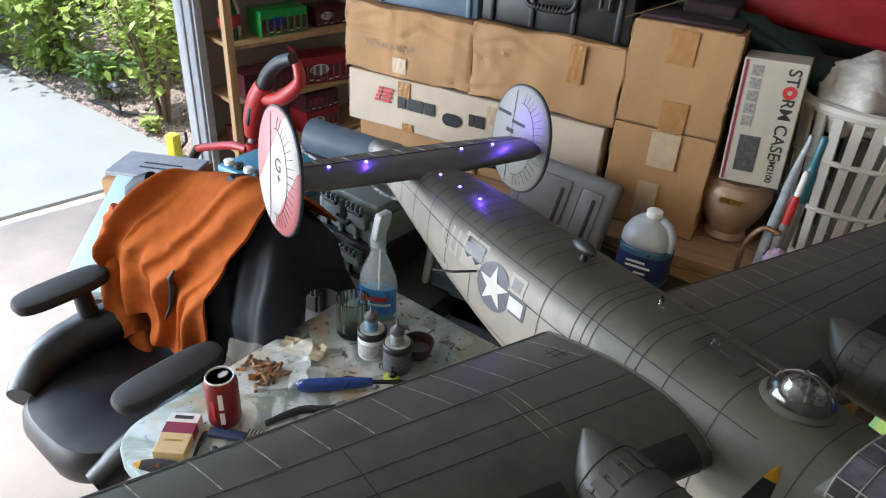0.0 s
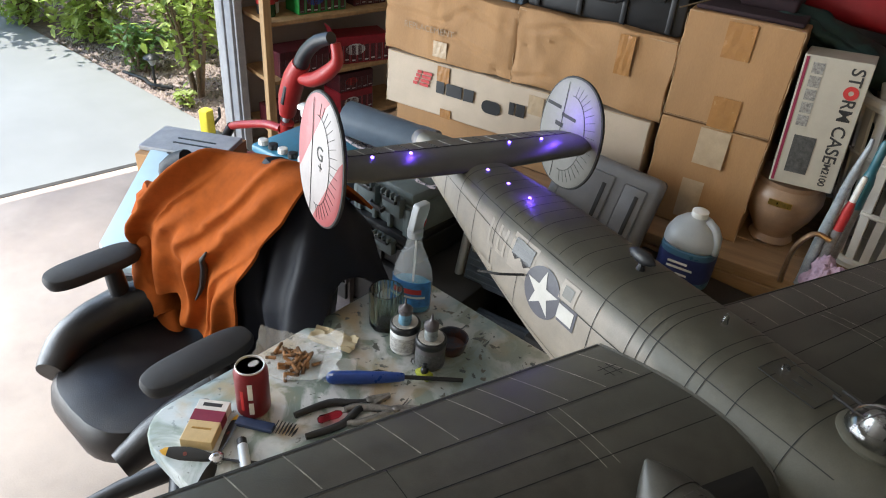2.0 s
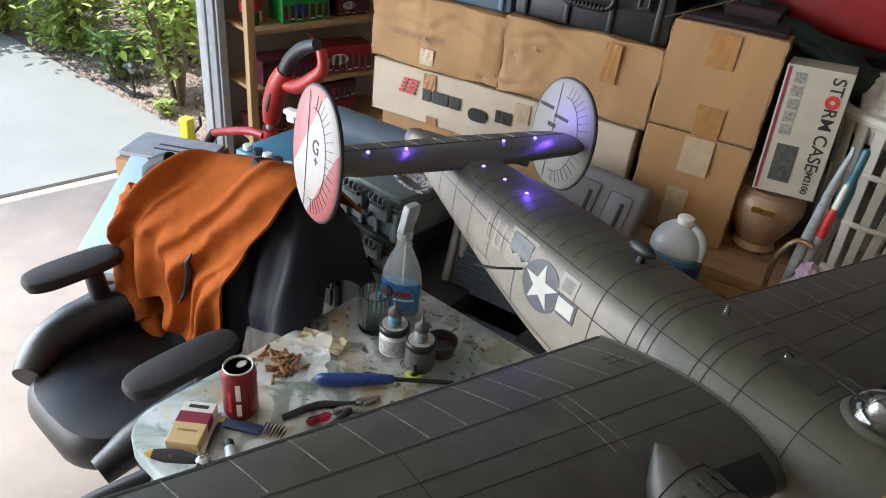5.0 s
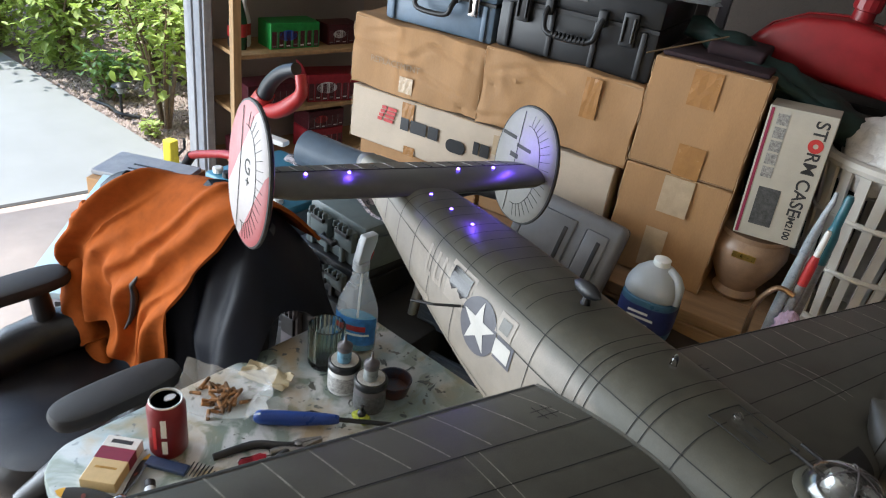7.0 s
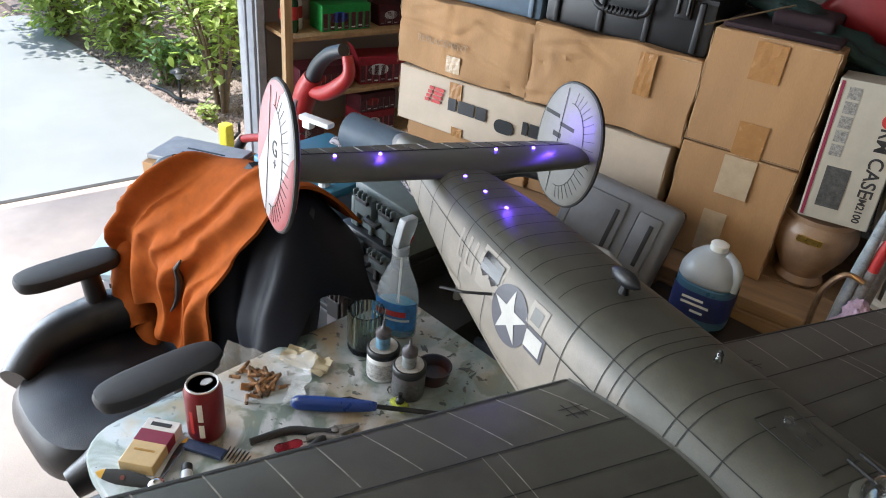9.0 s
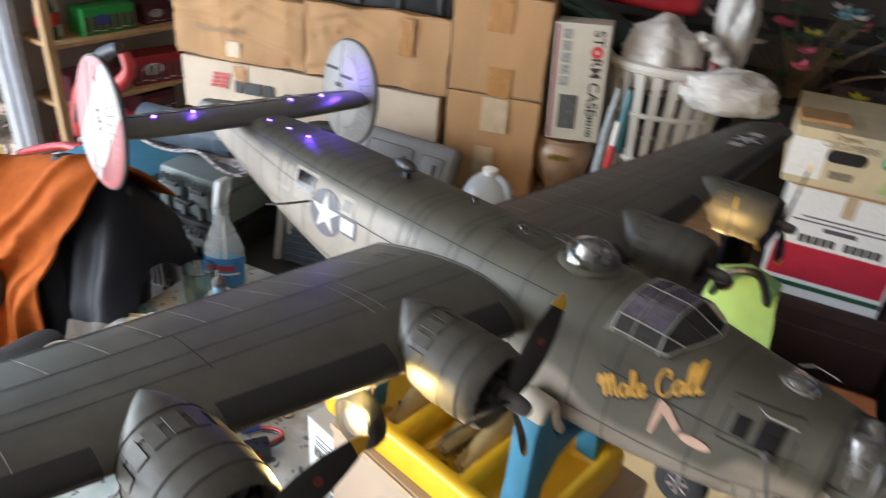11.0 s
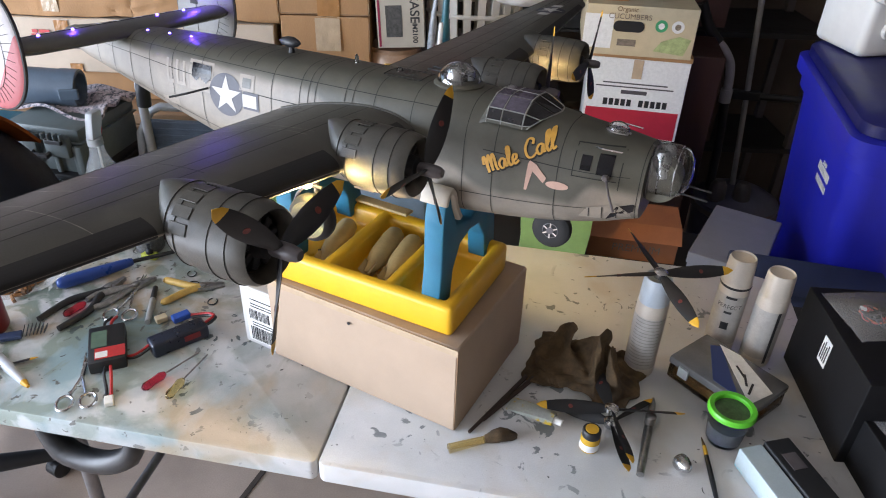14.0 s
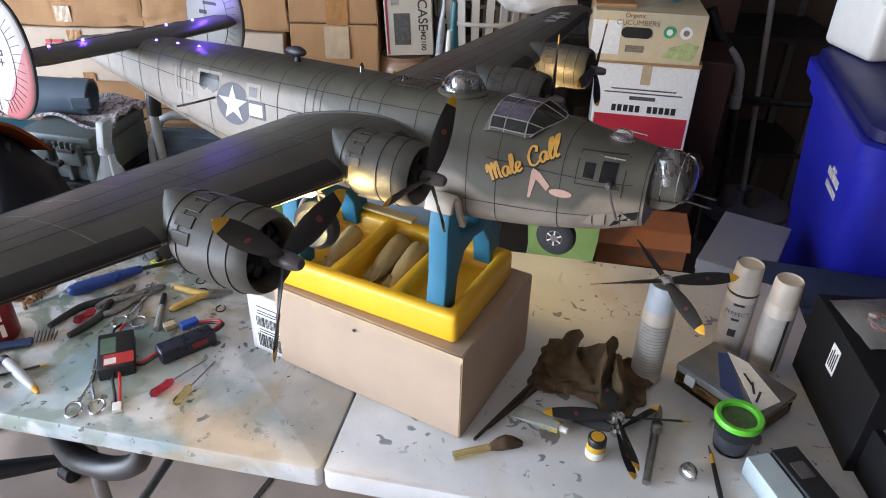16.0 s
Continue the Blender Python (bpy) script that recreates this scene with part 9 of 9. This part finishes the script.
pc = thing("measuring_cup", "clear paint cup with a bright green lid ring", "cup", on_table(0.630, 0.188) @ Matrix.Scale(0.76, 4))
part("cup", lathe([(0.034, 0), (0.036, 0.003), (0.045, 0.082), (0.046, 0.085), (0.044, 0.085), (0.035, 0.006), (0, 0.005)], 32), glass("grubby_clear_plastic", (0.72, 0.74, 0.78), 0.25, 1.2), pc, smooth=True)
part("paint", lathe([(0.033, 0.007), (0.0375, 0.045), (0, 0.046)], 28), surf("grey_paint", (0.16, 0.17, 0.20), 0.4, var=0.2, size=0.02, bump=0.05), pc, smooth=True)
part("lid_ring", lathe([(0.045, 0.080), (0.050, 0.082), (0.050, 0.090), (0.047, 0.094), (0.038, 0.093), (0.036, 0.088), (0.036, 0.084)], 36, False, False), surf("bright_green_plastic", (0.13, 0.55, 0.03), 0.35, var=0.06, size=0.03, bump=0), pc, "bright green ring", True)
part("inner_lid", lathe([(0.037, 0.083), (0.030, 0.080), (0, 0.080)], 32), surf("grubby_green", (0.07, 0.12, 0.05), 0.5, var=0.4, size=0.01, bump=0.1), pc, smooth=True)
cs = thing("parts_case", "clear hinged parts case with a paper label", "case", on_table(0.646, 0.306, -43))
part("base", box(0.165, 0.105, 0.030, (0, 0, 0), 0.004), glass("amber_clear_plastic", (0.80, 0.62, 0.38), 0.25, 1.2), cs, smooth=True)
part("contents", box(0.150, 0.090, 0.018, (0, 0, 0.004), 0.004), surf("brown_oddments", (0.20, 0.13, 0.06), 0.6, var=0.6, size=0.012, bump=0.4), cs)
part("lid", box(0.168, 0.108, 0.016, (0, 0, 0.031), 0.004), surf("smoky_clear_lid", (0.13, 0.13, 0.13), 0.15, var=0.2, size=0.05, bump=0), cs, smooth=True)
part("label", slab([(-0.05, 0.045), (0.07, -0.045), (0.078, 0.01), (-0.01, 0.05)], 0.0472, 0.0478), PRINTW, cs)
part("blue_band", slab([(-0.06, 0.03), (0.0, -0.045), (0.05, -0.045), (-0.045, 0.042)], 0.0471, 0.0476), surf("dark_blue_card", (0.03, 0.05, 0.16), 0.5, var=0.1, size=0.02, bump=0), cs)
for k in range(3):
    part("scrawl", box(0.03, 0.004, 0.0005, (0, 0, 0.0479)), PRINTB, cs, at=pose(0.015 + 0.018 * k, 0.012 - 0.012 * k, 0, 0, 0, -30 - 20 * k))
for x in (-0.05, 0.05):
    part("hinge", box(0.02, 0.006, 0.02, (x, -0.055, 0.02), 0.001), FROST, cs)
wbx2 = thing("electronics_box", "small white and aqua carton with a black unit", "box", on_table(0.684, 0.118, 24) @ Matrix.Scale(0.9, 4))
part("carton", box(0.044, 0.135, 0.042, (-0.016, -0.03, 0), 0.002), surf("aqua_white_card", (0.42, 0.50, 0.53), 0.5, var=0.1, size=0.05, bump=0.05, second=(0.12, 0.5, 0.58), cover=0.42, edge=0.05), wbx2)
part("unit", box(0.050, 0.135, 0.048, (0.033, -0.03, 0), 0.003), BLACK, wbx2)
part("unit_label", box(0.026, 0.034, 0.001, (0.033, -0.012, 0.0478)), DARKGREY, wbx2)
for x, y, yaw, w_, d_, h_, tag in ((0.885, 0.305, 6, 0.14, 0.25, 0.165, True), (0.905, 0.115, 10, 0.10, 0.165, 0.095, False)):
    b = thing("black_box", "plain matt black cardboard box on the table end", "box", on_table(x - 0.03, y, yaw), "black boxes on the table")
    part("body", box(w_, d_, h_, (0, 0, 0), 0.002), surf("matt_black_card" + ("" if tag else "_b"), (0.008, 0.008, 0.009), 0.5, var=0.2, size=0.05, bump=0.1, spec=0.2), b)
    if tag:
        part("label", box(0.001, 0.028, 0.05, (-w_ / 2 - 0.0005, 0.01, 0.088)), PRINTW, b, "white printed label")
        for k in range(4):
            part("label_line", box(0.0008, 0.003, 0.036 - 0.006 * (k % 2), (-w_ / 2 - 0.0011, 0.001 + 0.006 * k, 0.095)), PRINTB, b)
    g = thing("parts_bag", "clear zip bag of red wires and connectors", "bag", on_table(x - 0.03, y + d_ * 0.18, yaw + 8, h_) @ Matrix.Scale(0.68 if tag else 0.45, 4), "bags of wires")
    part("film", thicken(grid(16, 16, lambda u, v: Vector(((u - 0.5) * 0.17, (v - 0.5) * 0.19, 0.004 + 0.022 * max(0, math.sin(math.pi * u) * math.sin(math.pi * v)) + 0.007 * abs(noise.noise(Vector((u * 6, v * 6, x * 10))))))), 0.0005), WIREBAG, g, smooth=True)
    rnd = random.Random(int(x * 1000))
    for k in range(6):
        cx, cy, rr_ = rnd.uniform(-0.03, 0.03), rnd.uniform(-0.04, 0.04), rnd.uniform(0.018, 0.04)
        part("wire", tube([(cx + rr_ * math.cos(a) * rnd.uniform(0.8, 1.1), cy + rr_ * 1.2 * math.sin(a), 0.006 + 0.001 * k) for a in [rnd.uniform(0, 1) + 0.5 * i for i in range(12)]], 0.0015, 6, spline=2), rnd.choice((PRINTRED, WIREORANGE, PRINTRED, BLACK, DARKGREY)), g, smooth=True)
    for k in range(4):
        part("connector", box(0.018, 0.010, 0.008, (0, 0, 0), 0.001), rnd.choice((WHITE, PRINTBLUE, PRINTRED)), g, at=pose(rnd.uniform(-0.05, 0.05), rnd.uniform(-0.06, 0.06), 0.006, 0, 0, rnd.uniform(0, 180)))
pbsh = thing("paint_brush", "thin black paint brush with a yellow band", "brush", on_table(0.604, 0.025, 93))
part("handle", tube([(0, 0, 0.004), (0.06, 0, 0.0045), (0.115, 0, 0.004)], [0.0022, 0.0042, 0.0035], 10, spline=3), BLACK, pbsh, smooth=True)
part("ferrule", tube([(0.115, 0, 0.004), (0.135, 0, 0.004)], [0.0035, 0.003], 10), TIPYEL, pbsh, smooth=True)
part("bristles", tube([(0.135, 0, 0.004), (0.155, 0.001, 0.003)], [0.003, 0.0008], 8), RAG, pbsh, smooth=True)
ptb = thing("paint_tube", "squeezed yellow paint tube on the table", "tube", on_table(0.345, 0.165, -22))
part("tube", loft([[(x, y * w_, z * h_ + h_) for y, z in ((-1, -0.5), (0, -1), (1, -0.5), (1, 0.5), (0, 1), (-1, 0.5))] for x, w_, h_ in ((-0.07, 0.016, 0.002), (-0.04, 0.015, 0.006), (0.0, 0.013, 0.011), (0.012, 0.011, 0.010))]), surf("tube_print", (0.40, 0.42, 0.38), 0.4, var=0.2, size=0.02, bump=0.1, second=(0.55, 0.38, 0.03), cover=0.45, edge=0.05), ptb, smooth=True)
part("cap", tube([(0.012, 0, 0.010), (0.026, 0, 0.010)], [0.007, 0.006], 12), WHITE, ptb, smooth=True)
lgt = thing("clear_lighter", "amber brush head and clear stick by the box", "brush", on_table(0.222, 0.082, 30))
part("stick", tube([(-0.03, 0, 0.006), (0.03, 0, 0.006)], [0.008, 0.006], 8), CLEARYEL, lgt, smooth=True)
part("head", crumple(tube([(0.03, 0, 0.007), (0.06, 0.0, 0.007), (0.085, -0.01, 0.005)], [0.006, 0.013, 0.004], 10, spline=3), 0.003, 0.01, 2.0), RAG, lgt, smooth=True)
for x, y, yaw, ln_ in ((0.262, 0.185, 62, 0.17), (0.278, 0.20, 58, 0.14)):
    tagged(part("dark_stick", tube([(-ln_ / 2, 0, 0.004), (ln_ / 2, 0, 0.004)], [0.003, 0.0045], 8), surf("dark_wood_stick_" + ("a" if ln_ > 0.15 else "b"), (0.04, 0.025, 0.02), 0.5, var=0.2, size=0.01, bump=0.1), None, smooth=True, at=on_table(x, y, yaw)), "dark thin handled brush beside the box", "brush", "brushes beside the box")
tagged(part("airbrush", add(tube([(-0.09, 0, 0.008), (0.0, 0, 0.008), (0.07, 0, 0.008), (0.085, 0, 0.008)], [0.006, 0.0075, 0.006, 0.0025], 12), lathe([(0.009, 0), (0.009, 0.016), (0.006, 0.018)], 14), pose(0.02, 0, 0.012)), GREYMETAL, None, smooth=True, at=on_table(0.507, 0.165, 80)), "grey metal pen tool beside the propellers", "pen tool")

# ---- the planting bed outside ----
structure("garden_bed", box(4.6, 1.1, 0.12, (-5.42, 2.14, -0.145)), GRAVELBED, "bark-brown planting bed beside the driveway")
LEAFL = surf("light_leaf", (0.36, 0.43, 0.13), 0.5, var=0.4, size=0.05, bump=0.1, piece=0.1)
LEAFD = surf("deep_leaf", (0.05, 0.12, 0.06), 0.5, var=0.4, size=0.04, bump=0.1)
for m_ in (LEAFL, LEAFD):
    pb_ = [q for q in m_.node_tree.nodes if q.type == "BSDF_PRINCIPLED"][0]
    tr_ = m_.node_tree.nodes.new("ShaderNodeBsdfTranslucent")
    tr_.inputs[0].default_value = (0.45, 0.6, 0.10, 1)
    mixs = m_.node_tree.nodes.new("ShaderNodeMixShader")
    mixs.inputs[0].default_value = 0.4
    m_.node_tree.links.new(pb_.outputs[0], mixs.inputs[1])
    m_.node_tree.links.new(tr_.outputs[0], mixs.inputs[2])
    m_.node_tree.links.new(mixs.outputs[0], [q for q in m_.node_tree.nodes if q.type == "OUTPUT_MATERIAL"][0].inputs[0])
BARK = surf("shrub_bark", (0.20, 0.14, 0.09), 0.9, var=0.3, size=0.02, bump=0.4)


def shrub(x, y, h, spread, leaves, size, m, label, seed, stems=9, low=0.15):
    rnd = random.Random(seed)
    s = thing("shrub", label, "shrub", pose(x, y, -0.03))
    tips = []
    for k in range(stems):
        a, r = rnd.uniform(0, 6.28), spread * rnd.uniform(0.3, 1.0)
        top = Vector((r * math.cos(a), r * math.sin(a) * 0.8, h * rnd.uniform(0.6, 1.0)))
        mid = Vector((top.x * 0.35 + rnd.uniform(-0.05, 0.05), top.y * 0.35, top.z * 0.5))
        part("stem", tube([(0.02 * math.cos(a), 0.02 * math.sin(a), 0), mid, top], [0.013, 0.008, 0.003], 7, spline=4), BARK, s, smooth=True)
        for q in range(10):
            f = low + (1 - low) * q / 9
            p = mid * (f * 2) if f < 0.5 else mid.lerp(top, f * 2 - 1)
            tips.append(p)
            if q > 3:
                b = p + Vector((rnd.uniform(-1, 1), rnd.uniform(-1, 1), rnd.uniform(-0.2, 0.7))) * spread * 0.35
                part("twig", tube([p, b], [0.004, 0.0015], 5), BARK, s)
                tips += [b, p.lerp(b, 0.6)]
    verts, faces = [], []
    for k in range(leaves):
        p = rnd.choice(tips) + Vector((rnd.gauss(0, 1), rnd.gauss(0, 1), rnd.gauss(0, 0.8))) * spread * 0.16
        if p.z < 0.04:
            p.z = 0.04 + rnd.random() * 0.1
        d = Vector((rnd.uniform(-1, 1), rnd.uniform(-1, 1), rnd.uniform(-0.5, 0.6))).normalized()
        t = d.cross(Vector((rnd.uniform(-0.3, 0.3), rnd.uniform(-0.3, 0.3), 1))).normalized()
        nn = t.cross(d)
        L_ = size * rnd.uniform(0.6, 1.25)
        i = len(verts)
        verts += [p, p + d * L_ * 0.3 + t * L_ * 0.24 + nn * L_ * 0.05, p + d * L_ * 0.7 + t * L_ * 0.2, p + d * L_ - nn * L_ * 0.12, p + d * L_ * 0.7 - t * L_ * 0.2, p + d * L_ * 0.3 - t * L_ * 0.24 + nn * L_ * 0.05, p + d * L_ * 0.5 - nn * L_ * 0.04]
        faces += [(i, i + 1, i + 6), (i + 1, i + 2, i + 6), (i + 2, i + 3, i + 6), (i + 3, i + 4, i + 6), (i + 4, i + 5, i + 6), (i + 5, i, i + 6)]
    me = bpy.data.meshes.new("crown")
    me.from_pydata(verts, [], faces)
    me.materials.append(m)
    cr = new("crown", me)
    cr.parent = s
    cr["kind"] = "stuff"
    return s


shrub(-3.72, 1.85, 1.15, 0.42, 820, 0.07, LEAFL, "open light green shrub with bare lower stems", 1, 9, 0.35)
shrub(-5.05, 1.85, 1.2, 0.60, 3800, 0.075, LEAFL, "dense yellow-green shrub beside the driveway", 2, 14, 0.1)
shrub(-5.75, 1.65, 1.2, 0.65, 3200, 0.075, LEAFL, "dense yellow-green shrub at the end of the bed", 3, 13, 0.1)
shrub(-4.32, 1.80, 0.34, 0.20, 420, 0.06, LEAFD, "low dark green shrub in the bed", 4, 8, 0.2)
shrub(-4.55, 2.25, 1.2, 0.55, 2400, 0.072, LEAFL, "tall green shrub against the house wall", 5, 10, 0.2)
shrub(-3.62, 1.72, 0.12, 0.10, 60, 0.05, LEAFL, "small green seedling in the gravel", 6, 4, 0.3)
shrub(-6.6, 1.9, 1.5, 0.8, 2600, 0.075, LEAFD, "dark green hedge shrub at the far end", 7, 12, 0.1)

# gravel and bark chips
rnd = random.Random(9)
verts, faces = [], []
for k in range(5200):
    x, y = rnd.uniform(-5.3, -3.12), rnd.uniform(1.655, 2.36)
    r = rnd.uniform(0.008, 0.021)
    a = rnd.uniform(0, 3.14)
    c, s_ = math.cos(a), math.sin(a)
    i = len(verts)
    for dx, dy, dz in ((1.3, 0, 0), (0, 0.8, 0.1), (-1.2, 0.1, 0), (0, -0.9, 0.05), (0.1, 0.05, 0.75), (0, 0, -0.5)):
        dx, dy = dx * rnd.uniform(0.7, 1.2), dy * rnd.uniform(0.7, 1.2)
        verts.append((x + r * (dx * c - dy * s_), y + r * (dx * s_ + dy * c), -0.022 + r * dz))
    for q in range(4):
        faces += [(i + q, i + (q + 1) % 4, i + 4), (i + (q + 1) % 4, i + q, i + 5)]
me = bpy.data.meshes.new("gravel")
me.from_pydata(verts, [], faces)
GRV = surf("gravel_stone", (0.30, 0.24, 0.21), 0.9, var=0.5, size=0.04, bump=0.3, grain=0.004)
me.materials.append(GRV)
tagged(new("gravel", me), "loose brown gravel and bark chips in the bed", "gravel", kind="stuff")
pl_ = thing("path_light", "low black garden path light in the bed", "garden light", pose(-4.0, 1.72, -0.03))
part("stake", tube([(0, 0, 0), (0, 0, 0.16)], 0.008, 8), BLACK, pl_)
part("lens", lathe([(0.012, 0.16), (0.03, 0.20), (0.03, 0.205)], 16), FROST, pl_, smooth=True)
part("cap", lathe([(0.05, 0.205), (0.045, 0.215), (0.0, 0.235)], 20), BLACK, pl_, smooth=True)
tagged(part("irrigation_pipe", tube([(-4.35, 1.69, -0.005), (-4.15, 1.72, 0.0), (-4.0, 1.70, 0.01), (-3.9, 1.78, 0.0)], 0.011, 8, spline=4), BLACK, None, smooth=True), "short black irrigation pipe on the gravel", "pipe")
